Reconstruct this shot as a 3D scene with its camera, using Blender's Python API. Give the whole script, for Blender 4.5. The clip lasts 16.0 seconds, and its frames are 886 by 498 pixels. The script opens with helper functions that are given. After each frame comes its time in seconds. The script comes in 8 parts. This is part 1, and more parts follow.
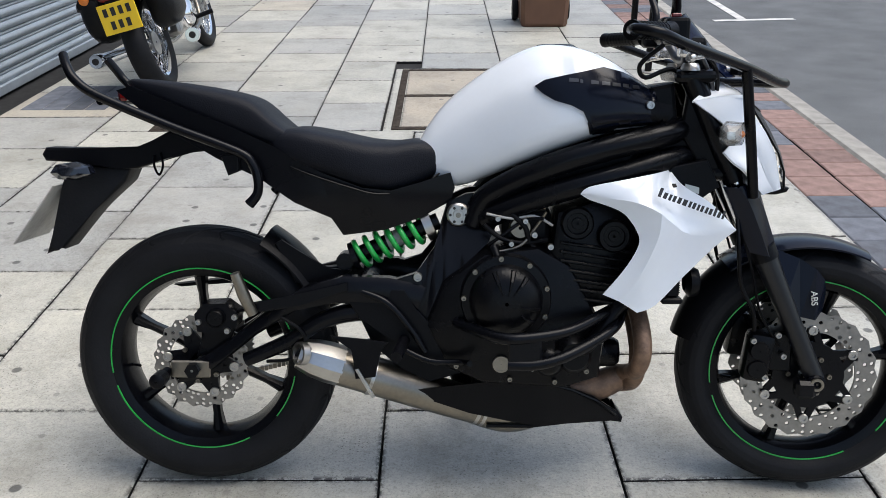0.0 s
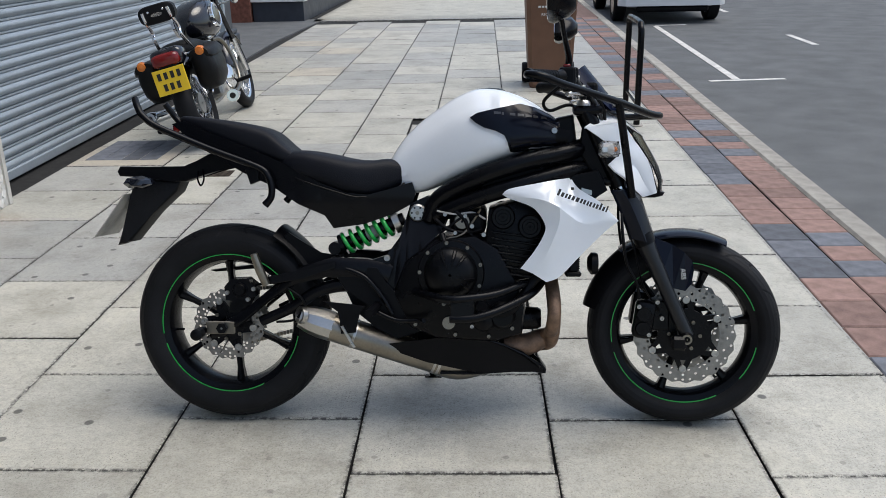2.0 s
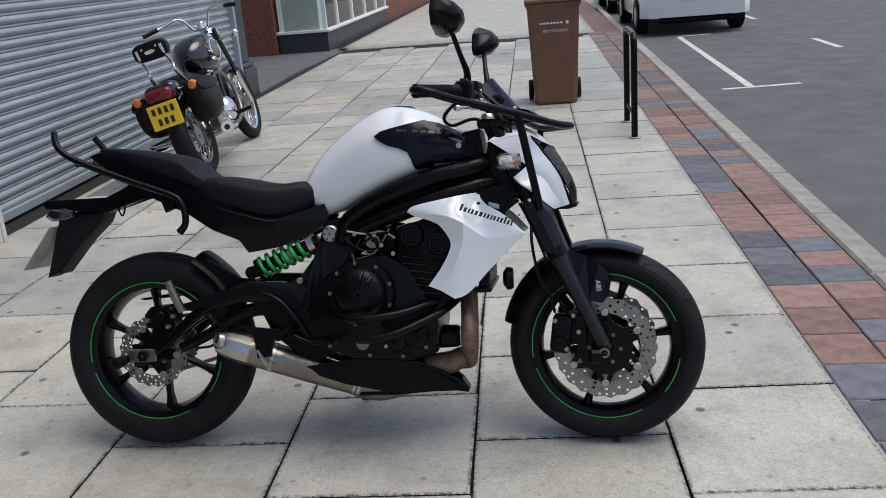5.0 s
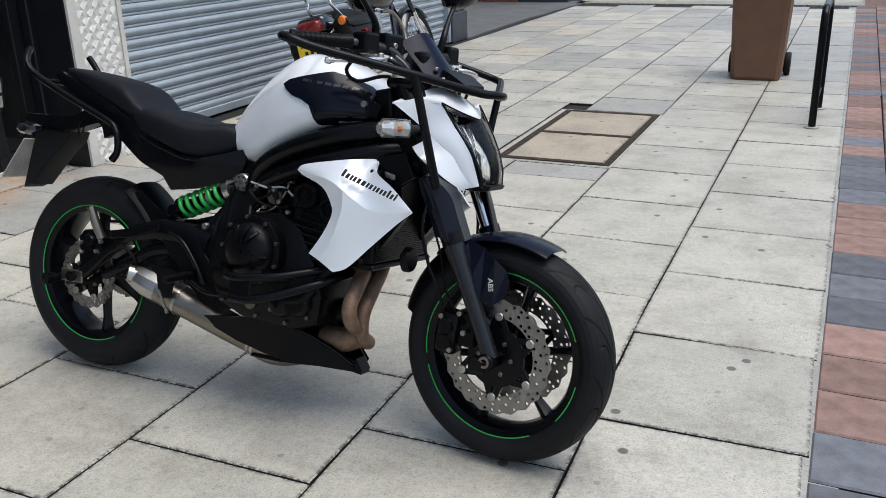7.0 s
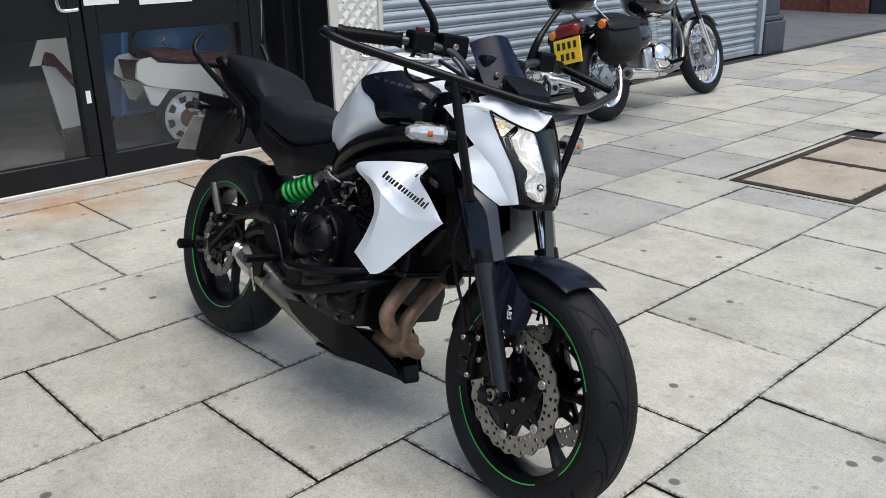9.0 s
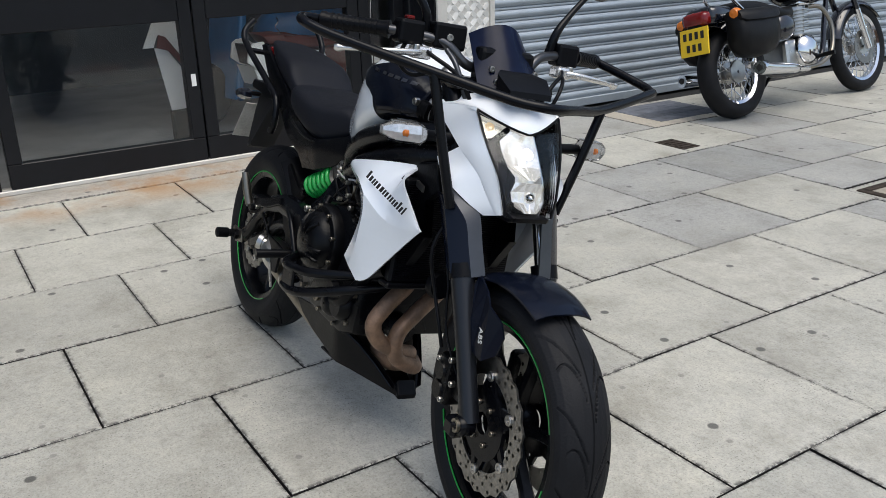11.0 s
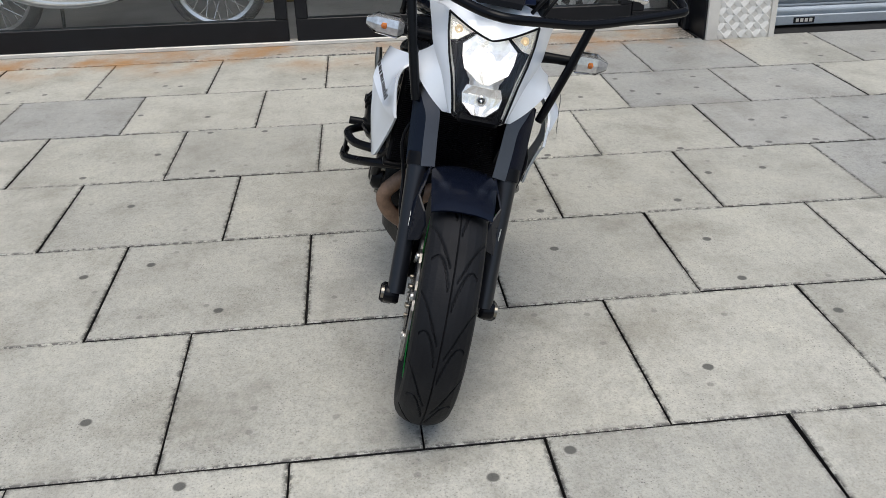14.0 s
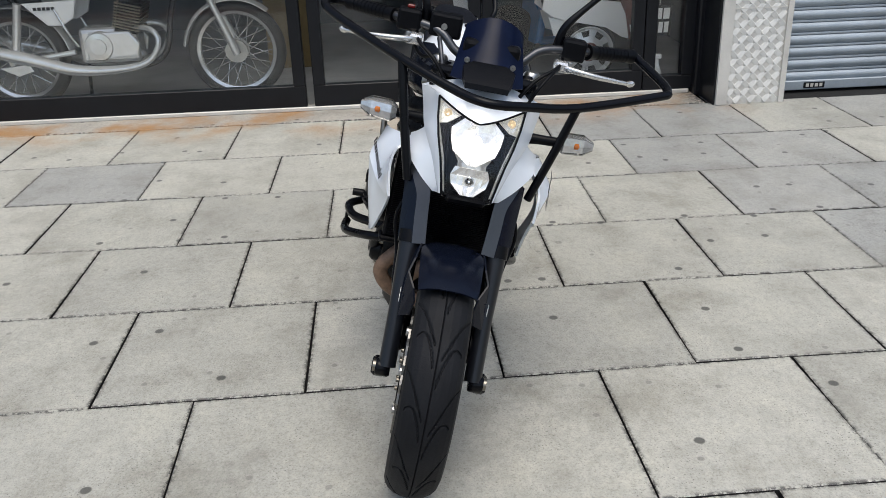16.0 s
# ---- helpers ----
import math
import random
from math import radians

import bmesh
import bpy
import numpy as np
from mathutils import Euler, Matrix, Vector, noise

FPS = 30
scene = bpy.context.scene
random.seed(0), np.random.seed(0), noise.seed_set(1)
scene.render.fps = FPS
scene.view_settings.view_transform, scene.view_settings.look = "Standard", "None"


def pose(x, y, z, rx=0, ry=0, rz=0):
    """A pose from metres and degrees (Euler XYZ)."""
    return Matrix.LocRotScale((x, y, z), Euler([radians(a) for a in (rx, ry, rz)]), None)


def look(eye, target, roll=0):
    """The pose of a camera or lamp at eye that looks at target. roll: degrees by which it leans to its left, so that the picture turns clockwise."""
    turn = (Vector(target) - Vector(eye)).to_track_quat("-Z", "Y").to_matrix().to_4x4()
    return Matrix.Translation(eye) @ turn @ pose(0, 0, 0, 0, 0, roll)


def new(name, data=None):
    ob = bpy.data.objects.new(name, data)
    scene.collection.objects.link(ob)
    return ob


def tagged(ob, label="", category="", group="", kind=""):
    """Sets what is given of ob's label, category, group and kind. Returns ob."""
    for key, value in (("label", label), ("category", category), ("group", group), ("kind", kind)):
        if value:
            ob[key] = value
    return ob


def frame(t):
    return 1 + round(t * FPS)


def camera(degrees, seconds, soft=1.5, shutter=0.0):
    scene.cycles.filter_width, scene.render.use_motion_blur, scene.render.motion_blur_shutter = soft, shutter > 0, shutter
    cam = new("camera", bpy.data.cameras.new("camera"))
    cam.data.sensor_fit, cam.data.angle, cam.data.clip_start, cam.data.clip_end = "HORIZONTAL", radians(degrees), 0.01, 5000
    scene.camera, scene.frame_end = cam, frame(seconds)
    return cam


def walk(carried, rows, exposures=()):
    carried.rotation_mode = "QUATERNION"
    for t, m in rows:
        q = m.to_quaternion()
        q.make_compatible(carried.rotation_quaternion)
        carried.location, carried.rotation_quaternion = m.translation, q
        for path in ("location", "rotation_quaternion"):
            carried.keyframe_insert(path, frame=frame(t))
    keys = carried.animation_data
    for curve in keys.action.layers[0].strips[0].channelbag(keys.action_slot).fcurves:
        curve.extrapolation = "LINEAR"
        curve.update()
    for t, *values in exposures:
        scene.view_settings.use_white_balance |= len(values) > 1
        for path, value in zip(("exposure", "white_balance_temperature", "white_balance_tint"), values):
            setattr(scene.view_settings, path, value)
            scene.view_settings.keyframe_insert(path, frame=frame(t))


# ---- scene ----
cam = camera(53.6, 16.0, soft=0.85)
PATH = [
    (0, (-0.076, -0.042, 1.398), (-0.084, 1.783, 0.579), -0.3),
    (0.5, (0.07, -0.277, 1.41), (0.023, 1.563, 0.627), -0.3),
    (1, (0.124, -0.477, 1.459), (0.048, 1.382, 0.724), -0.8),
    (1.5, (0.098, -0.65, 1.473), (0.027, 1.215, 0.754), -1.5),
    (2, (0.155, -0.757, 1.468), (0.059, 1.121, 0.786), -1.3),
    (2.5, (0.189, -0.785, 1.483), (0.099, 1.098, 0.817), -1.2),
    (3, (0.214, -0.798, 1.481), (0.121, 1.09, 0.83), -1.3),
    (3.5, (0.24, -0.8, 1.474), (0.131, 1.091, 0.832), -1.5),
    (4, (0.257, -0.764, 1.477), (0.184, 1.129, 0.834), -2.7),
    (4.2, (0.285, -0.769, 1.474), (0.211, 1.125, 0.835), -3.2),
    (6.3, (1.275, -0.465, 1.357), (0.646, 1.32, 0.709), -3.5),
    (6.5, (1.355, -0.413, 1.364), (0.675, 1.345, 0.696), -2.7),
    (7, (1.482, -0.194, 1.343), (0.701, 1.512, 0.649), -1.6),
    (7.5, (1.633, -0.103, 1.307), (0.581, 1.457, 0.63), -3.1),
    (8, (1.816, 0.053, 1.283), (0.682, 1.561, 0.618), -0.7),
    (8.5, (1.881, 0.232, 1.281), (0.668, 1.674, 0.61), -0.2),
    (9, (2.0, 0.341, 1.305), (0.613, 1.617, 0.637), -1.4),
    (9.2, (2.07, 0.383, 1.324), (0.647, 1.62, 0.658), -1.1),
    (11.4, (2.112, 0.957, 1.274), (0.4, 1.72, 0.577), -2.8),
    (11.5, (2.14, 1.004, 1.29), (0.385, 1.628, 0.564), -3.4),
    (12, (2.24, 1.136, 1.328), (0.405, 1.329, 0.556), -4.2),
    (12.5, (2.379, 1.25, 1.312), (0.57, 1.454, 0.483), -1.9),
    (13, (2.482, 1.395, 1.315), (0.694, 1.591, 0.441), -1.6),
    (13.5, (2.549, 1.582, 1.329), (0.765, 1.76, 0.443), -0.9),
    (14, (2.559, 1.626, 1.334), (0.782, 1.77, 0.429), -1.6),
    (14.5, (2.544, 1.658, 1.325), (0.771, 1.787, 0.409), -2.0),
    (15, (2.544, 1.687, 1.389), (0.761, 1.819, 0.494), -1.7),
    (15.5, (2.587, 1.709, 1.443), (0.769, 1.817, 0.616), -2.1),
    (16, (2.596, 1.712, 1.406), (0.763, 1.803, 0.611), -2.1),
]
walk(cam, [(t, look(eye, target, roll)) for t, eye, target, roll in PATH],
     exposures=[(0, 0.96, 6600, 8), (1.5, 0.80, 6600, 7), (3.5, 0.46, 6620, 8), (4.2, 0.46, 6620, 8), (6.5, 0.74, 6640, 7), (9, 0.88, 6620, 7), (11.4, 0.68, 6610, 7), (12.3, 0.78, 6600, 7), (14.5, 0.6, 6600, 7), (16, 0.66, 6600, 7)])

# ---- light ----
world = bpy.data.worlds.new("overcast_sky")
scene.world = world
world.use_nodes = True
wn = world.node_tree.nodes
sky = wn.new("ShaderNodeTexSky")
sky.sky_type = "NISHITA"
sky.sun_disc = False
sky.sun_elevation = radians(70)
sky.sun_rotation = radians(82)
sky.air_density, sky.dust_density, sky.ozone_density = 1.0, 3.0, 1.0
wn["Background"].inputs["Strength"].default_value = 0.12
world.node_tree.links.new(sky.outputs["Color"], wn["Background"].inputs["Color"])
sun_data = bpy.data.lights.new("sun", "SUN")
sun_data.energy, sun_data.angle, sun_data.color = 1.25, radians(50), (1.0, 0.985, 0.96)
sun = new("sun", sun_data)
sun.matrix_world = look((3.5, 0.5, 10), (0, 0, 0))


# ---- materials ----
def mat(name, col, rough=0.5, metal=0.0, var=0.15, scale=8.0, fine=120.0, bump=0.0, spec=0.5, coat=0.0, col2=None, rand=0.0):
    """A surface with variation at two scales, fine relief and, if asked, a tint of its own for each object."""
    m = bpy.data.materials.new(name)
    m.use_nodes = True
    nt = m.node_tree
    b = nt.nodes["Principled BSDF"]
    L = nt.links.new
    tc = nt.nodes.new("ShaderNodeTexCoord")
    n1 = nt.nodes.new("ShaderNodeTexNoise")
    n1.inputs["Scale"].default_value, n1.inputs["Detail"].default_value = scale, 5
    n2 = nt.nodes.new("ShaderNodeTexNoise")
    n2.inputs["Scale"].default_value, n2.inputs["Detail"].default_value = fine, 3
    for n in (n1, n2):
        L(tc.outputs["Object"], n.inputs["Vector"])
    mix = nt.nodes.new("ShaderNodeMix")
    mix.data_type = "RGBA"
    c2 = col2 or tuple(max(0, c * (1 - 2 * var)) for c in col)
    mix.inputs["A"].default_value = (*[min(1, c * (1 + var)) for c in col], 1)
    mix.inputs["B"].default_value = (*c2, 1)
    add = nt.nodes.new("ShaderNodeMath")
    add.operation = "MULTIPLY_ADD"
    add.inputs[1].default_value = 0.45
    L(n2.outputs["Fac"], add.inputs[0])
    half = nt.nodes.new("ShaderNodeMath")
    half.operation = "MULTIPLY_ADD"
    half.inputs[1].default_value, half.inputs[2].default_value = 1.3, -0.4
    L(n1.outputs["Fac"], half.inputs[0])
    L(half.outputs[0], add.inputs[2])
    add.use_clamp = True
    L(add.outputs[0], mix.inputs["Factor"])
    out = mix.outputs["Result"]
    if rand:
        oi = nt.nodes.new("ShaderNodeObjectInfo")
        hsv = nt.nodes.new("ShaderNodeHueSaturation")
        mr = nt.nodes.new("ShaderNodeMapRange")
        mr.inputs["To Min"].default_value, mr.inputs["To Max"].default_value = 1 - rand, 1 + rand
        L(oi.outputs["Random"], mr.inputs["Value"])
        L(mr.outputs["Result"], hsv.inputs["Value"])
        L(out, hsv.inputs["Color"])
        out = hsv.outputs["Color"]
    L(out, b.inputs["Base Color"])
    rr = nt.nodes.new("ShaderNodeMapRange")
    rr.inputs["To Min"].default_value, rr.inputs["To Max"].default_value = max(0, rough - 0.08), min(1, rough + 0.1)
    L(n1.outputs["Fac"], rr.inputs["Value"])
    L(rr.outputs["Result"], b.inputs["Roughness"])
    b.inputs["Metallic"].default_value = metal
    b.inputs["Specular IOR Level"].default_value = spec
    b.inputs["Coat Weight"].default_value = coat
    b.inputs["Coat Roughness"].default_value = 0.08
    if bump:
        bp = nt.nodes.new("ShaderNodeBump")
        bp.inputs["Strength"].default_value, bp.inputs["Distance"].default_value = bump, 0.004
        L(n2.outputs["Fac"], bp.inputs["Height"])
        L(bp.outputs["Normal"], b.inputs["Normal"])
    return m


def ramp(nt, src, stops):
    r = nt.nodes.new("ShaderNodeValToRGB")
    r.color_ramp.elements[0].position, r.color_ramp.elements[0].color = stops[0][0], (*stops[0][1], 1)
    r.color_ramp.elements[1].position, r.color_ramp.elements[1].color = stops[-1][0], (*stops[-1][1], 1)
    for p, c in stops[1:-1]:
        r.color_ramp.elements.new(p).color = (*c, 1)
    nt.links.new(src, r.inputs["Fac"])
    return r


def mixrgb(nt, fac, a, b, kind="MIX"):
    m = nt.nodes.new("ShaderNodeMix")
    m.data_type, m.blend_type = "RGBA", kind
    for key, v in (("Factor", fac), ("A", a), ("B", b)):
        if isinstance(v, (int, float)):
            m.inputs[key].default_value = v
        elif isinstance(v, tuple):
            m.inputs[key].default_value = (*v, 1)
        else:
            nt.links.new(v, m.inputs[key])
    return m.outputs["Result"]


def slab_mat(name, lo, mid, hi, rust=True):
    """Old concrete paving: tint slab by slab, pale wear, dark aggregate specks, stains, rust washed from the shop front."""
    m = bpy.data.materials.new(name)
    m.use_nodes = True
    nt = m.node_tree
    b = nt.nodes["Principled BSDF"]
    L = nt.links.new
    geo = nt.nodes.new("ShaderNodeNewGeometry")
    oi = nt.nodes.new("ShaderNodeObjectInfo")

    def noise_tex(scale, detail=4, rough=0.6):
        n = nt.nodes.new("ShaderNodeTexNoise")
        n.inputs["Scale"].default_value, n.inputs["Detail"].default_value, n.inputs["Roughness"].default_value = scale, detail, rough
        L(geo.outputs["Position"], n.inputs["Vector"])
        return n.outputs["Fac"]

    tint = ramp(nt, oi.outputs["Random"], [(0.0, lo), (0.3, mid), (0.75, hi), (1.0, mid)]).outputs["Color"]
    blotch = ramp(nt, noise_tex(3.2, 7, 0.68), [(0.3, (0.66, 0.645, 0.61)), (0.5, (1, 1, 1)), (0.72, (1.18, 1.17, 1.13))]).outputs["Color"]
    c = mixrgb(nt, 0.9, tint, blotch, "MULTIPLY")
    grain = ramp(nt, noise_tex(150, 3, 0.75), [(0.3, (0.5, 0.49, 0.47)), (0.47, (1, 1, 1)), (0.68, (1.25, 1.24, 1.2))]).outputs["Color"]
    c = mixrgb(nt, 0.6, c, grain, "MULTIPLY")

    mid = ramp(nt, noise_tex(42, 5, 0.72), [(0.32, (0.72, 0.71, 0.69)), (0.5, (1, 1, 1)), (0.68, (1.14, 1.13, 1.1))]).outputs["Color"]
    c = mixrgb(nt, 0.65, c, mid, "MULTIPLY")

    def cells(scale, stops):
        v = nt.nodes.new("ShaderNodeTexVoronoi")
        v.inputs["Scale"].default_value = scale
        v.voronoi_dimensions = "2D"
        L(geo.outputs["Position"], v.inputs["Vector"])
        return v, ramp(nt, v.outputs["Distance"], stops).outputs["Color"]

    # dark aggregate pits, thick in worn patches
    vor, speck = cells(95, [(0.12, (1, 1, 1)), (0.24, (0, 0, 0))])
    patch = ramp(nt, noise_tex(4.5, 5, 0.65), [(0.42, (0.06, 0.06, 0.06)), (0.62, (0.85, 0.85, 0.85))]).outputs["Color"]
    pick = nt.nodes.new("ShaderNodeSeparateColor")
    L(vor.outputs["Color"], pick.inputs[0])
    few = ramp(nt, pick.outputs[0], [(0.55, (0, 0, 0)), (0.9, (1, 1, 1))]).outputs["Color"]
    c = mixrgb(nt, mixrgb(nt, 1.0, mixrgb(nt, 1.0, speck, few, "MULTIPLY"), patch, "MULTIPLY"), c, (0.11, 0.105, 0.095))
    # dirt caught along the worn edges of each slab
    tc = nt.nodes.new("ShaderNodeTexCoord")
    sg = nt.nodes.new("ShaderNodeSeparateXYZ")
    L(tc.outputs["Generated"], sg.inputs[0])
    edge = []
    for ax in ("X", "Y"):
        d = nt.nodes.new("ShaderNodeMath")
        d.operation = "PINGPONG"
        d.inputs[1].default_value = 0.5
        L(sg.outputs[ax], d.inputs[0])
        edge.append(d.outputs[0])
    mn = nt.nodes.new("ShaderNodeMath")
    mn.operation = "MINIMUM"
    L(edge[0], mn.inputs[0])
    L(edge[1], mn.inputs[1])
    rim = ramp(nt, mn.outputs[0], [(0.003, (1, 1, 1)), (0.022, (0, 0, 0))]).outputs["Color"]
    crumbs = ramp(nt, noise_tex(48, 5, 0.75), [(0.45, (0, 0, 0)), (0.54, (1, 1, 1))]).outputs["Color"]
    c = mixrgb(nt, mixrgb(nt, 1.0, rim, crumbs, "MULTIPLY"), c, (0.07, 0.066, 0.06))
    stain = ramp(nt, noise_tex(1.9, 8, 0.72), [(0.5, (0, 0, 0)), (0.68, (0.5, 0.5, 0.5))]).outputs["Color"]
    c = mixrgb(nt, stain, c, (0.23, 0.22, 0.19))
    # trodden chewing gum
    gv, gum = cells(3.7, [(0.046, (1, 1, 1)), (0.062, (0, 0, 0))])
    sep_c = nt.nodes.new("ShaderNodeSeparateColor")
    L(gv.outputs["Color"], sep_c.inputs[0])
    some = ramp(nt, sep_c.outputs[0], [(0.6, (0, 0, 0)), (0.61, (0.85, 0.85, 0.85))]).outputs["Color"]
    c = mixrgb(nt, mixrgb(nt, 1.0, gum, some, "MULTIPLY"), c, (0.06, 0.059, 0.055))
    gv, gum = cells(5.3, [(0.04, (1, 1, 1)), (0.058, (0, 0, 0))])
    sep_c = nt.nodes.new("ShaderNodeSeparateColor")
    L(gv.outputs["Color"], sep_c.inputs[0])
    some = ramp(nt, sep_c.outputs[1], [(0.72, (0, 0, 0)), (0.73, (0.5, 0.5, 0.5))]).outputs["Color"]
    c = mixrgb(nt, mixrgb(nt, 1.0, gum, some, "MULTIPLY"), c, (0.13, 0.125, 0.115))
    if rust:
        sep = nt.nodes.new("ShaderNodeSeparateXYZ")
        L(geo.outputs["Position"], sep.inputs[0])
        near = nt.nodes.new("ShaderNodeMapRange")
        near.inputs["From Min"].default_value, near.inputs["From Max"].default_value = -2.3, -2.74
        L(sep.outputs["X"], near.inputs["Value"])
        run = ramp(nt, noise_tex(1.7, 5, 0.6), [(0.47, (0, 0, 0)), (0.62, (0.95, 0.95, 0.95))]).outputs["Color"]
        upto = nt.nodes.new("ShaderNodeMapRange")
        upto.inputs["From Min"].default_value, upto.inputs["From Max"].default_value = 4.0, 3.4
        L(sep.outputs["Y"], upto.inputs["Value"])
        r = mixrgb(nt, 1.0, run, near.outputs["Result"], "MULTIPLY")
        r = mixrgb(nt, 1.0, r, upto.outputs["Result"], "MULTIPLY")
        c = mixrgb(nt, r, c, (0.34, 0.185, 0.075))
    L(c, b.inputs["Base Color"])
    b.inputs["Roughness"].default_value = 0.5
    b.inputs["Specular IOR Level"].default_value = 0.5
    bp = nt.nodes.new("ShaderNodeBump")
    bp.inputs["Strength"].default_value, bp.inputs["Distance"].default_value = 0.5, 0.004
    L(noise_tex(80, 5, 0.75), bp.inputs["Height"])
    L(bp.outputs["Normal"], b.inputs["Normal"])
    return m


def glass_mat(name, tint, gloss):
    """A flat pane: seen through, with the street's reflection."""
    m = bpy.data.materials.new(name)
    m.use_nodes = True
    nt = m.node_tree
    nt.nodes.remove(nt.nodes["Principled BSDF"])
    tr = nt.nodes.new("ShaderNodeBsdfTransparent")
    tr.inputs["Color"].default_value = (*tint, 1)
    gl = nt.nodes.new("ShaderNodeBsdfGlossy")
    gl.inputs["Roughness"].default_value = 0.03
    fr = nt.nodes.new("ShaderNodeFresnel")
    fr.inputs["IOR"].default_value = gloss
    mx = nt.nodes.new("ShaderNodeMixShader")
    nt.links.new(fr.outputs[0], mx.inputs[0])
    nt.links.new(tr.outputs[0], mx.inputs[1])
    nt.links.new(gl.outputs[0], mx.inputs[2])
    nt.links.new(mx.outputs[0], nt.nodes["Material Output"].inputs["Surface"])
    return m


def glow_mat(name, col, strength):
    m = mat(name, col, 0.2)
    b = m.node_tree.nodes["Principled BSDF"]
    b.inputs["Emission Color"].default_value = (*col, 1)
    b.inputs["Emission Strength"].default_value = strength
    return m


SLAB = slab_mat("paving_concrete", (0.36, 0.355, 0.322), (0.40, 0.393, 0.352), (0.44, 0.43, 0.385))
SLAB_GREY = slab_mat("paving_concrete_grey", (0.265, 0.27, 0.262), (0.31, 0.312, 0.30), (0.35, 0.348, 0.33))
SLAB_PINK = slab_mat("paving_concrete_pink", (0.40, 0.37, 0.31), (0.42, 0.38, 0.32), (0.42, 0.39, 0.33))
BED = JOINT = mat("joint_dirt", (0.010, 0.0095, 0.009), 0.95, var=0.4, scale=20)
BRICK_RED = mat("red_block", (0.235, 0.15, 0.13), 0.85, var=0.3, scale=14, fine=160, bump=0.4, rand=0.28)
BRICK_BLUE = mat("blue_block", (0.125, 0.135, 0.16), 0.8, var=0.3, scale=14, fine=160, bump=0.4, rand=0.25)
KERB = mat("granite_kerb", (0.33, 0.315, 0.285), 0.85, var=0.25, scale=10, fine=200, bump=0.4, rand=0.12)
ASPHALT = mat("asphalt", (0.10, 0.105, 0.11), 0.9, var=0.25, scale=3, fine=260, bump=0.6, col2=(0.065, 0.07, 0.074))
ROAD_PAINT = mat("road_paint", (0.62, 0.61, 0.58), 0.7, var=0.2, scale=9, fine=90, bump=0.2, col2=(0.3, 0.3, 0.29))
SHUTTER = mat("galvanised_slat", (0.34, 0.385, 0.43), 0.5, 0.35, var=0.12, scale=5, fine=60, rand=0.05)
FRAME_BLACK = mat("black_powder_coat", (0.0065, 0.0072, 0.0095), 0.35, spec=0.25, var=0.2)
ALU_WHITE = mat("pale_aluminium", (0.58, 0.56, 0.52), 0.45, 0.2, var=0.12, scale=6)
CHECKER = mat("checker_plate", (0.66, 0.65, 0.62), 0.55, 0.1, var=0.15, scale=10)
CONCRETE = slab_mat("threshold_concrete", (0.36, 0.34, 0.3), (0.36, 0.34, 0.3), (0.4, 0.37, 0.33))
BRICKWORK = mat("brickwork", (0.2, 0.075, 0.05), 0.85, var=0.35, scale=16, bump=0.4)
RENDER_GREY = mat("grey_render", (0.26, 0.27, 0.285), 0.9, var=0.15, scale=3, fine=90, bump=0.3)
NAVY = mat("navy_paint", (0.035, 0.042, 0.055), 0.5, var=0.2)
WHITE_PAINT = mat("white_paint", (0.75, 0.76, 0.76), 0.4, var=0.05)
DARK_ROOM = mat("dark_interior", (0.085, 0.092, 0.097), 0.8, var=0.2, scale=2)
ROOM_FLOOR = mat("shop_floor", (0.38, 0.385, 0.39), 0.5, var=0.2, scale=3)
PANE = glass_mat("window_glass", (0.985, 0.99, 0.99), 1.5)
BROWN_BIN = mat("brown_plastic", (0.155, 0.075, 0.042), 0.55, var=0.15, scale=6, fine=200, bump=0.15)
RUBBER = mat("tyre_rubber", (0.0085, 0.009, 0.0108), 0.6, spec=0.18, var=0.25, scale=12, fine=180, bump=0.2)
BLACK = mat("black_plastic", (0.0028, 0.003, 0.0042), 0.36, spec=0.13, var=0.2, scale=14, fine=220, bump=0.12)
BLACK_GLOSS = mat("black_gloss", (0.006, 0.007, 0.012), 0.16, var=0.1, coat=0.6)
SATIN = mat("satin_black_paint", (0.0028, 0.0031, 0.0046), 0.24, spec=0.17, var=0.2, scale=10)
ENGINE = mat("black_engine_metal", (0.0026, 0.0028, 0.0038), 0.28, 0.0, spec=0.16, var=0.3, scale=20, fine=240, bump=0.15)
WHITE_BODY = mat("white_pearl_paint", (0.80, 0.84, 0.89), 0.18, var=0.02, coat=0.8)
NAVY_GLOSS = mat("dark_blue_paint", (0.0038, 0.0055, 0.012), 0.18, var=0.1, spec=0.2)
VINYL = mat("seat_vinyl", (0.0062, 0.0072, 0.0112), 0.55, spec=0.16, var=0.15, scale=10, fine=350, bump=0.25)
STEEL = mat("brushed_steel", (0.48, 0.47, 0.45), 0.3, 1.0, var=0.12, scale=14)
TITAN = mat("worn_exhaust_steel", (0.27, 0.245, 0.205), 0.33, 1.0, var=0.2, scale=9)
HEADER = mat("heat_stained_pipe", (0.21, 0.13, 0.085), 0.55, 0.5, var=0.6, scale=30, fine=160, bump=0.25, col2=(0.06, 0.045, 0.036))
BARE_ALLOY = mat("bare_alloy", (0.72, 0.71, 0.69), 0.24, 0.75, var=0.08, scale=20)
CHROME = mat("chrome", (0.75, 0.76, 0.78), 0.08, 1.0, var=0.05)
GREEN = mat("green_spring", (0.015, 0.36, 0.06), 0.3, var=0.08, coat=0.3)
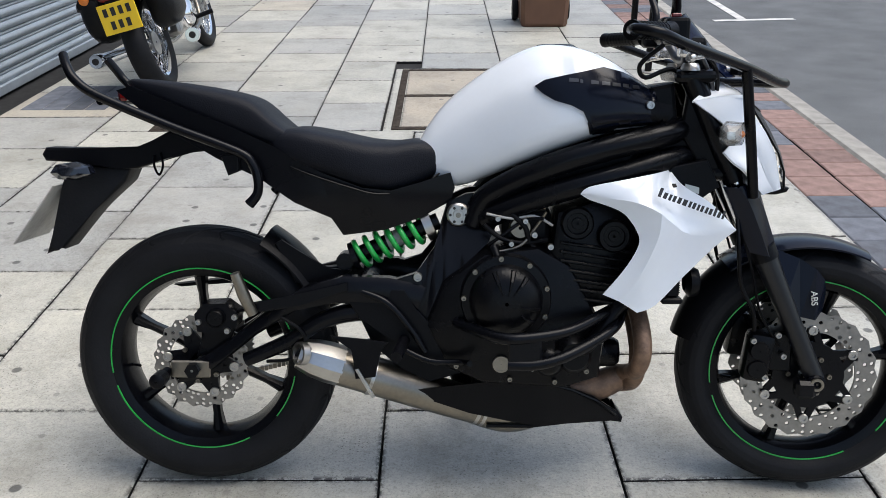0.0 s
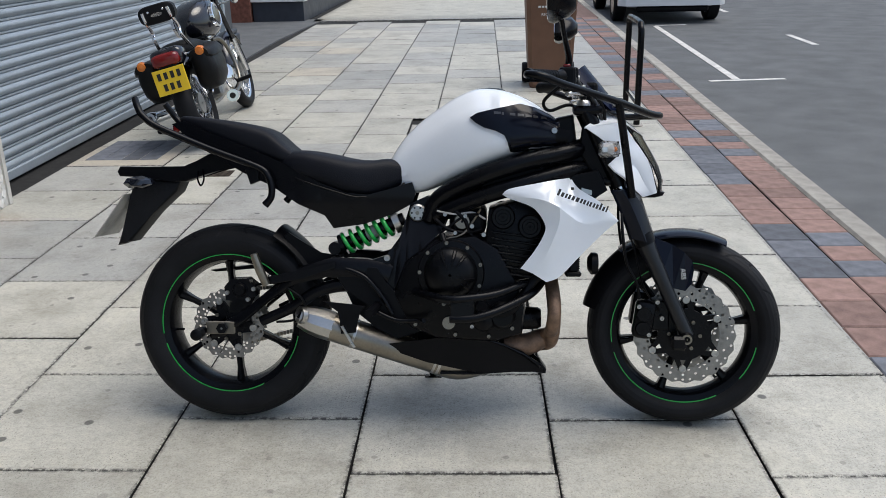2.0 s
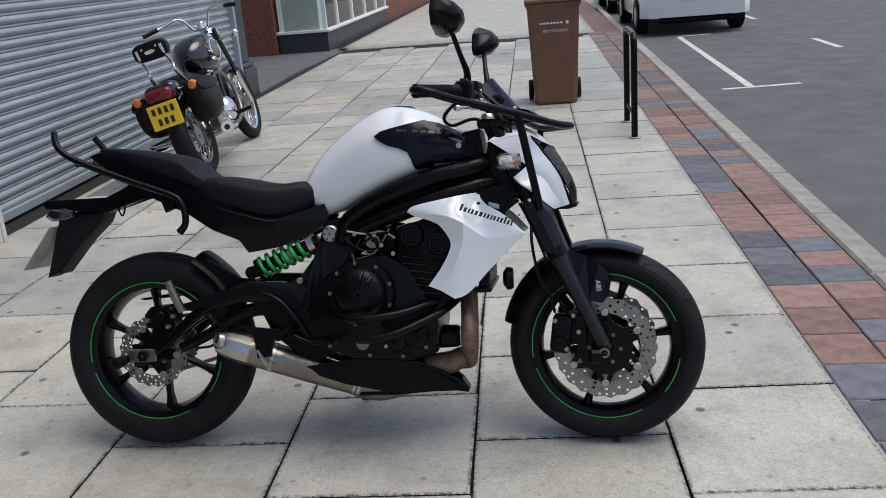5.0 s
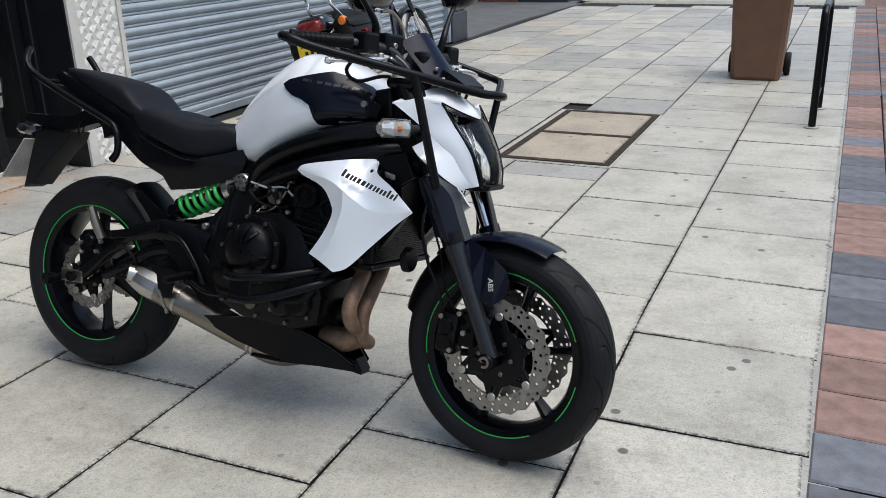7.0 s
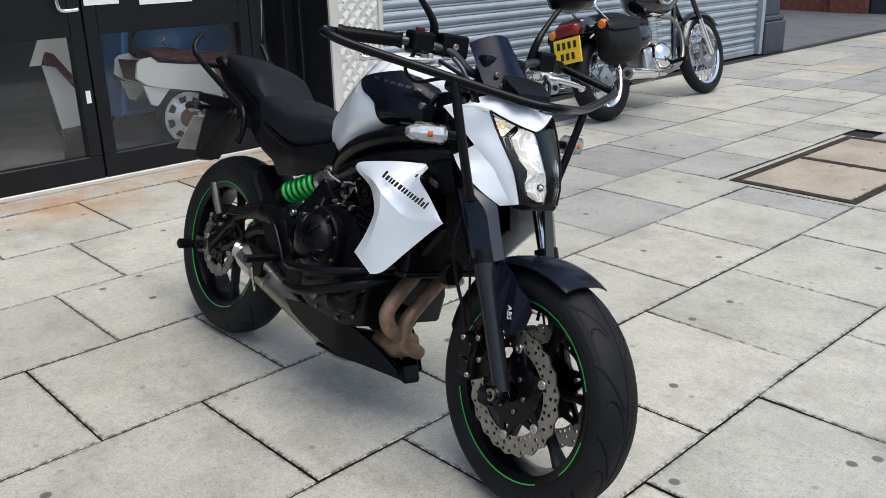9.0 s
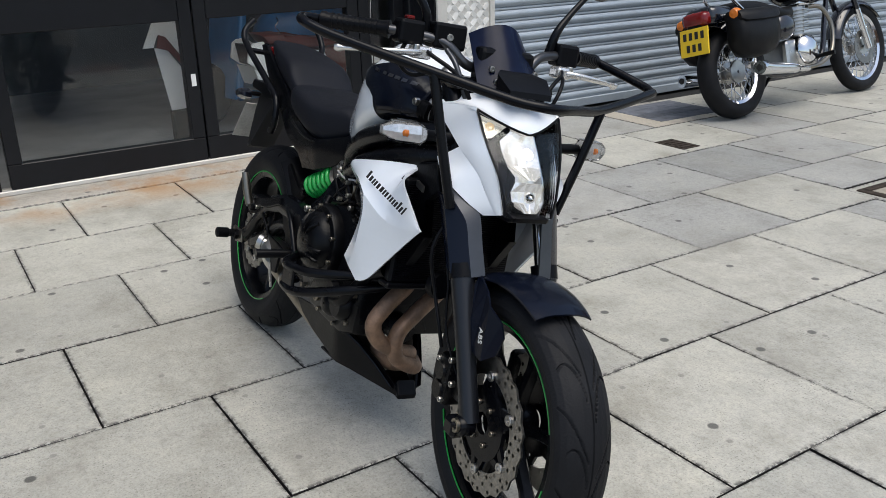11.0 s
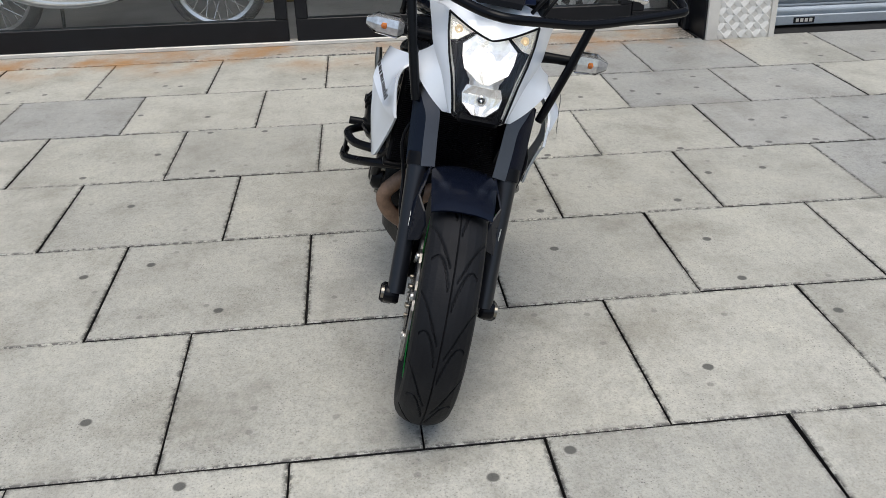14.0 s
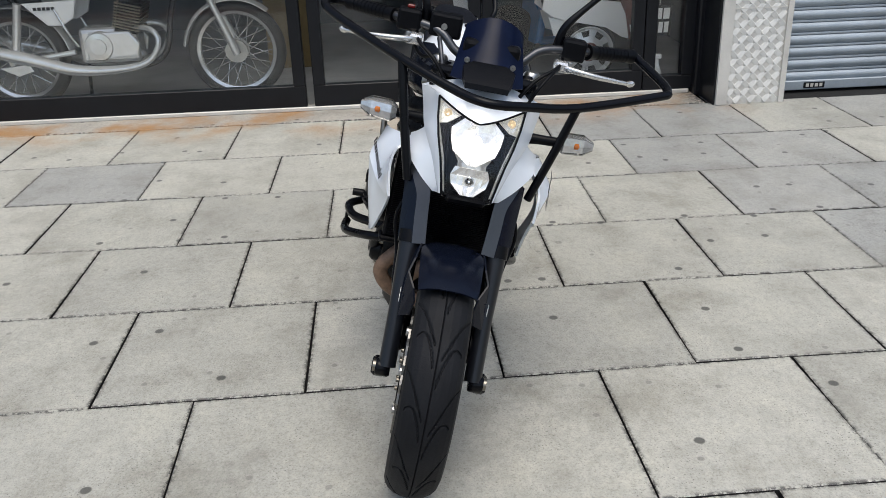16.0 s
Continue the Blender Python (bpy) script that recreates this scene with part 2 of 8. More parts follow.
DISC = mat("disc_steel", (0.30, 0.29, 0.275), 0.35, 1.0, var=0.15, scale=30)
AMBER = mat("amber_lens", (0.7, 0.2, 0.03), 0.15)
RED_LENS = mat("red_lens", (0.15, 0.006, 0.006), 0.12)
CLEAR = glass_mat("clear_lens", (0.95, 0.95, 0.95), 1.35)
SMOKE = mat("smoked_screen", (0.004, 0.007, 0.022), 0.22, var=0.2, scale=20, spec=0.1)
YELLOW = mat("plate_yellow", (0.75, 0.5, 0.02), 0.4, var=0.04)
PLATE_WHITE = mat("plate_white", (0.48, 0.47, 0.44), 0.55, var=0.35, scale=9)
PAPER = mat("white_paper", (0.72, 0.72, 0.70), 0.7, var=0.04)
LETTER = mat("letter_black", (0.01, 0.01, 0.01), 0.5)
LETTER_WHITE = mat("letter_white", (0.7, 0.7, 0.68), 0.5)
CAR_WHITE = mat("white_car_paint", (0.66, 0.68, 0.7), 0.2, var=0.03, coat=0.6)
CAR_DARK = mat("dark_car_paint", (0.03, 0.032, 0.036), 0.25, coat=0.5)


# ---- modelling tools ----
def link(name, bm, material, parent=None, label="", smooth=None):
    me = bpy.data.meshes.new(name)
    bmesh.ops.recalc_face_normals(bm, faces=bm.faces)
    bm.to_mesh(me)
    bm.free()
    me.materials.append(material)
    ob = new(name, me)
    ob.parent = parent
    if label:
        ob["label"] = label
    if smooth is not None:
        me.shade_smooth()
        me.set_sharp_from_angle(angle=radians(smooth))
    return ob


def part(name, bm, material, parent, label="", smooth=None):
    """One mesh object under a thing or under a part."""
    return link(name, bm, material, parent, label, smooth)


def thing(name, label, category, m=None, group="", kind=""):
    ob = new(name)
    if m is not None:
        ob.matrix_world = m
    return tagged(ob, label, category, group, kind)


def single(name, bm, material, label, category, kind="", group="", smooth=None):
    return tagged(link(name, bm, material, smooth=smooth), label, category, group, kind)


def box(x0, x1, y0, y1, z0, z1, bevel=0.0, bm=None, seg=1):
    bm = bm or bmesh.new()
    v = [bm.verts.new(p) for p in ((x0, y0, z0), (x1, y0, z0), (x1, y1, z0), (x0, y1, z0), (x0, y0, z1), (x1, y0, z1), (x1, y1, z1), (x0, y1, z1))]
    fs = [bm.faces.new([v[i] for i in q]) for q in ((3, 2, 1, 0), (4, 5, 6, 7), (0, 1, 5, 4), (1, 2, 6, 5), (2, 3, 7, 6), (3, 0, 4, 7))]
    if bevel:
        es = {e for f in fs for e in f.edges}
        bmesh.ops.bevel(bm, geom=list(es), offset=bevel, segments=seg, affect="EDGES", profile=0.5)
    return bm


def loft(rings, caps=True, closed=True, bm=None):
    """A skin over rings of equal length."""
    bm = bm or bmesh.new()
    vs = [[bm.verts.new(p) for p in r] for r in rings]
    n = len(rings[0])
    for a, b in zip(vs, vs[1:]):
        for i in range(n if closed else n - 1):
            j = (i + 1) % n
            bm.faces.new((a[i], a[j], b[j], b[i]))
    if caps and closed:
        bm.faces.new(vs[0][::-1])
        bm.faces.new(vs[-1])
    return bm


def smooth_path(pts, steps=6, closed=False):
    """Points on a Catmull-Rom line through pts."""
    p = [Vector(q) for q in pts]
    out = []
    n = len(p)
    for i in range(n if closed else n - 1):
        a, b, c, d = (p[(i + k) % n] if closed else p[max(0, min(n - 1, i + k))] for k in (-1, 0, 1, 2))
        for s in range(steps):
            t = s / steps
            out.append(0.5 * ((2 * b) + (c - a) * t + (2 * a - 5 * b + 4 * c - d) * t * t + (3 * b - a - 3 * c + d) * t ** 3))
    if not closed:
        out.append(p[-1])
    return out


def tube(pts, r, n=10, steps=5, closed=False, bm=None, flat=1.0):
    """A round bar along a line; r is one radius, or one for each of pts."""
    raw = [Vector(q) for q in pts]
    path = smooth_path(raw, steps, closed) if steps > 1 else raw
    if isinstance(r, (list, tuple)):
        k = len(path) - 1
        rad = [r[min(len(r) - 2, int(i / k * (len(r) - 1)))] + (i / k * (len(r) - 1) - min(len(r) - 2, int(i / k * (len(r) - 1)))) *
               (r[min(len(r) - 2, int(i / k * (len(r) - 1))) + 1] - r[min(len(r) - 2, int(i / k * (len(r) - 1)))]) for i in range(len(path))]
    else:
        rad = [r] * len(path)
    rings = []
    ref = None
    m = len(path)
    for i, p in enumerate(path):
        d = (path[(i + 1) % m] - path[i - 1]) if closed else (path[min(m - 1, i + 1)] - path[max(0, i - 1)])
        d.normalize()
        if ref is None:
            ref = d.orthogonal().normalized()
        ref = (ref - d * ref.dot(d)).normalized()
        u = d.cross(ref)
        rings.append([p + (ref * math.cos(a) * flat + u * math.sin(a)) * rad[i] for a in (2 * math.pi * k / n for k in range(n))])
    if closed:
        rings.append(rings[0])
        return loft(rings, caps=False, bm=bm)
    return loft(rings, bm=bm)


def rod(a, b, r, n=10, bm=None):
    return tube([a, b], r, n, 1, bm=bm)


def lathe(profile, n=48, axis="y", centre=(0, 0, 0), bm=None, closed=True):
    """Turns (radius, along) points round an axis."""
    rings = []
    for i in range(n):
        a = 2 * math.pi * i / n
        c, s = math.cos(a), math.sin(a)
        row = []
        for r, h in profile:
            q = {"y": (r * c, h, r * s), "z": (r * c, r * s, h), "x": (h, r * c, r * s)}[axis]
            row.append((q[0] + centre[0], q[1] + centre[1], q[2] + centre[2]))
        rings.append(row)
    rings.append(rings[0])
    bm = loft(rings, caps=False, closed=closed, bm=bm)
    bmesh.ops.remove_doubles(bm, verts=bm.verts, dist=1e-5)
    return bm


def plate(profile, y0, y1, bevel=0.0, bm=None, seg=2, axis="y"):
    """A flat shape of (x, z) corners with a thickness along y (or of (y, z) along x, or (x, y) along z)."""
    bm = bm or bmesh.new()

    def at(p, h):
        return {"y": (p[0], h, p[1]), "x": (h, p[0], p[1]), "z": (p[0], p[1], h)}[axis]
    a = [bm.verts.new(at(p, y0)) for p in profile]
    b = [bm.verts.new(at(p, y1)) for p in profile]
    n = len(profile)
    fs = [bm.faces.new(a), bm.faces.new(b[::-1])]
    for i in range(n):
        fs.append(bm.faces.new((a[i], b[i], b[(i + 1) % n], a[(i + 1) % n])))
    if bevel:
        es = {e for f in fs[:2] for e in f.edges}
        bmesh.ops.bevel(bm, geom=list(es), offset=bevel, segments=seg, affect="EDGES", profile=0.5)
    return bm


def bent_plate(profile, f, thick, bm=None, cuts=0):
    """A shell over an (x, z) outline: f(x, z) gives its y; thick goes inward."""
    bm = bm or bmesh.new()
    a = bm.faces.new([bm.verts.new((x, 0, z)) for x, z in profile])
    bmesh.ops.triangulate(bm, faces=[a])
    for _ in range(cuts):
        bmesh.ops.subdivide_edges(bm, edges=bm.edges[:], cuts=1, use_grid_fill=True)
        bmesh.ops.triangulate(bm, faces=bm.faces[:])
    for v in bm.verts:
        v.co.y = f(v.co.x, v.co.z)
    fs = bm.faces[:]
    r = bmesh.ops.extrude_face_region(bm, geom=fs)
    for v in r["geom"]:
        if isinstance(v, bmesh.types.BMVert):
            v.co.y += thick
    return bm


def bars(name, rows, width, height, m, material, parent, gap=0.2):
    """Plain bars in place of writing: rows of bar counts on a plate of that size, in the plane x, z of m."""
    rh = height / len(rows)
    bm = bmesh.new()
    for j, count in enumerate(rows):
        w = width / count
        for i in range(count):
            x0 = -width / 2 + i * w + w * gap / 2
            z1 = height / 2 - j * rh - rh * 0.14
            box(x0, x0 + w * (1 - gap), -0.001, 0.001, z1 - rh * 0.72, z1, bm=bm)
    ob = part(name, bm, material, parent)
    ob.matrix_local = m
    return ob


def words(name, text, size, m, material, parent):
    cu = bpy.data.curves.new(name, "FONT")
    cu.body, cu.size, cu.extrude, cu.align_x, cu.align_y = text, size, 0.0006, "CENTER", "CENTER"
    tmp = bpy.data.objects.new(name, cu)
    scene.collection.objects.link(tmp)
    me = bpy.data.meshes.new_from_object(tmp.evaluated_get(bpy.context.evaluated_depsgraph_get()))
    bpy.data.objects.remove(tmp)
    me.materials.clear()
    me.materials.append(material)
    ob = new(name, me)
    ob.parent = parent
    ob.matrix_local = m
    return ob


# ---- ground, road and kerb ----
ROAD_Z = -0.085
bm = bmesh.new()
v = [bm.verts.new(p) for p in ((2.12, -300, ROAD_Z), (300, -300, ROAD_Z), (300, 300, ROAD_Z), (2.12, 300, ROAD_Z))]
bm.faces.new(v)
single("road", bm, ASPHALT, "dark grey worn asphalt road beside the kerb", "road", "structure")
bm = bmesh.new()
v = [bm.verts.new(p) for p in ((-300, -300, -0.02), (2.12, -300, -0.02), (2.12, 300, -0.02), (-300, 300, -0.02))]
bm.faces.new(v)
single("ground", bm, BED, "dirt bed under the paving", "ground", "structure")


def strip_of(pts, w, z):
    bm = bmesh.new()
    (x0, y0), (x1, y1) = pts
    d = Vector((x1 - x0, y1 - y0, 0)).normalized()
    s = Vector((-d.y, d.x, 0)) * w / 2
    a, b = Vector((x0, y0, z)), Vector((x1, y1, z))
    bm.faces.new([bm.verts.new(p) for p in (a - s, b - s, b + s, a + s)])
    r = bmesh.ops.extrude_face_region(bm, geom=bm.faces[:])
    for q in r["geom"]:
        if isinstance(q, bmesh.types.BMVert):
            q.co.z -= 0.003
    return bm


for pts, w in ((((2.53, 8.66), (3.34, 8.74)), 0.085), (((2.83, 8.75), (2.98, 14.2)), 0.085), (((4.62, 11.5), (4.64, 12.7)), 0.09), (((4.72, 16.5), (4.76, 18.5)), 0.09),
               (((4.84, 22.5), (4.9, 25)), 0.09), (((2.99, 14.3), (3.5, 14.36)), 0.085), (((9.0, 18.0), (9.6, 40.0)), 0.1)):
    single("road_marking", strip_of(pts, w, ROAD_Z + 0.005), ROAD_PAINT, "worn white painted line on the asphalt", "road marking", "structure", "road markings")

pavement = tagged(new("pavement"), "pale concrete slab pavement with worn dark joints", "pavement", kind="structure")
kerb = tagged(new("kerb"), "worn grey granite kerb along the road", "kerb", kind="structure")


def chamfered(w, l, h, c):
    """A block with a chamfered top, its top centre at the origin."""
    bm = bmesh.new()
    rings = []
    for i, z in ((0, -h), (0, -c), (c, 0)):
        x, y = w / 2 - i, l / 2 - i
        rings.append([(-x, -y, z), (x, -y, z), (x, y, z), (-x, y, z)])
    return loft(rings, bm=bm)


def kerb_x(y):
    return 1.955 + 0.011 * y


# ---- shop front ----
SX = -3.03
# The wall over the windows is unseen, added for bounce and reflections.
wall_shop = single("wall_1", box(SX - 0.16, SX - 0.02, -4.5, 4.1, 2.35, 3.6), NAVY, "unseen dark fascia added above the shop windows", "wall", "structure")
threshold = single("threshold", box(SX - 0.1, -2.73, -4.5, 3.66, -0.02, 0.004, 0.003), CONCRETE, "rust-stained concrete threshold along the shop front", "threshold", "structure")
sill = single("trim", box(SX - 0.05, SX + 0.045, -4.5, 3.64, 0.004, 0.03, 0.004), ALU_WHITE, "pale aluminium sill under the shop windows", "trim", "structure")


def shop_window(name, y0, y1, rail, label, mid=None):
    w = thing(name, label, "window", kind="structure")
    f = SX
    part("bottom_rail", box(f - 0.04, f + 0.03, y0, y1, 0.03, rail, 0.004), FRAME_BLACK, w)
    part("top_rail", box(f - 0.04, f + 0.03, y0, y1, 2.25, 2.35, 0.004), FRAME_BLACK, w)
    part("stile", box(f - 0.04, f + 0.032, y0, y0 + 0.075, rail, 2.25, 0.004), FRAME_BLACK, w)
    part("stile", box(f - 0.04, f + 0.032, y1 - 0.075, y1, rail, 2.25, 0.004), FRAME_BLACK, w)
    p = part("pane", box(f - 0.008, f, y0 + 0.07, y1 - 0.07, rail - 0.01, 2.26), PANE, w)
    p.visible_shadow = False
    if mid:
        part("mid_rail", box(f - 0.04, f + 0.035, y0 + 0.075, y1 - 0.075, mid[0], mid[1], 0.004), FRAME_BLACK, w)
    return w


shop_window("window_1", -4.5, 1.15, 0.165, "large shop window in a black aluminium frame", None)
shop_window("window_2", 1.20, 2.28, 0.165, "glazed shop door leaf in a black frame, closed", (0.84, 1.15))
shop_window("window_3", 2.29, 3.33, 0.165, "glazed shop door leaf in a black frame, closed", (0.84, 1.15))
shop_window("window_4", 3.335, 3.66, 0.12, "narrow glazed side panel in a black frame")
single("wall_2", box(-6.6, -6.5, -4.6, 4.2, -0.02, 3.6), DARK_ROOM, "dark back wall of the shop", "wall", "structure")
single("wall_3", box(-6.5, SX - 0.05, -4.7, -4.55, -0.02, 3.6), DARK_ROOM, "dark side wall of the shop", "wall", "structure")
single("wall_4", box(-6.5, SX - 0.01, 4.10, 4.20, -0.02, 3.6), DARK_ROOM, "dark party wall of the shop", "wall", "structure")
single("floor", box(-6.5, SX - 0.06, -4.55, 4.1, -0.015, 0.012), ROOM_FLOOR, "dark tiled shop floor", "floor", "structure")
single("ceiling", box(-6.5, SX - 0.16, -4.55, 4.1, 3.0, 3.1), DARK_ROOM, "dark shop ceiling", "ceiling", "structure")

# the pier clad in checker plate
pier = thing("pier", "pale pier clad in embossed checker plate between shop and shutter", "pier", kind="structure")
PXF, PY0, PY1 = -2.66, 3.70, 4.13
part("core", box(SX - 0.1, PXF, PY0, PY1, -0.02, 3.6, 0.004), ALU_WHITE, pier)
part("reveal", box(SX - 0.05, PXF - 0.006, PY0 - 0.012, PY0 - 0.001, 0, 3.6), FRAME_BLACK, pier, "black side of the pier")
part("edge_trim", box(PXF, PXF + 0.012, PY0, PY0 + 0.07, 0, 3.6, 0.002), ALU_WHITE, pier)
part("edge_trim", box(PXF, PXF + 0.012, PY1 - 0.035, PY1, 0, 3.6, 0.002), ALU_WHITE, pier)
bm = bmesh.new()
step = 0.046
for j in range(44):
    for i in range(7):
        cy, cz = PY0 + 0.088 + i * step, 0.03 + j * step
        s = 1 if (i + j) % 2 else -1
        d, e = (0.0205, 0.0205 * s), (0.0125, -0.0125 * s)
        q = [(cy - d[0] - e[0], cz - d[1] - e[1]), (cy + d[0] - e[0], cz + d[1] - e[1]), (cy + d[0] + e[0], cz + d[1] + e[1]), (cy - d[0] + e[0], cz - d[1] + e[1])]
        lo = [bm.verts.new((PXF, a, b)) for a, b in q]
        hi = [bm.verts.new((PXF + 0.005 + 0.14 * s * (cz - b), cy + (a - cy) * 0.8, cz + (b - cz) * 0.8)) for a, b in q]
        bm.faces.new(hi)
        for k in range(4):
            bm.faces.new((lo[k], lo[(k + 1) % 4], hi[(k + 1) % 4], hi[k]))
ob = part("checker_plate", bm, CHECKER, pier)
tagged(ob, kind="stuff")
part("joint_trim", box(PXF, PXF + 0.006, PY0 + 0.07, PY1 - 0.035, 0.578, 0.586), ALU_WHITE, pier)
single("downpipe", box(SX + 0.03, SX + 0.11, 3.655, 3.7, 0, 3.2, 0.008), FRAME_BLACK, "black jamb post beside the pier", "post", "structure")

# roller shutter
shutter = thing("roller_shutter", "closed blue-grey steel roller shutter with curved slats", "shutter", kind="structure")
SHX, SH0, SH1, PITCH = -2.95, 4.24, 9.68, 0.0785
prof = [(SHX + 0.013 * math.sin(math.pi * i / 8), 0.053 * i / 8) for i in range(9)]
prof += [(SHX - 0.010, 0.0540), (SHX - 0.010, 0.0575), (SHX + 0.003, 0.0585), (SHX + 0.005, 0.065), (SHX + 0.003, 0.0715), (SHX - 0.010, 0.0725), (SHX - 0.010, 0.0770)]
bm = bmesh.new()
lo = [bm.verts.new((x, SH0, z)) for x, z in prof]
hi = [bm.verts.new((x, SH1, z)) for x, z in prof]
for i in range(len(prof) - 1):
    bm.faces.new((lo[i], hi[i], hi[i + 1], lo[i + 1]))
first = part("slat", bm, SHUTTER, shutter, smooth=40)
first.location.z = 0.06
for k in range(1, 38):
    o = new("slat", first.data)
    o.parent = shutter
    o.location.z = 0.06 + k * PITCH
part("bottom_bar", box(SHX - 0.02, SHX + 0.025, SH0, SH1, 0.0, 0.062, 0.005), SHUTTER, shutter)
part("guide", box(SHX - 0.05, SHX + 0.07, SH0 - 0.10, SH0 - 0.002, 0, 3.1, 0.004), SHUTTER, shutter)
part("guide", box(SHX - 0.05, SHX + 0.07, SH1 + 0.002, SH1 + 0.07, 0, 3.1, 0.004), SHUTTER, shutter)
lab = part("maker_label", box(SHX + 0.026, SHX + 0.028, SH0 + 0.14, SH0 + 0.28, 0.012, 0.05), FRAME_BLACK, shutter, "small dark label with worn writing")
for k in range(4):
    part("label_bar", box(SHX + 0.0285, SHX + 0.0295, SH0 + 0.155 + 0.03 * k, SH0 + 0.175 + 0.03 * k, 0.02, 0.042), ALU_WHITE, shutter)
single("wall_5", box(SHX - 0.3, SHX - 0.06, 4.14, 9.8, 0, 3.8), DARK_ROOM, "dark wall behind the shutter", "wall", "structure")
single("wall_6", box(SHX - 0.04, SHX + 0.06, 4.14, 9.8, 3.1, 3.8), NAVY, "dark fascia above the shutter", "wall", "structure")

# Unseen upper storey and side wall, added to block sky from the paving.
single("wall_8", box(-3.9, -3.06, -12.0, 10.2, 3.8, 8.2), RENDER_GREY, "unseen grey upper storey added to shade the paving", "wall", "structure")
single("wall_9", box(-3.9, -3.06, -12.0, -4.5, -0.02, 3.8), RENDER_GREY, "unseen grey wall added beside the shop", "wall", "structure")
# dark pier past the shutter, alley, far shop
dp = thing("dark_pier", "navy painted masonry pier with a plinth", "pier", kind="structure")
part("plinth", box(-3.4, -2.86, 9.76, 10.22, -0.02, 0.34, 0.012), NAVY, dp)
part("plinth_cap", box(-3.4, -2.88, 9.77, 10.2, 0.34, 0.40, 0.015), NAVY, dp)
part("shaft", box(-3.4, -2.93, 9.79, 10.17, 0.40, 3.8, 0.005), NAVY, dp)
single("wall_7", box(-9.0, -3.4, 9.9, 10.2, -0.02, 3.8), BRICKWORK, "red brick side wall along the alley", "wall", "structure")
bm = bmesh.new()
bm.faces.new([bm.verts.new(p) for p in ((-9, 10.2, 0.0), (-2.86, 10.22, 0.0), (-2.9, 12.4, 0.0), (-2.75, 15.6, 0.0), (-9, 15.6, 0.0))])
r = bmesh.ops.extrude_face_region(bm, geom=bm.faces[:])
for q in r["geom"]:
    if isinstance(q, bmesh.types.BMVert):
        q.co.z -= 0.03
single("alley_ground", bm, ASPHALT, "dark asphalt forecourt of the alley", "ground", "structure")
far_shop = thing("far_shop", "shop with brick pier, navy stall riser and white-framed bay window", "building", kind="structure")
part("brick_pier", box(-4.6, -4.0, 15.2, 15.8, -0.02, 3.6, 0.005), BRICKWORK, far_shop)
part("back_wall", box(-9, -4.6, 15.3, 15.6, -0.02, 3.6), BRICKWORK, far_shop)
part("stall_riser", box(-3.98, -3.06, 15.3, 22.4, -0.02, 0.34, 0.006), NAVY, far_shop)
part("window_ledge", box(-4.0, -3.02, 15.26, 22.45, 0.34, 0.39, 0.006), WHITE_PAINT, far_shop)
for y in (15.33, 16.4, 17.9, 19.4, 20.9, 22.3):
    part("mullion", box(-3.13, -3.06, y - 0.035, y + 0.035, 0.39, 2.4, 0.004), WHITE_PAINT, far_shop)
part("mullion", box(-3.95, -3.87, 15.32, 15.38, 0.39, 2.4, 0.004), WHITE_PAINT, far_shop)
for pane_box in (box(-3.1, -3.09, 15.4, 22.3, 0.39, 2.4), box(-3.9, -3.1, 15.34, 15.35, 0.39, 2.4)):
    part("pane", pane_box, PANE, far_shop).visible_shadow = False
part("curtain", box(-3.9, -3.22, 15.42, 22.0, 0.39, 2.4), mat("pale_green_cloth", (0.62, 0.76, 0.70), 0.8, var=0.15, scale=8), far_shop, "pale green curtain behind the glass")
part("fascia", box(-4.6, -3.0, 15.28, 22.45, 2.4, 3.6), WHITE_PAINT, far_shop)
# Wall above the fascia is out of view, added to cut off sky light.
part("upper_wall", box(-4.6, -3.08, 15.3, 22.45, 3.6, 8.0), RENDER_GREY, far_shop)
single("far_wall", box(-4.2, -3.1, 22.45, 60, -0.02, 3.6), BRICKWORK, "far brick frontages along the street", "wall", "structure")


# ---- the white motorcycle ----


BIKE = Matrix.Translation((0.066, 1.703, 0)) @ pose(0, 0, 0, 0, 0, -1.2) @ pose(0, 0, 0, -14.3)
bike = thing("motorcycle", "white and black naked sports motorcycle leaning on its side stand", "motorcycle", BIKE)


def sides(name, make, material, parent, label="", smooth=None):
    """The same part on the right (s = -1) and on the left (s = 1)."""
    return [part(name, make(s), material, parent, label, smooth) for s in (-1, 1)]


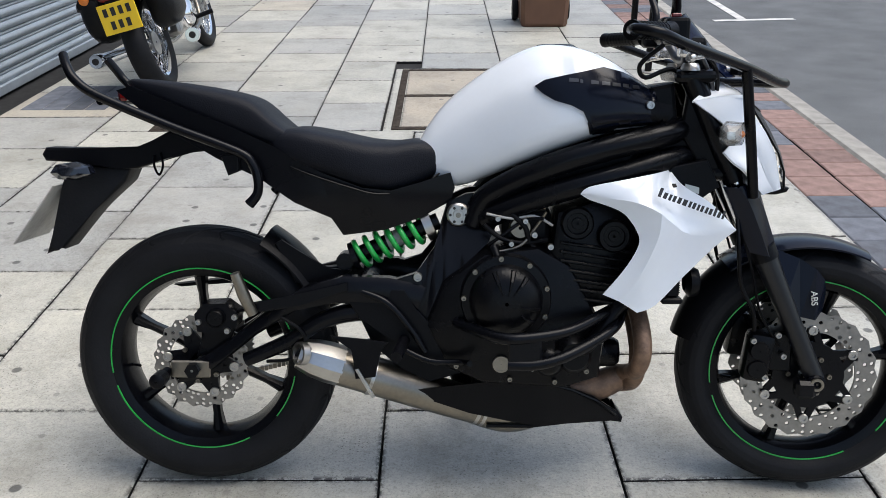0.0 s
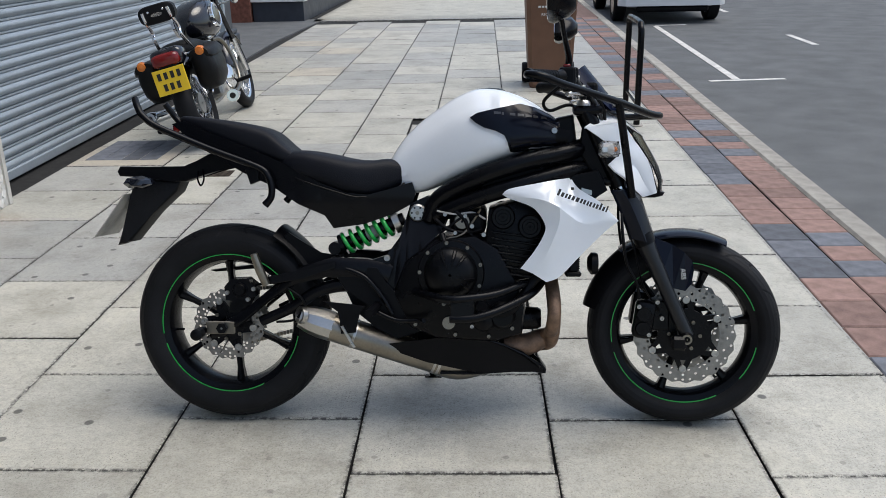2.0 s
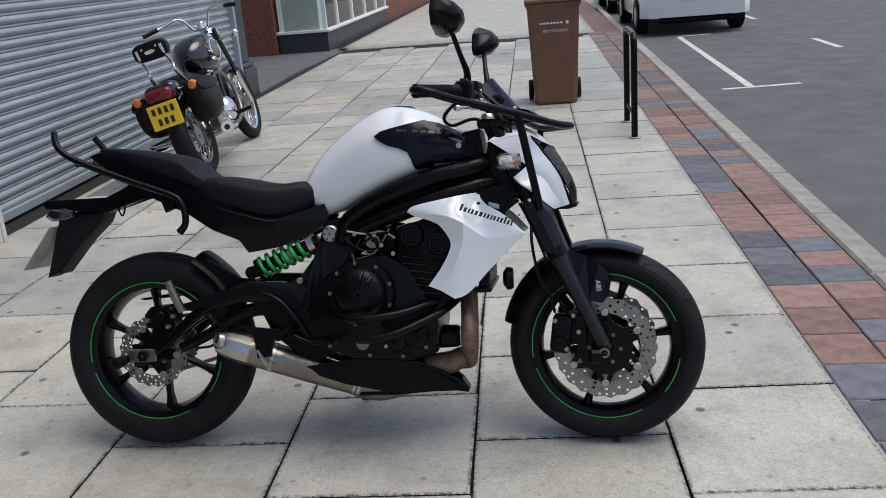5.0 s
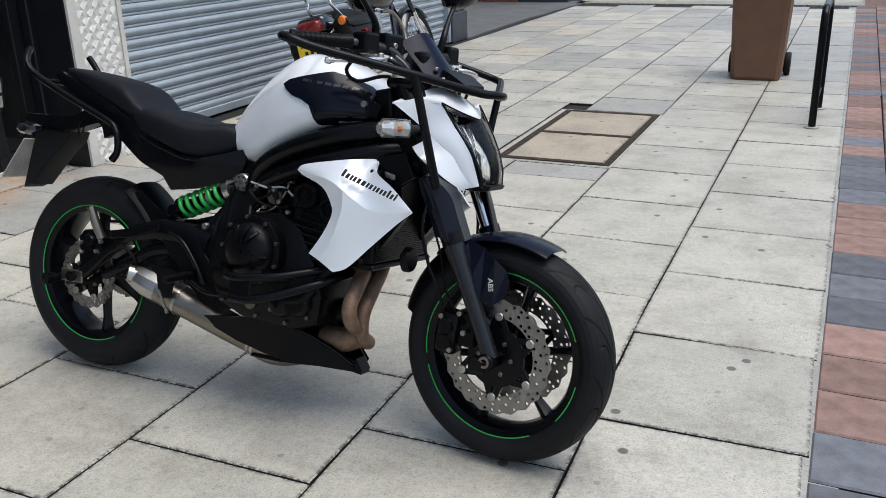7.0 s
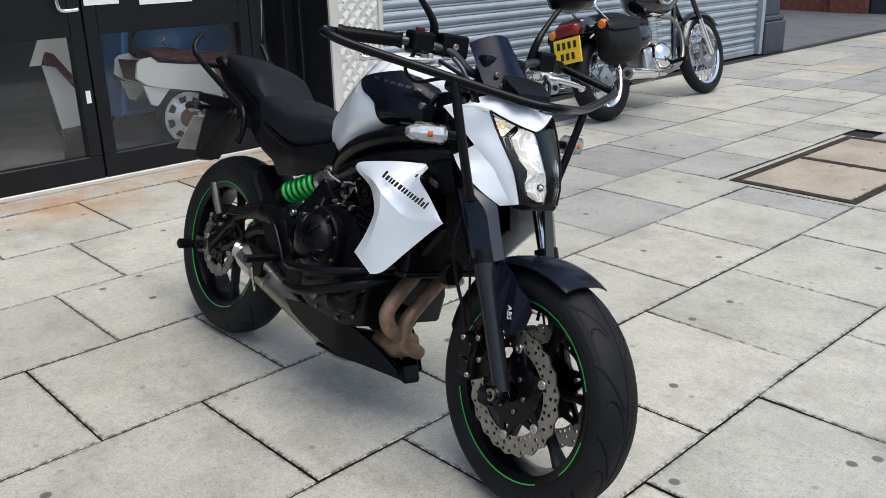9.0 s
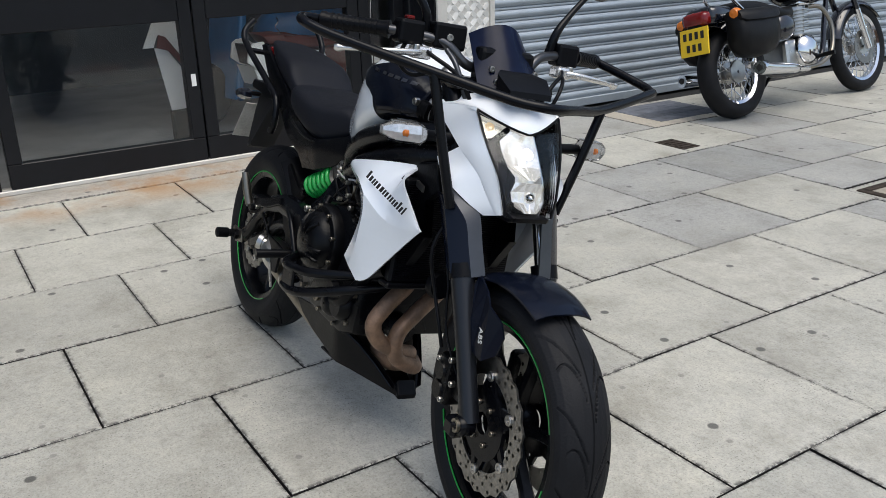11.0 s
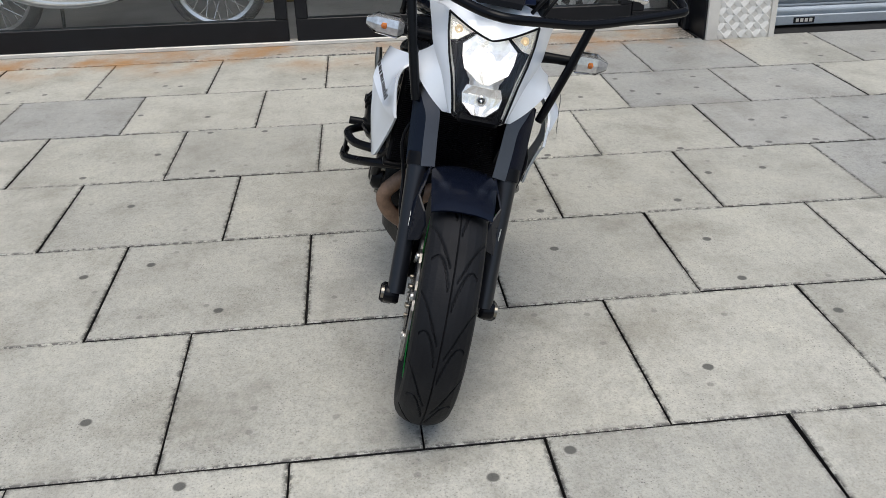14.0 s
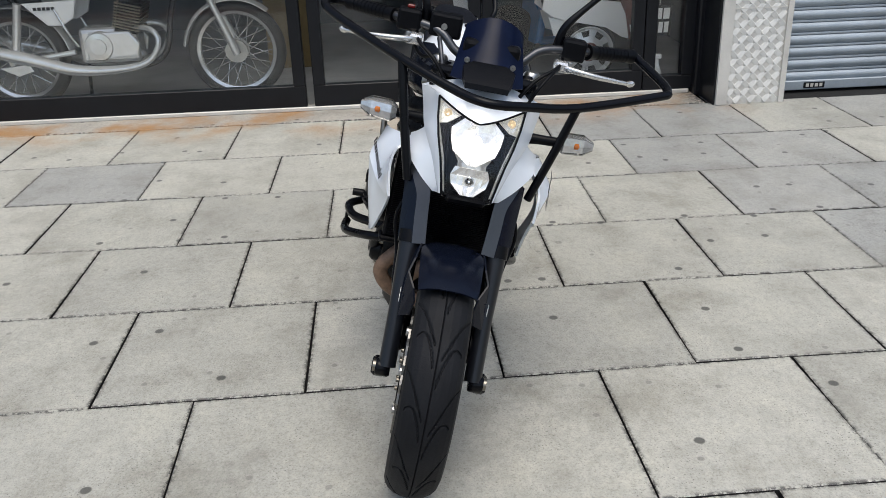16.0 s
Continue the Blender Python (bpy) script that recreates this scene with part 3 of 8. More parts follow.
def holed_ring(r0, r1, rows, n, y0, y1, hole, wave=0.0, waves=0):
    """A drilled brake disc."""
    bm = bmesh.new()
    dr = (r1 - r0) / rows

    def pt(r, a, y):
        if wave:
            r += wave * math.cos(waves * a) * max(0, (r - r0) / (r1 - r0)) ** 3
        return (r * math.cos(a), y, r * math.sin(a))
    for y, flip in ((y0, False), (y1, True)):
        for j in range(rows):
            for i in range(n):
                if (i + 2 * j) % 3 == 2 and rows > 1 and j != 1:
                    solid = False
                else:
                    solid = (i + j) % 2 == 1
                a0, a1 = 2 * math.pi * i / n, 2 * math.pi * (i + 1) / n
                am, ra, rb = (a0 + a1) / 2, r0 + j * dr, r0 + (j + 1) * dr
                rm = (ra + rb) / 2
                rim = [pt(ra, a0, y), pt(ra, am, y), pt(ra, a1, y), pt(rm, a1, y), pt(rb, a1, y), pt(rb, am, y), pt(rb, a0, y), pt(rm, a0, y)]
                vs = [bm.verts.new(p) for p in rim]
                if solid:
                    bm.faces.new(vs if not flip else vs[::-1])
                    continue
                c = Vector(pt(rm, am, y))
                hv = [bm.verts.new(c + (Vector(p) - c).normalized() * hole) for p in rim]
                for k in range(8):
                    q = (vs[k], vs[(k + 1) % 8], hv[(k + 1) % 8], hv[k])
                    bm.faces.new(q if not flip else q[::-1])
    m = n * 2
    for r in (r0, r1):
        a = [bm.verts.new(pt(r, 2 * math.pi * i / m, y0)) for i in range(m)]
        b = [bm.verts.new(pt(r, 2 * math.pi * i / m, y1)) for i in range(m)]
        for i in range(m):
            bm.faces.new((a[i], a[(i + 1) % m], b[(i + 1) % m], b[i]))
    return bm


def thicken(bm, d):
    bmesh.ops.recalc_face_normals(bm, faces=bm.faces)
    bmesh.ops.solidify(bm, geom=bm.faces[:], thickness=d)
    return bm


def arc_ring(r0, r1, a0, a1, y, n=60, t=0.0012):
    bm = bmesh.new()
    rings = []
    for i in range(n + 1):
        a = a0 + (a1 - a0) * i / n
        rings.append([(r * math.cos(a), h, r * math.sin(a)) for r, h in ((r0, y - t), (r1, y - t), (r1, y + t), (r0, y + t))])
    return loft(rings, bm=bm)


def bolt(p, r=0.007, h=0.006, axis="y", s=-1):
    """A hexagon socket screw head with a hollow."""
    prof = [(0.0005, 0.3 * h), (r * 0.5, 0.3 * h), (r * 0.52, h), (r * 0.9, h), (r, h * 0.7), (r, -h)]
    if axis == "y":
        prof = [(a, s * b) for a, b in prof]
    bm = lathe(prof, 12, axis, p, closed=False)
    return bm


def tyre_mesh(prof, hw, R, n=1080):
    """A tyre whose curved grooves are cut into the tread."""
    line = [(Vector((a[0], a[1])), Vector((b[0], b[1]))) for a, b in zip(prof, prof[1:])]
    pts = []
    for a, b in line:
        k = max(1, round((b - a).length / (0.0022 if max(a.x, b.x) > R - 0.04 else 0.012)))
        pts += [a.lerp(b, i / k) for i in range(k)]
    pts.append(Vector(prof[-1]))
    rows = []
    rep = 2 * math.pi / 11
    for i in range(n):
        a = 2 * math.pi * i / n
        c, s = math.cos(a), math.sin(a)
        row = []
        for q in pts:
            r, v = q.x, q.y / hw
            u = abs(v)
            d = 0.0
            if r > R - 0.045:
                if u < 0.03:
                    d = 0.0035
                for off, lo, hi, k1, k2, wd in ((0.0, 0.10, 0.80, 1.05, -0.72, 0.0042), (0.30, 0.34, 0.94, 0.62, -0.15, 0.0036), (0.40, 0.14, 0.40, 0.55, 0.0, 0.003)):
                    if lo < u < hi:
                        t = (u - lo) / (hi - lo)
                        ph = (a + (0.1 if v > 0 else 0.0) + off - k1 * t * (hi - lo) - k2 * t * t * (hi - lo)) % rep
                        ph = min(ph, rep - ph) * R
                        slope = (k1 + 2 * k2 * t) * R / hw
                        if ph < wd / 2 * math.sqrt(1 + slope * slope):
                            d = 0.004
            row.append(((r - d) * c, q.y, (r - d) * s))
        rows.append(row)
    m = len(pts)
    faces = [(i * m + j, i * m + j + 1, (i + 1) % n * m + j + 1, (i + 1) % n * m + j) for i in range(n) for j in range(m - 1)]
    me = bpy.data.meshes.new("tyre")
    me.from_pydata([p for row in rows for p in row], [], faces)
    bm = bmesh.new()
    bm.from_mesh(me)
    bpy.data.meshes.remove(me)
    return bm


def make_wheel(name, cx, R, hw, rim_w, parent, phase, discs, label):
    w = part(name, lathe([(0.018, -0.05), (0.034, -0.05), (0.042, -0.02), (0.042, 0.02), (0.034, 0.05), (0.018, 0.05)], 28, "y"), SATIN, parent, label, 35)
    w.location = (cx, 0, R)
    for k in range(6):
        a = phase + k * math.pi / 3
        c, s = math.cos(a), math.sin(a)
        rings = []
        for r, sw, d in ((0.036, 0.014, 0.02), (0.09, 0.010, 0.017), (0.15, 0.009, 0.016), (0.198, 0.014, 0.024)):
            rings.append([(r * c - u * s, y, r * s + u * c) for u, y in ((-sw, -d * 0.6), (-sw * 0.4, -d), (sw * 0.4, -d), (sw, -d * 0.6), (sw, d * 0.6), (sw * 0.4, d), (-sw * 0.4, d), (-sw, d * 0.6))])
        part("wheel_spoke", loft(rings), SATIN, w, smooth=35)
    prof = [(0.194, -rim_w * 0.6), (0.2, -rim_w * 0.9), (0.213, -rim_w), (0.224, -rim_w - 0.002), (0.224, -rim_w + 0.006), (0.208, -rim_w + 0.012), (0.204, 0),
            (0.208, rim_w - 0.012), (0.224, rim_w - 0.006), (0.224, rim_w + 0.002), (0.213, rim_w), (0.2, rim_w * 0.9), (0.194, rim_w * 0.6), (0.188, 0)]
    part("rim", lathe(prof, 72), SATIN, w, smooth=40)
    h = R - 0.216
    tp = [(0.214, -rim_w + 0.006), (0.222, -rim_w - 0.004), (0.216 + h * 0.3, -hw * 0.98), (0.216 + h * 0.5, -hw), (0.216 + h * 0.66, -hw * 0.93), (0.216 + h * 0.8, -hw * 0.78),
          (0.216 + h * 0.91, -hw * 0.56), (0.216 + h * 0.975, -hw * 0.3), (R, 0)]
    tp = tp + [(r, -y) for r, y in tp[-2::-1]]
    part("tyre", tyre_mesh(tp, hw, R), RUBBER, w, "black road tyre with curved tread grooves", 60)
    for s in (-1, 1):
        for a0, a1 in ((0.35, 3.3), (3.45, 5.2), (5.6, 6.1)):
            part("rim_stripe", arc_ring(0.2172, 0.2200, a0, a1, s * (rim_w + 0.0035)), GREEN, w, "thin green rim tape")
    part("valve", tube([(0.196 * math.cos(3.3), -0.004, 0.196 * math.sin(3.3)), (0.165 * math.cos(3.3), -0.03, 0.165 * math.sin(3.3))], 0.0035, 8, 1), BLACK, w)
    for y, ro, ri in discs:
        d = part("brake_disc", holed_ring(ri, ro, 3, 42, y - 0.0025, y + 0.0025, 0.0046, 0.0035, 21), DISC, w, "drilled wavy steel disc")
        sg = -1 if y < 0 else 1
        hub = ri - 0.024
        part("disc_carrier", lathe([(0.024, y - 0.006), (hub, y - 0.005), (hub, y + 0.005), (0.024, y + 0.006)], 36), SATIN, w, smooth=40)
        for k in range(6):
            a = phase + 0.3 + k * math.pi / 3
            for da, rr in ((-0.17, 0.0), (0.17, 0.0)):
                box_pts = [[(r * math.cos(aa) - u * math.sin(aa), yy, r * math.sin(aa) + u * math.cos(aa)) for u, yy in ((-wd, y - 0.004), (wd, y - 0.004), (wd, y + 0.004), (-wd, y + 0.004))]
                           for r, aa, wd in ((hub - 0.004, a + da * 1.5, 0.010), (ri + 0.008, a + da * 0.25, 0.007))]
                part("carrier_arm", loft(box_pts), SATIN, w)
            part("disc_bobbin", bolt((ri * math.cos(a) * 1.03, y + sg * 0.004, ri * math.sin(a) * 1.03), 0.0115, 0.0045, "y", sg), STEEL, w)
            part("carrier_bolt", bolt((0.046 * math.cos(a + 0.5), y + sg * 0.007, 0.046 * math.sin(a + 0.5)), 0.006, 0.005, "y", sg), TITAN, w)
    return w


front_wheel = make_wheel("front_wheel", 0.699, 0.292, 0.0635, 0.046, bike, 0.2, ((-0.066, 0.150, 0.104), (0.066, 0.150, 0.104)), "black six-spoke front wheel")
rear_wheel = make_wheel("rear_wheel", -0.716, 0.312, 0.072, 0.058, bike, 0.6, ((-0.075, 0.110, 0.076),), "black six-spoke rear wheel")
sprocket = bmesh.new()
prof = [((0.083 if i % 2 else 0.09) * math.cos(math.pi * i / 42), (0.083 if i % 2 else 0.09) * math.sin(math.pi * i / 42)) for i in range(84)]
part("sprocket", plate(prof, 0.07, 0.077, bm=sprocket), STEEL, rear_wheel)

# axles, rear caliper, swingarm
part("rear_axle", rod((-0.716, -0.15, 0.312), (-0.716, 0.15, 0.312), 0.012), STEEL, bike)


def arm(s):
    rings = []
    for x, z, h, w, y in ((-0.20, 0.47, 0.036, 0.022, 0.115), (-0.28, 0.492, 0.034, 0.022, 0.122), (-0.38, 0.50, 0.03, 0.02, 0.128), (-0.47, 0.478, 0.027, 0.018, 0.13), (-0.56, 0.42, 0.026, 0.017, 0.128),
                          (-0.64, 0.355, 0.027, 0.017, 0.124), (-0.70, 0.314, 0.028, 0.016, 0.122), (-0.75, 0.296, 0.020, 0.012, 0.122)):
        rings.append([(x + u * h * 0.35, s * y + v * w, z + u * h) for u, v in ((-1, -0.6), (-0.6, -1), (0.6, -1), (1, -0.6), (1, 0.6), (0.6, 1), (-0.6, 1), (-1, 0.6))])
    return loft([[(p[0], p[1], p[2]) for p in r] for r in rings])


sides("swingarm", arm, SATIN, bike, "satin black curved swingarm", 45)


def lower_arm(s):
    return tube([(-0.22, s * 0.11, 0.43), (-0.33, s * 0.118, 0.445), (-0.42, s * 0.12, 0.425), (-0.50, s * 0.12, 0.375), (-0.60, s * 0.12, 0.33)], [0.022, 0.022, 0.02, 0.018, 0.016], 12)


sides("swingarm_brace", lower_arm, SATIN, bike, smooth=60)
part("swingarm_bridge", rod((-0.33, -0.12, 0.48), (-0.33, 0.12, 0.48), 0.03, 14), SATIN, bike)
sides("axle_plate", lambda s: box(-0.768, -0.678, s * 0.136 - 0.004, s * 0.136 + 0.004, 0.292, 0.332, 0.003), TITAN, bike, "bare aluminium axle plate")
sides("axle_nut", lambda s: lathe([(0.004, 0), (0.017, 0), (0.017, s * 0.014), (0.004, s * 0.014)], 6, "y", (-0.716, s * 0.140, 0.312)), SATIN, bike)
sides("paddock_bobbin", lambda s: lathe([(0.002, 0), (0.013, 0), (0.013, s * 0.03), (0.0165, s * 0.032), (0.0175, s * 0.034), (0.0175, s * 0.070), (0.012, s * 0.074), (0.002, s * 0.074)], 20, "y", (-0.784, s * 0.118, 0.298)), BLACK, bike, "black rubber paddock bobbin", 40)
cal = loft([[(-0.665 + dx, y, 0.425 + dz) for dx, dz in ((-0.045, -0.03), (-0.01, -0.036), (0.045, -0.02), (0.05, 0.012), (0.02, 0.036), (-0.03, 0.034), (-0.05, 0.01))] for y in (-0.062, -0.068, -0.112, -0.118)])
rear_cal = part("rear_caliper", cal, SATIN, bike, "black single-piston rear brake caliper", 35)
part("piston_cap", lathe([(0.001, -0.132), (0.017, -0.132), (0.021, -0.127), (0.021, -0.115)], 18, "y", (-0.665, 0, 0.428), closed=False), ENGINE, rear_cal, smooth=40)
part("pad_pin", rod((-0.71, -0.105, 0.44), (-0.63, -0.105, 0.452), 0.006, 8), TITAN, rear_cal)
for x, z in ((-0.705, 0.418), (-0.622, 0.43), (-0.64, 0.398)):
    part("caliper_bolt", bolt((x, -0.121, z), 0.007, 0.006), STEEL, rear_cal)
part("caliper_bracket", plate([(-0.72, 0.33), (-0.66, 0.335), (-0.62, 0.41), (-0.69, 0.42)], -0.10, -0.09, 0.002), SATIN, bike)
part("rear_brake_hose", tube([(-0.62, -0.1, 0.44), (-0.56, -0.13, 0.45), (-0.50, -0.145, 0.43), (-0.46, -0.14, 0.39), (-0.49, -0.135, 0.34), (-0.55, -0.13, 0.33)], 0.004, 8), BLACK, bike, smooth=60)
chain = bmesh.new()
for za, zb in ((0.402, 0.44), (0.224, 0.36)):
    for i in range(46):
        t = i / 46
        x, z = -0.70 + 0.5 * t, za + (zb - za) * t
        box(x, x + 0.0085, 0.068, 0.079, z - 0.006, z + 0.006, bm=chain)
tagged(part("chain", chain, TITAN, bike, "dull steel drive chain"), kind="stuff")
part("chain_guard", plate([(-0.80, 0.46), (-0.62, 0.475), (-0.40, 0.50), (-0.40, 0.515), (-0.62, 0.49), (-0.82, 0.465)], 0.06, 0.09, 0.003), BLACK, bike)


def over_wheel(cx, cz, r_of, a0, a1, w_of, n=22, drop=0.03, thick=0.004):
    """A mudguard: a shell bent round a wheel. r_of and w_of give radius and half width along 0..1."""
    rings = []
    cols = [-1, -0.92, -0.7, -0.4, 0, 0.4, 0.7, 0.92, 1]
    for i in range(n + 1):
        t = i / n
        a = a0 + (a1 - a0) * t
        ring = []
        for sgn, order in ((1, cols), (0, cols[::-1])):
            for u in order:
                r = r_of(t) - drop * abs(u) ** 3 + (thick if sgn else 0)
                ring.append((cx + r * math.cos(a), u * w_of(t), cz + r * math.sin(a)))
        rings.append(ring)
    return loft(rings)


part("rear_hugger", over_wheel(-0.716, 0.312, lambda t: 0.335 + 0.012 * t, radians(28), radians(62), lambda t: 0.085, drop=0.035), BLACK, bike, "matt black rear hugger", 40)
part("hugger_stay", plate([(-0.49, 0.50), (-0.40, 0.505), (-0.36, 0.53), (-0.42, 0.535), (-0.52, 0.60), (-0.535, 0.592)], -0.075, -0.065, 0.002), BLACK, bike)

def patch(a, b, m, bm, s, bulge=0.0, first=None):
    """A skin between two smooth lines; first: the line that its first row follows."""
    a, b = smooth_path(a, 5), smooth_path(b, 5)
    n = len(a) - 1
    rim = smooth_path(first, 5) if first else None
    rows = []
    for i, (p, q) in enumerate(zip(a, b)):
        row = []
        for k in range(m + 1):
            t = k / m
            v = p.lerp(q, t)
            if rim:
                v = v + (rim[round(t * (len(rim) - 1))] - rim[0].lerp(rim[-1], t)) * (1 - i / n)
            row.append((v.x, s * (v.y + bulge * math.sin(math.pi * t)), v.z))
        rows.append(row)
    return loft(rows, closed=False, bm=bm)


# front mudguard
part("front_mudguard", over_wheel(0.699, 0.292, lambda t: 0.307 + 0.013 * t, radians(67), radians(128), lambda t: 0.066 + 0.008 * min(1, t * 2.5) ** 0.7, drop=0.014), NAVY_GLOSS, bike, "dark blue front mudguard", 35)
part("mudguard_rear", over_wheel(0.699, 0.292, lambda t: 0.318 - 0.006 * t, radians(112), radians(166), lambda t: 0.066 - 0.012 * t, drop=0.05), BLACK, bike, "matt black mudguard tail", 40)


def guard_side(s):
    return bent_plate([(0.60, 0.590), (0.655, 0.570), (0.69, 0.548), (0.716, 0.52), (0.722, 0.49), (0.715, 0.45), (0.695, 0.432), (0.66, 0.44), (0.632, 0.50), (0.60, 0.55)],
                      lambda x, z: s * (0.104 - 1.1 * max(0, x - 0.692) - 0.45 * max(0, z - 0.53)), -s * 0.004)


for s, o in zip((-1, 1), sides("mudguard_side", guard_side, NAVY_GLOSS, bike, "dark blue mudguard side with white writing")):
    words("abs_writing", "ABS", 0.020, pose(0.687, s * 0.1052, 0.484, 90, 84, 0 if s < 0 else 180), LETTER_WHITE, o)


# fork
def fx(z):
    return 0.58 - (z - 0.564) * 0.46


def leg(z0, z1, r, s, y=0.105, n=20):
    return tube([(fx(z0), s * y, z0), (fx((z0 + z1) / 2), s * y, (z0 + z1) / 2), (fx(z1), s * y, z1)], r, n, 1)


FORK_SATIN = mat("satin_fork_black", (0.007, 0.0078, 0.0105), 0.3, spec=0.4, var=0.15)
sides("fork_slider", lambda s: leg(0.296, 0.575, [0.0215, 0.0215, 0.027], s), FORK_SATIN, bike, "satin black fork slider", 60)
sides("fork_foot", lambda s: lathe([(0.003, -0.018), (0.019, -0.018), (0.022, -0.013), (0.022, 0.013), (0.018, 0.018), (0.003, 0.018)], 24, "y", (0.7, s * 0.114, 0.29)), SATIN, bike, smooth=45)
sides("axle_end", lambda s: lathe([(0.0005, 0), (0.008, 0), (0.009, s * 0.008), (0.015, s * 0.008), (0.015, -s * 0.01)], 18, "y", (0.70, s * 0.131, 0.292), closed=False), TITAN, bike, smooth=45)
sides("fork_lug", lambda s: box(0.655, 0.70, s * 0.124 - 0.018, s * 0.124 + 0.018, 0.258, 0.30, 0.008), SATIN, bike)
sides("dust_seal", lambda s: leg(0.572, 0.60, 0.030, s), BLACK, bike, smooth=60)
sides("stanchion", lambda s: leg(0.59, 0.75, 0.0205, s), CHROME, bike, "chromed fork stanchion", 60)


sides("upper_tube", lambda s: leg(0.745, 0.98, 0.0245, s), SATIN, bike, "black upper fork tube", 60)
sides("cockpit_bracket", lambda s: plate([(0.385, 0.93), (0.415, 0.91), (0.44, 0.87), (0.465, 0.84), (0.475, 0.80), (0.455, 0.755), (0.43, 0.755), (0.375, 0.85)], s * 0.100 - 0.014, s * 0.100 + 0.014, 0.006), BLACK, bike)


# front edge, ridge, outer edge and rear edge of a fork cover, from its foot to its top
COVER_FRONT = [(0.606, 0.068, 0.588), (0.583, 0.074, 0.650), (0.561, 0.080, 0.712), (0.540, 0.100, 0.738), (0.512, 0.130, 0.764)]
COVER_RIDGE = [(0.604, 0.100, 0.583), (0.582, 0.105, 0.640), (0.562, 0.109, 0.690), (0.542, 0.122, 0.718), (0.514, 0.137, 0.744)]
COVER_OUTER = [(0.575, 0.136, 0.583), (0.552, 0.140, 0.640), (0.530, 0.143, 0.690), (0.518, 0.145, 0.712), (0.500, 0.147, 0.735)]
COVER_REAR = [(0.535, 0.128, 0.590), (0.512, 0.132, 0.640), (0.490, 0.135, 0.690), (0.480, 0.137, 0.712), (0.468, 0.138, 0.735)]


def cover_side(s):
    bm = bmesh.new()
    patch(COVER_RIDGE, COVER_OUTER, 3, bm, s, 0.003)
    patch(COVER_OUTER, COVER_REAR, 3, bm, s, 0.002)
    bmesh.ops.remove_doubles(bm, verts=bm.verts, dist=0.001)
    return thicken(bm, 0.005)


# The front face's grey stands in for sky reflected off the dark cover.
FORK_GREY = mat("grey_paint_and_sky_sheen", (0.075, 0.077, 0.083), 0.30, 0.8, var=0.1)
for s, o in zip((-1, 1), sides("fork_cover", cover_side, NAVY_GLOSS, bike, "dark blue fork cover with sky reflection painted grey on its front", 30)):
    part("front_face", thicken(patch(COVER_FRONT, COVER_RIDGE, 3, bmesh.new(), s), 0.005), FORK_GREY, o, "front face with the sky's reflection painted in grey", 30)
part("lower_yoke", box(0.42, 0.50, -0.12, 0.12, 0.745, 0.775, 0.012, seg=2), SATIN, bike)
part("upper_yoke", box(0.355, 0.445, -0.13, 0.13, 0.955, 0.985, 0.012, seg=2), SATIN, bike)
part("steering_stem", rod((0.49, 0, 0.75), (0.38, 0, 0.99), 0.028, 16), SATIN, bike)
sides("fork_cap", lambda s: lathe([(0.001, 0.012), (0.015, 0.012), (0.02, 0.006), (0.022, -0.004)], 18, "z", (fx(0.98) + 0.0, s * 0.114, 0.986), closed=False), STEEL, bike, smooth=45)


def caliper(s):
    bm = box(0.545, 0.605, s * 0.09 - 0.03, s * 0.09 + 0.03, 0.285, 0.40, 0.014, seg=2)
    bmesh.ops.rotate(bm, cent=(0.575, 0, 0.34), matrix=Matrix.Rotation(radians(8), 3, "Y"), verts=bm.verts)
    lathe([(0.002, s * 0.125), (0.02, s * 0.125), (0.024, s * 0.115), (0.024, s * 0.09)], 20, "y", (0.575, 0, 0.362), bm=bm, closed=False)
    lathe([(0.002, s * 0.125), (0.02, s * 0.125), (0.024, s * 0.115), (0.024, s * 0.09)], 20, "y", (0.572, 0, 0.318), bm=bm, closed=False)
    box(0.60, 0.65, s * 0.092 - 0.01, s * 0.092 + 0.01, 0.31, 0.40, 0.004, bm=bm)
    return bm


sides("front_caliper", caliper, ENGINE, bike, "black twin-piston brake caliper", 40)
for s in (-1, 1):
    for x, z in ((0.613, 0.400), (0.627, 0.351), (0.560, 0.385), (0.590, 0.300)):
        part("caliper_bolt", bolt((x, s * 0.118, z), 0.007, 0.006, "y", s), STEEL, bike)
sides("brake_line", lambda s: tube([(0.47, s * 0.06, 0.80), (0.50, s * 0.10, 0.72), (0.505, s * 0.15, 0.62), (0.52, s * 0.135, 0.52), (0.55, s * 0.13, 0.46), (0.56, s * 0.12, 0.41)], 0.0045, 8), BLACK, bike, smooth=60)
sides("sensor_wire", lambda s: tube([(0.48, s * 0.09, 0.75), (0.515, s * 0.125, 0.64), (0.545, s * 0.12, 0.55), (0.57, s * 0.12, 0.45), (0.62, s * 0.105, 0.37)], 0.003, 6), BLACK, bike, smooth=60)


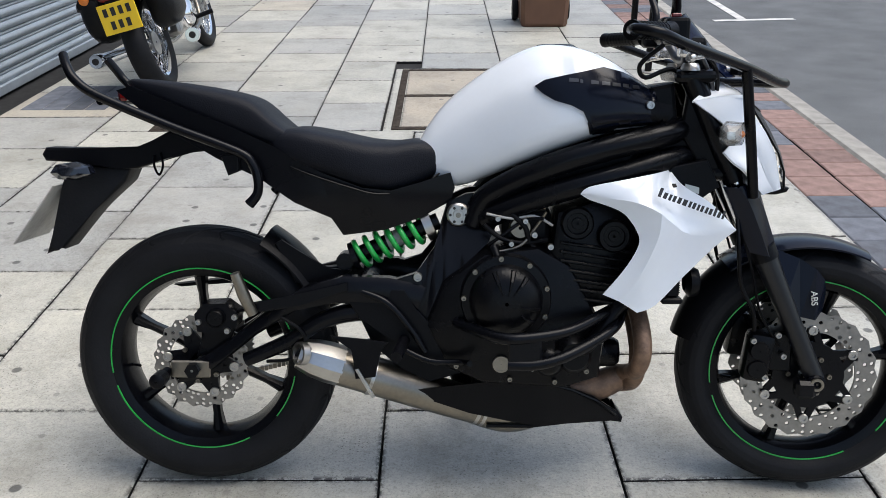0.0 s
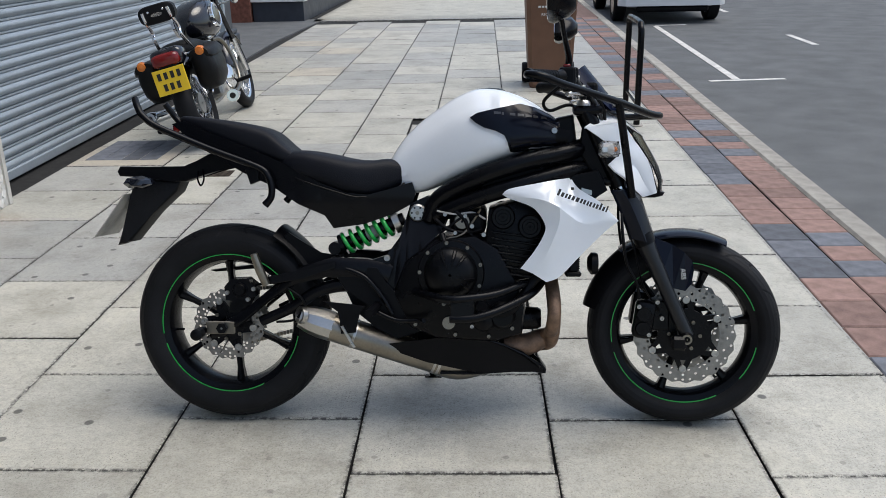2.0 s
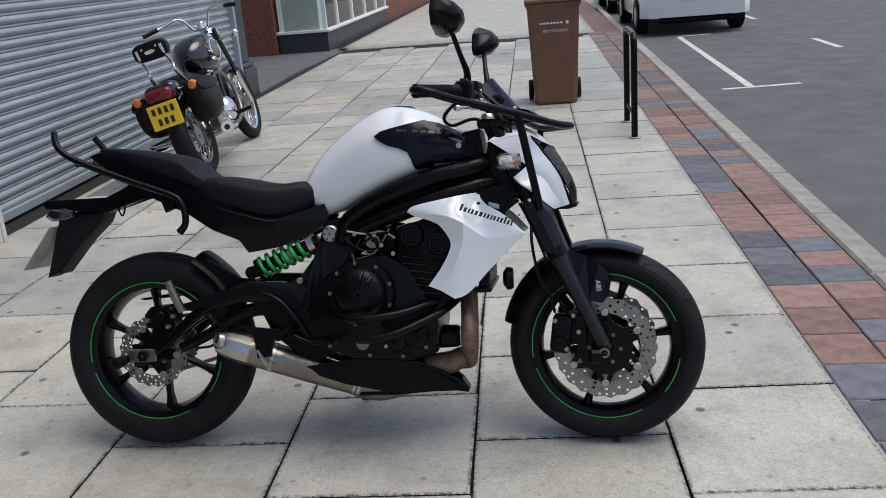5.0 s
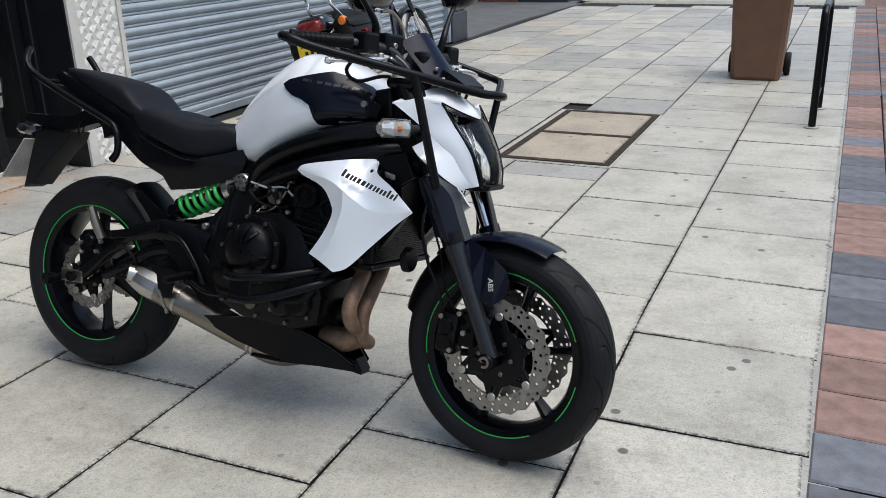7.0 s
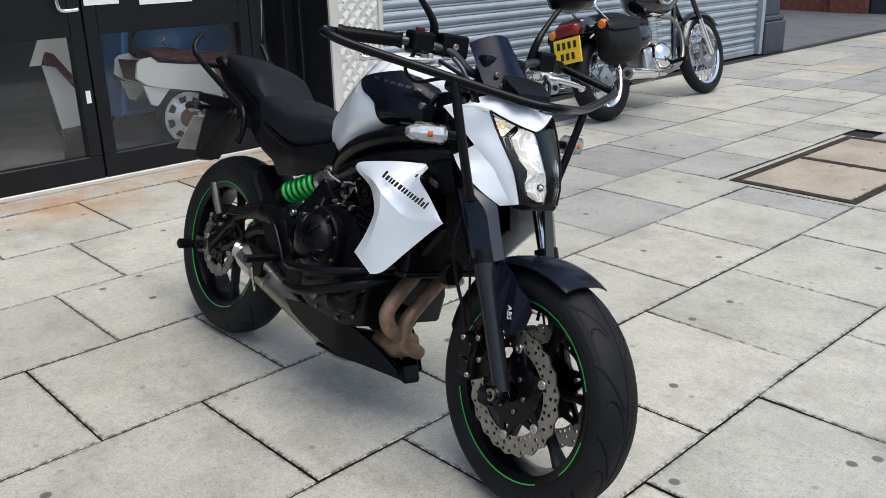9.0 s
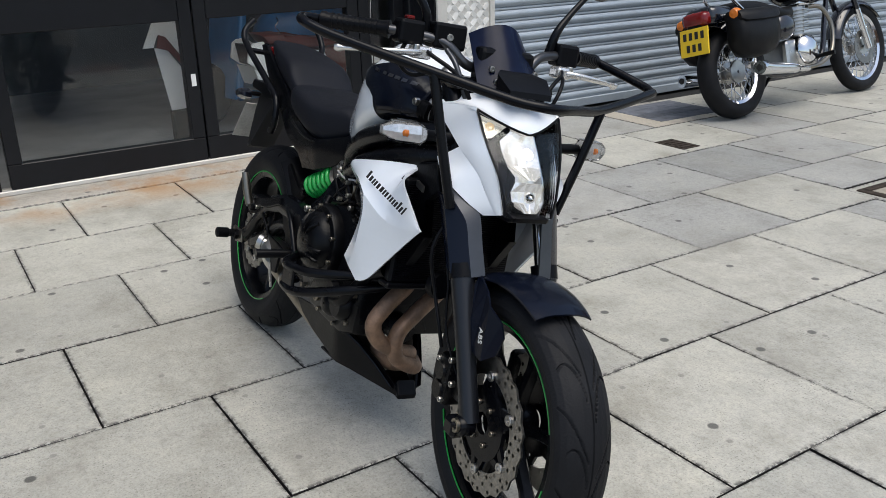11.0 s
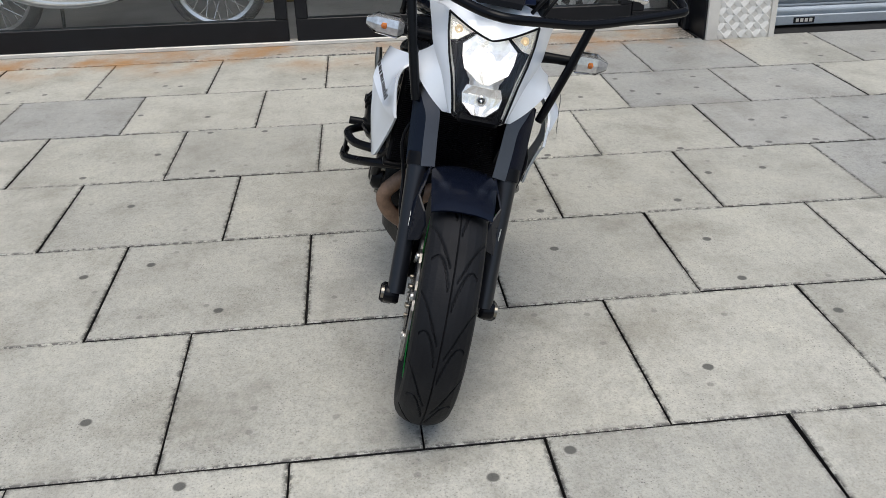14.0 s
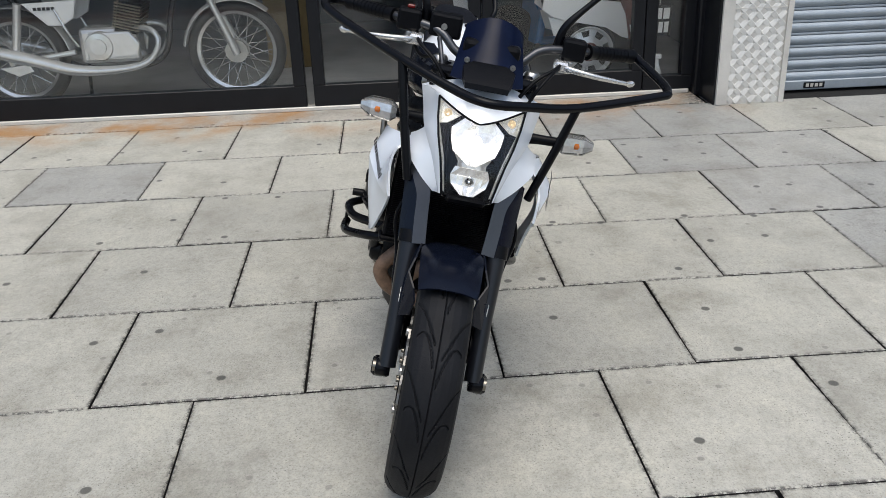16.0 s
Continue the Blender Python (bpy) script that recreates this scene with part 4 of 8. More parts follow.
# tank
def lerp_table(table, x):
    """Smooth values between the rows of a table of x and values."""
    n = len(table)
    for i in range(n - 1):
        if x <= table[i + 1][0] or i == n - 2:
            a, b, c, d = table[max(0, i - 1)], table[i], table[i + 1], table[min(n - 1, i + 2)]
            t = max(0.0, min(1.0, (x - b[0]) / (c[0] - b[0])))
            out = []
            for k in range(1, len(b)):
                h = c[0] - b[0]
                m0 = (c[k] - a[k]) / (c[0] - a[0]) * h if a is not b else c[k] - b[k]
                m1 = (d[k] - b[k]) / (d[0] - b[0]) * h if d is not c else c[k] - b[k]
                out.append((2 * t ** 3 - 3 * t * t + 1) * b[k] + (t ** 3 - 2 * t * t + t) * m0 + (-2 * t ** 3 + 3 * t * t) * c[k] + (t ** 3 - t * t) * m1)
            return out


# x: top, widest, bottom, half width
TANK = [(-0.212, 0.826, 0.80, 0.775, 0.040), (-0.185, 0.866, 0.79, 0.742, 0.056), (-0.15, 0.908, 0.79, 0.720, 0.070), (-0.10, 0.950, 0.80, 0.724, 0.092), (-0.05, 0.985, 0.815, 0.742, 0.114),
        (0.0, 1.014, 0.835, 0.762, 0.136), (0.06, 1.036, 0.86, 0.786, 0.155), (0.127, 1.034, 0.875, 0.812, 0.165), (0.185, 1.018, 0.88, 0.832, 0.163), (0.24, 0.990, 0.88, 0.846, 0.150), (0.305, 0.945, 0.88, 0.852, 0.122)]
PW, QW = 0.62, 0.85


def tank_y(x, z):
    """The tank's half width at a height."""
    top, mid, bot, hw = lerp_table(TANK, x)
    s = (z - mid) / (top - mid) if z > mid else (mid - z) / (mid - bot)
    s = min(0.999, max(0.0, s))
    return hw * (1 - s ** (2 / QW)) ** (PW / 2)


rings = []
for i in range(41):
    x = -0.212 + 0.517 * i / 40
    top, mid, bot, hw = lerp_table(TANK, x)
    ring = []
    for k in range(40):
        a = 2 * math.pi * k / 40
        c, s = math.cos(a), math.sin(a)
        y = hw * math.copysign(abs(c) ** PW, c)
        z = mid + ((top - mid) if s > 0 else (mid - bot)) * math.copysign(abs(s) ** QW, s)
        if s > 0:
            z -= 0.022 * math.exp(-((abs(y) - hw * 0.72) / 0.03) ** 2) * (1 if x < 0.12 else 0.3)
        ring.append((x, y, z))
    rings.append(ring)
tank = part("fuel_tank", loft(rings), WHITE_BODY, bike, "pearl white fuel tank", 60)


def panel(s):
    out = [(0.044, 0.945), (0.065, 0.958), (0.10, 0.966), (0.14, 0.974), (0.19, 0.985), (0.235, 0.975), (0.28, 0.955), (0.308, 0.935), (0.31, 0.90), (0.308, 0.858), (0.25, 0.852), (0.17, 0.842),
           (0.163, 0.855), (0.158, 0.875), (0.145, 0.892), (0.12, 0.905), (0.085, 0.915), (0.06, 0.93)]
    return bent_plate(out, lambda x, z: s * (tank_y(min(x, 0.30), z) + 0.005), -s * 0.012, cuts=3)


for s, o in zip((-1, 1), sides("tank_side_panel", panel, NAVY_GLOSS, bike, "glossy dark blue tank side panel", 40)):
    for k, w in enumerate((0.02, 0.006, 0.016, 0.018, 0.018, 0.014, 0.016)):
        x0 = 0.115 + 0.023 * k
        z0 = 0.962 - 0.1 * (x0 - 0.115)
        bm = bmesh.new()
        vs = []
        for x, z in ((x0, z0), (x0 + w, z0 - 0.002), (x0 + w, z0 - 0.009), (x0, z0 - 0.008)):
            vs.append(bm.verts.new((x, s * (tank_y(x, z) + 0.0066), z)))
        bm.faces.new(vs)
        part("badge_stroke", bm, FORK_GREY, o)
sides("tank_trim", lambda s: bent_plate([(0.155, 0.868), (0.163, 0.843), (0.31, 0.853), (0.33, 0.87), (0.34, 0.905), (0.31, 0.912), (0.24, 0.893), (0.175, 0.885)], lambda x, z: s * (min(tank_y(min(x, 0.295), z), 0.168) + 0.004), -s * 0.01, cuts=2), BLACK, bike, "black tank trim", 40)
part("fuel_cap", lathe([(0.001, 0.012), (0.04, 0.012), (0.05, 0.006), (0.052, -0.01)], 32, "z", (0.10, 0, 1.026), closed=False), SATIN, bike, smooth=40)
part("cockpit_infill", plate([(0.30, 0.945), (0.35, 0.955), (0.36, 0.88), (0.33, 0.84), (0.28, 0.84)], -0.10, 0.10, 0.01), BLACK, bike)
sides("bolt", lambda s: bolt((0.292, s * (tank_y(0.29, 0.905) + 0.008), 0.905), 0.009, 0.006, "y", s), STEEL, bike)


# seats and tail
def seat_loft(table, n, seg=24, p=0.5, q=0.6):
    rings = []
    for i in range(n + 1):
        x = table[0][0] + (table[-1][0] - table[0][0]) * i / n
        top, mid, bot, hw = lerp_table(table, x)
        ring = []
        for k in range(seg):
            a = 2 * math.pi * k / seg
            c, s = math.cos(a), math.sin(a)
            ring.append((x, hw * math.copysign(abs(c) ** p, c), mid + ((top - mid) if s > 0 else (mid - bot)) * math.copysign(abs(s) ** q, s)))
        rings.append(ring)
    return loft(rings)


part("rider_seat", seat_loft([(-0.552, 0.826, 0.812, 0.79, 0.06), (-0.535, 0.842, 0.815, 0.785, 0.092), (-0.48, 0.854, 0.81, 0.768, 0.118), (-0.40, 0.843, 0.795, 0.742, 0.130), (-0.32, 0.826, 0.78, 0.715, 0.126),
                              (-0.26, 0.822, 0.775, 0.708, 0.108), (-0.21, 0.826, 0.78, 0.722, 0.084), (-0.17, 0.812, 0.78, 0.745, 0.064), (-0.15, 0.79, 0.775, 0.755, 0.05)], 40, 32, 0.42, 0.62), VINYL, bike, "black vinyl rider seat", 50)
part("pillion_seat", seat_loft([(-0.872, 0.958, 0.954, 0.948, 0.025), (-0.85, 0.962, 0.951, 0.938, 0.055), (-0.77, 0.955, 0.934, 0.898, 0.080), (-0.68, 0.942, 0.905, 0.862, 0.096), (-0.60, 0.925, 0.88, 0.832, 0.104),
                                (-0.565, 0.908, 0.868, 0.82, 0.106), (-0.53, 0.876, 0.848, 0.81, 0.104), (-0.495, 0.846, 0.832, 0.805, 0.094)], 40, 32, 0.40, 0.60), VINYL, bike, "black vinyl pillion seat", 50)
sides("seat_seam", lambda s: tube([(-0.54, s * 0.085, 0.79), (-0.46, s * 0.122, 0.76), (-0.36, s * 0.131, 0.728), (-0.29, s * 0.120, 0.711), (-0.21, s * 0.088, 0.722), (-0.16, s * 0.062, 0.752)], 0.0022, 6), BLACK, bike)


def tail_side(s):
    return bent_plate([(-0.875, 0.935), (-0.84, 0.945), (-0.744, 0.905), (-0.62, 0.858), (-0.525, 0.815), (-0.42, 0.758), (-0.327, 0.724), (-0.266, 0.718), (-0.20, 0.735), (-0.135, 0.755), (-0.125, 0.72), (-0.135, 0.69),
                       (-0.20, 0.655), (-0.281, 0.628), (-0.375, 0.615), (-0.40, 0.655), (-0.48, 0.69), (-0.56, 0.745), (-0.651, 0.786), (-0.772, 0.855)], lambda x, z: s * (0.116 - 0.07 * max(0, -0.45 - x) - 0.32 * max(0, x + 0.27) - 0.25 * max(0, 0.7 - z)), -s * 0.012, cuts=2)


sides("tail_panel", tail_side, SATIN, bike, "satin black tail side panel", 40)
part("tail_core", plate([(-0.86, 0.935), (-0.74, 0.895), (-0.52, 0.81), (-0.33, 0.72), (-0.15, 0.73), (-0.15, 0.69), (-0.30, 0.63), (-0.38, 0.64), (-0.50, 0.70), (-0.65, 0.79), (-0.78, 0.86)], -0.055, 0.055, 0.008), BLACK, bike)
part("tail_light", box(-0.885, -0.862, -0.055, 0.055, 0.912, 0.938, 0.006), RED_LENS, bike, "red tail lamp")
sides("grab_rail", lambda s: tube([(-0.987, 0.034 + s * 0.120, 1.012), (-0.968, 0.024 + s * 0.138, 0.985), (-0.947, 0.018 + s * 0.146, 0.958), (-0.90, 0.010 + s * 0.138, 0.924), (-0.75, s * 0.125, 0.860), (-0.60, s * 0.128, 0.804), (-0.568, s * 0.129, 0.778), (-0.556, s * 0.130, 0.745), (-0.558, s * 0.130, 0.712), (-0.577, s * 0.130, 0.688)],
                                   [0.0105] * 9 + [0.012], 12), SATIN, bike, "black tubular grab rail", 60)
part("rear_rack_bar", rod((-0.90, -0.115, 0.912), (-0.90, 0.115, 0.912), 0.009, 10), SATIN, bike)
sides("rail_stay", lambda s: plate([(-0.64, 0.795), (-0.60, 0.80), (-0.60, 0.76), (-0.625, 0.75)], s * 0.108 - 0.01, s * 0.108 + 0.016, 0.003), BLACK, bike)
part("plate_arm", plate([(-1.08, 0.79), (-1.072, 0.775), (-1.0, 0.772), (-0.90, 0.757), (-0.86, 0.757), (-0.74, 0.80), (-0.67, 0.80), (-0.69, 0.845), (-0.78, 0.845), (-0.86, 0.80), (-1.07, 0.806)], -0.03, 0.03, 0.006), BLACK, bike, "black number plate bracket")
part("rear_mudflap", plate([(-1.03, 0.765), (-0.88, 0.757), (-0.895, 0.725), (-0.975, 0.655), (-1.05, 0.565), (-1.062, 0.572), (-1.095, 0.553), (-1.075, 0.60), (-1.04, 0.70), (-1.042, 0.73)], -0.015, 0.075, 0.008), RUBBER, bike, "matt black plastic rear mudflap", 30)
number = box(-0.088, 0.088, -0.0015, 0.0015, -0.085, 0.085)
number = part("number_plate", number, PLATE_WHITE, bike, "weathered pale number plate")
number.matrix_local = pose(-1.098, 0.034, 0.652, 0, 37, 0) @ pose(0, 0, 0, 0, 0, 90)
sides("indicator_stem", lambda s: rod((-0.985, s * 0.03, 0.762), (-0.985, s * 0.075, 0.760), 0.008, 10), BLACK, bike)
sides("rear_indicator", lambda s: loft([[(-0.985 + 0.048 * w * c, s * y, 0.757 + 0.021 * w * d) for c, d in ((-1, -0.2), (-0.6, -0.9), (0.3, -1), (1, -0.3), (0.9, 0.5), (0.2, 1), (-0.7, 0.7))] for y, w in ((0.066, 0.5), (0.076, 1.0), (0.098, 0.95), (0.112, 0.5))]), BLACK_GLOSS, bike, "smoked rear indicator", 40)
part("hook", tube([(-0.80, -0.035, 0.795), (-0.795, -0.04, 0.765), (-0.805, -0.04, 0.745), (-0.815, -0.04, 0.765), (-0.815, -0.035, 0.79)], 0.003, 6), SATIN, bike)


# frame
def spar(s, pts, r):
    return tube([(x, s * y, z) for x, y, z in pts], r, 14)


sides("frame_spar_upper", lambda s: spar(s, [(0.40, 0.055, 0.865), (0.33, 0.115, 0.842), (0.22, 0.148, 0.818), (0.10, 0.142, 0.782), (0.0, 0.116, 0.738), (-0.06, 0.088, 0.695), (-0.085, 0.078, 0.64)], 0.027), SATIN, bike, "satin black perimeter frame tube", 60)
sides("frame_spar_lower", lambda s: spar(s, [(0.42, 0.055, 0.80), (0.33, 0.115, 0.785), (0.22, 0.148, 0.755), (0.10, 0.138, 0.72), (0.0, 0.114, 0.682), (-0.06, 0.088, 0.652)], 0.026), SATIN, bike, "satin black perimeter frame tube", 60)
sides("frame_infill", lambda s: bent_plate([(0.36, 0.86), (0.22, 0.815), (0.0, 0.742), (-0.08, 0.70), (-0.05, 0.64), (0.02, 0.675), (0.14, 0.715), (0.28, 0.745), (0.40, 0.77)], lambda x, z: s * (0.122 - 0.5 * max(0, x - 0.25) - 0.35 * max(0, 0.08 - x)), -s * 0.006, cuts=1), BLACK, bike)
sides("frame_gusset", lambda s: plate([(0.30, 0.86), (0.41, 0.875), (0.43, 0.75), (0.36, 0.70), (0.30, 0.74)], s * 0.075 - 0.02, s * 0.075 + 0.02, 0.008), BLACK, bike)


def frame_plate(s):
    out = [(-0.40, 0.50), (-0.332, 0.498), (-0.21, 0.535), (-0.17, 0.59), (-0.155, 0.64), (-0.14, 0.69), (-0.10, 0.708), (-0.04, 0.715), (-0.01, 0.68), (-0.05, 0.60), (-0.10, 0.555), (-0.118, 0.42), (-0.15, 0.36), (-0.20, 0.345), (-0.215, 0.41), (-0.281, 0.47), (-0.34, 0.465)]
    return bent_plate(out, lambda x, z: s * min(0.130, 0.078 + 0.40 * max(0.0, 0.655 - z)), -s * 0.022, cuts=2)


sides("pivot_plate", frame_plate, SATIN, bike, "satin black swingarm pivot plate", 80)
sides("heel_plate", lambda s: plate([(-0.372, 0.492), (-0.30, 0.505), (-0.235, 0.500), (-0.205, 0.445), (-0.150, 0.395), (-0.135, 0.345), (-0.165, 0.325), (-0.225, 0.365), (-0.275, 0.392), (-0.335, 0.432)], s * 0.138 - 0.005, s * 0.138 + 0.005, 0.003), BLACK, bike, "black heel guard plate")
sides("inner_plate", lambda s: plate([(-0.36, 0.47), (-0.14, 0.50), (-0.10, 0.30), (-0.20, 0.27), (-0.31, 0.36)], s * 0.10 - 0.004, s * 0.10 + 0.004, 0.002), BLACK, bike)
sides("hanger_bar", lambda s: tube([(-0.33, s * 0.14, 0.495), (-0.27, s * 0.15, 0.47), (-0.215, s * 0.152, 0.405), (-0.19, s * 0.15, 0.36)], 0.008, 8), SATIN, bike, smooth=60)
for s in (-1, 1):
    for x, z, r in ((-0.206, 0.528, 0.010), (-0.285, 0.508, 0.008), (-0.306, 0.467, 0.008), (-0.125, 0.525, 0.007), (-0.30, 0.43, 0.006), (-0.195, 0.36, 0.006)):
        part("bolt", bolt((x, s * 0.134, z), r, 0.007, "y", s), STEEL, bike)

# shock absorber on the right
A, B = Vector((-0.375, -0.062, 0.552)), Vector((-0.135, -0.050, 0.655))
axis = (B - A).normalized()
up = axis.orthogonal().normalized()
sd = axis.cross(up)
helix = []
for i in range(121):
    t = i / 120
    a = 2 * math.pi * 6.2 * t
    helix.append(A + axis * (0.03 + 0.165 * t) + (up * math.cos(a) + sd * math.sin(a)) * 0.031)
part("spring", tube(helix, 0.0068, 8, 1), GREEN, bike, "bright green coil spring", 60)
part("shock_body", rod(A + axis * 0.02, B - axis * 0.03, 0.019, 16), SATIN, bike, smooth=60)
part("shock_sleeve", rod(A + axis * 0.105, A + axis * 0.145, 0.0205, 16), PLATE_WHITE, bike, "white shock absorber label", 60)
part("shock_label_stripe", rod(A + axis * 0.118, A + axis * 0.124, 0.021, 16), RED_LENS, bike, smooth=60)
part("spring_collar", rod(B - axis * 0.065, B - axis * 0.045, 0.036, 20), STEEL, bike, smooth=60)
part("spring_seat", rod(A + axis * 0.018, A + axis * 0.03, 0.034, 20), SATIN, bike, smooth=60)
part("shock_eye", rod(A + Vector((0, -0.022, 0)), A + Vector((0, 0.022, 0)), 0.02, 16), SATIN, bike, smooth=60)
capd = bmesh.new()
lathe([(0.001, -0.012), (0.011, -0.012), (0.012, -0.008), (0.022, -0.008), (0.026, -0.004), (0.027, 0.012)], 32, "y", (-0.117, -0.088, 0.662), bm=capd, closed=False)
pc = part("pivot_cap", capd, STEEL, bike, "machined aluminium pivot cap", 40)
for k in range(6):
    a = k * math.pi / 3
    # Not drilled: each hole's shade is a small black disc.
    part("cap_hole", lathe([(0.0003, 0), (0.0032, 0), (0.0032, 0.002)], 10, "y", (-0.117 + 0.0175 * math.cos(a), -0.0975, 0.662 + 0.0175 * math.sin(a)), closed=False), LETTER, pc)
part("cap_hole", lathe([(0.0003, 0), (0.006, 0), (0.006, 0.002)], 12, "y", (-0.117, -0.1015, 0.662), closed=False), TITAN, pc)

# engine
case = plate([(-0.19, 0.42), (-0.15, 0.52), (-0.06, 0.585), (0.06, 0.60), (0.13, 0.56), (0.19, 0.45), (0.21, 0.38), (0.20, 0.30), (0.12, 0.275), (-0.06, 0.285), (-0.14, 0.32)], -0.15, 0.15, 0.02)
part("crankcase", case, ENGINE, bike, "black engine crankcase", 40)


def side_cover(s):
    return lathe([(0.004, s * 0.221), (0.03, s * 0.2205), (0.052, s * 0.216), (0.068, s * 0.206), (0.077, s * 0.192), (0.080, s * 0.180), (0.096, s * 0.178), (0.099, s * 0.172), (0.100, s * 0.15)], 56, "y", (-0.012, 0, 0.487), closed=False)


for s, o in zip((-1, 1), sides("engine_cover", side_cover, ENGINE, bike, "black domed engine side cover", 35)):
    for a0, r0, r1 in ((112, 0.018, 0.072), (78, 0.018, 0.072), (52, 0.022, 0.070), (-12, 0.03, 0.072), (-38, 0.04, 0.072)):
        a = radians(a0)
        rows = []
        for t in (0, 0.3, 0.6, 0.85, 1):
            r = r0 + (r1 - r0) * t
            y = 0.2215 - 0.018 * max(0, (r - 0.045) / 0.027) ** 1.6 + 0.001
            w, h = 0.0012 + 0.0052 * t, 0.0035 * math.sin(math.pi * min(1, 0.15 + 0.8 * t)) + 0.0005
            c, d = math.cos(a), math.sin(a)
            rows.append([(-0.012 + r * c - u * d, s * (y + q), 0.487 + r * d + u * c) for u, q in ((-w, -0.004), (-w * 0.5, h), (w * 0.5, h), (w, -0.004))])
        part("cover_rib", loft(rows), ENGINE, o, smooth=30)
for s in (-1, 1):
    for k in range(9):
        a = 2 * math.pi * k / 9 + 0.3
        part("bolt", bolt((-0.012 + 0.092 * math.cos(a), s * 0.181, 0.487 + 0.092 * math.sin(a)), 0.006, 0.006, "y", s), TITAN, bike)
    for x, z in ((-0.12, 0.33), (0.0, 0.30), (0.10, 0.295), (0.17, 0.32), (0.19, 0.40)):
        part("bolt", bolt((x, s * 0.152, z), 0.006, 0.006, "y", s), TITAN, bike)
part("oil_filler", lathe([(0.001, -0.168), (0.018, -0.168), (0.02, -0.16), (0.02, -0.15)], 20, "y", (0.08, 0, 0.385), closed=False), BLACK, bike, smooth=40)
part("oil_sight", lathe([(0.001, -0.156), (0.015, -0.156), (0.015, -0.158), (0.019, -0.158), (0.019, -0.148)], 20, "y", (-0.02, 0, 0.335), closed=False), TITAN, bike, smooth=40)
part("lower_cover", lathe([(0.003, -0.178), (0.03, -0.178), (0.04, -0.168), (0.042, -0.15)], 24, "y", (0.14, 0, 0.36), closed=False), ENGINE, bike, smooth=40)
cyl = plate([(0.085, 0.56), (0.10, 0.675), (0.19, 0.70), (0.275, 0.655), (0.268, 0.56), (0.24, 0.47), (0.13, 0.45)], -0.135, 0.135, 0.01)
cylinder = part("cylinder_block", cyl, ENGINE, bike, "black finned cylinder block", 40)
for k in range(7):
    z0 = 0.475 + 0.02 * k
    fin = box(0.105, 0.262, -0.146, 0.146, z0, z0 + 0.007, 0.002)
    bmesh.ops.rotate(fin, cent=(0.18, 0, z0), matrix=Matrix.Rotation(radians(8), 3, "Y"), verts=fin.verts)
    part("fin", fin, ENGINE, cylinder)
for s in (-1, 1):
    for x, z in ((0.142, 0.652), (0.222, 0.624)):
        part("cam_cover", lathe([(0.003, s * 0.153), (0.012, s * 0.153), (0.013, s * 0.149), (0.022, s * 0.149), (0.024, s * 0.156), (0.032, s * 0.156), (0.036, s * 0.15), (0.036, s * 0.13)], 28, "y", (x, 0, z), closed=False), ENGINE, cylinder, smooth=40)
part("throttle_body", box(-0.02, 0.09, -0.11, 0.11, 0.60, 0.68, 0.015, seg=2), BLACK, bike)
part("airbox", plate([(-0.06, 0.66), (0.28, 0.78), (0.28, 0.84), (0.05, 0.78), (-0.06, 0.71)], -0.07, 0.07, 0.01), BLACK, bike)
sides("clutch_arm", lambda s: tube([(-0.04, s * 0.15, 0.60), (-0.03, s * 0.165, 0.575), (-0.02, s * 0.178, 0.545)], [0.011, 0.009, 0.008], 10), ENGINE, bike, smooth=60)
for pts, r, m in (([(-0.05, 0.60), (-0.01, 0.63), (0.03, 0.655), (0.07, 0.66)], 0.004, BLACK), ([(-0.06, 0.645), (-0.02, 0.615), (0.03, 0.605), (0.08, 0.615)], 0.0055, BLACK), ([(-0.03, 0.585), (0.02, 0.60), (0.05, 0.635), (0.075, 0.675)], 0.0035, TITAN),
                  ([(0.0, 0.67), (0.03, 0.64), (0.045, 0.60), (0.09, 0.575)], 0.006, BLACK), ([(-0.055, 0.67), (0.0, 0.66), (0.05, 0.665), (0.09, 0.645)], 0.003, PLATE_WHITE), ([(0.06, 0.56), (0.085, 0.53), (0.095, 0.49), (0.10, 0.45)], 0.007, BLACK)):
    part("hose", tube([(x, -0.132 - 0.012 * math.sin(3 * k), z) for k, (x, z) in enumerate(pts)], r, 8), m, bike, smooth=60)
part("throttle_pulley", lathe([(0.004, -0.128), (0.022, -0.128), (0.026, -0.122), (0.022, -0.116), (0.022, -0.10)], 24, "y", (0.02, 0, 0.638), closed=False), TITAN, bike, "dull metal throttle pulley", 40)
part("injector_rail", rod((-0.01, -0.115, 0.672), (0.075, -0.115, 0.685), 0.009, 12), TITAN, bike, smooth=60)
for x, y, z, r in ((-0.03, -0.14, 0.66, 0.006), (0.03, -0.14, 0.655, 0.006), (0.05, -0.142, 0.625, 0.007), (0.0, -0.142, 0.605, 0.006), (0.085, -0.148, 0.60, 0.007), (0.235, -0.152, 0.47, 0.008), (0.215, -0.152, 0.42, 0.006), (0.17, -0.152, 0.36, 0.006), (0.05, -0.152, 0.325, 0.006)):
    part("bolt", bolt((x, y, z), r, 0.006), STEEL, bike)
part("water_pump", lathe([(0.003, -0.182), (0.018, -0.182), (0.026, -0.176), (0.034, -0.165), (0.036, -0.15)], 28, "y", (0.085, 0, 0.345), closed=False), ENGINE, bike, "black water pump cover", 40)
part("coolant_pipe", tube([(0.10, -0.165, 0.36), (0.16, -0.17, 0.375), (0.20, -0.165, 0.42), (0.24, -0.15, 0.47), (0.30, -0.14, 0.50)], 0.014, 12), BLACK, bike, "black coolant hose", 60)
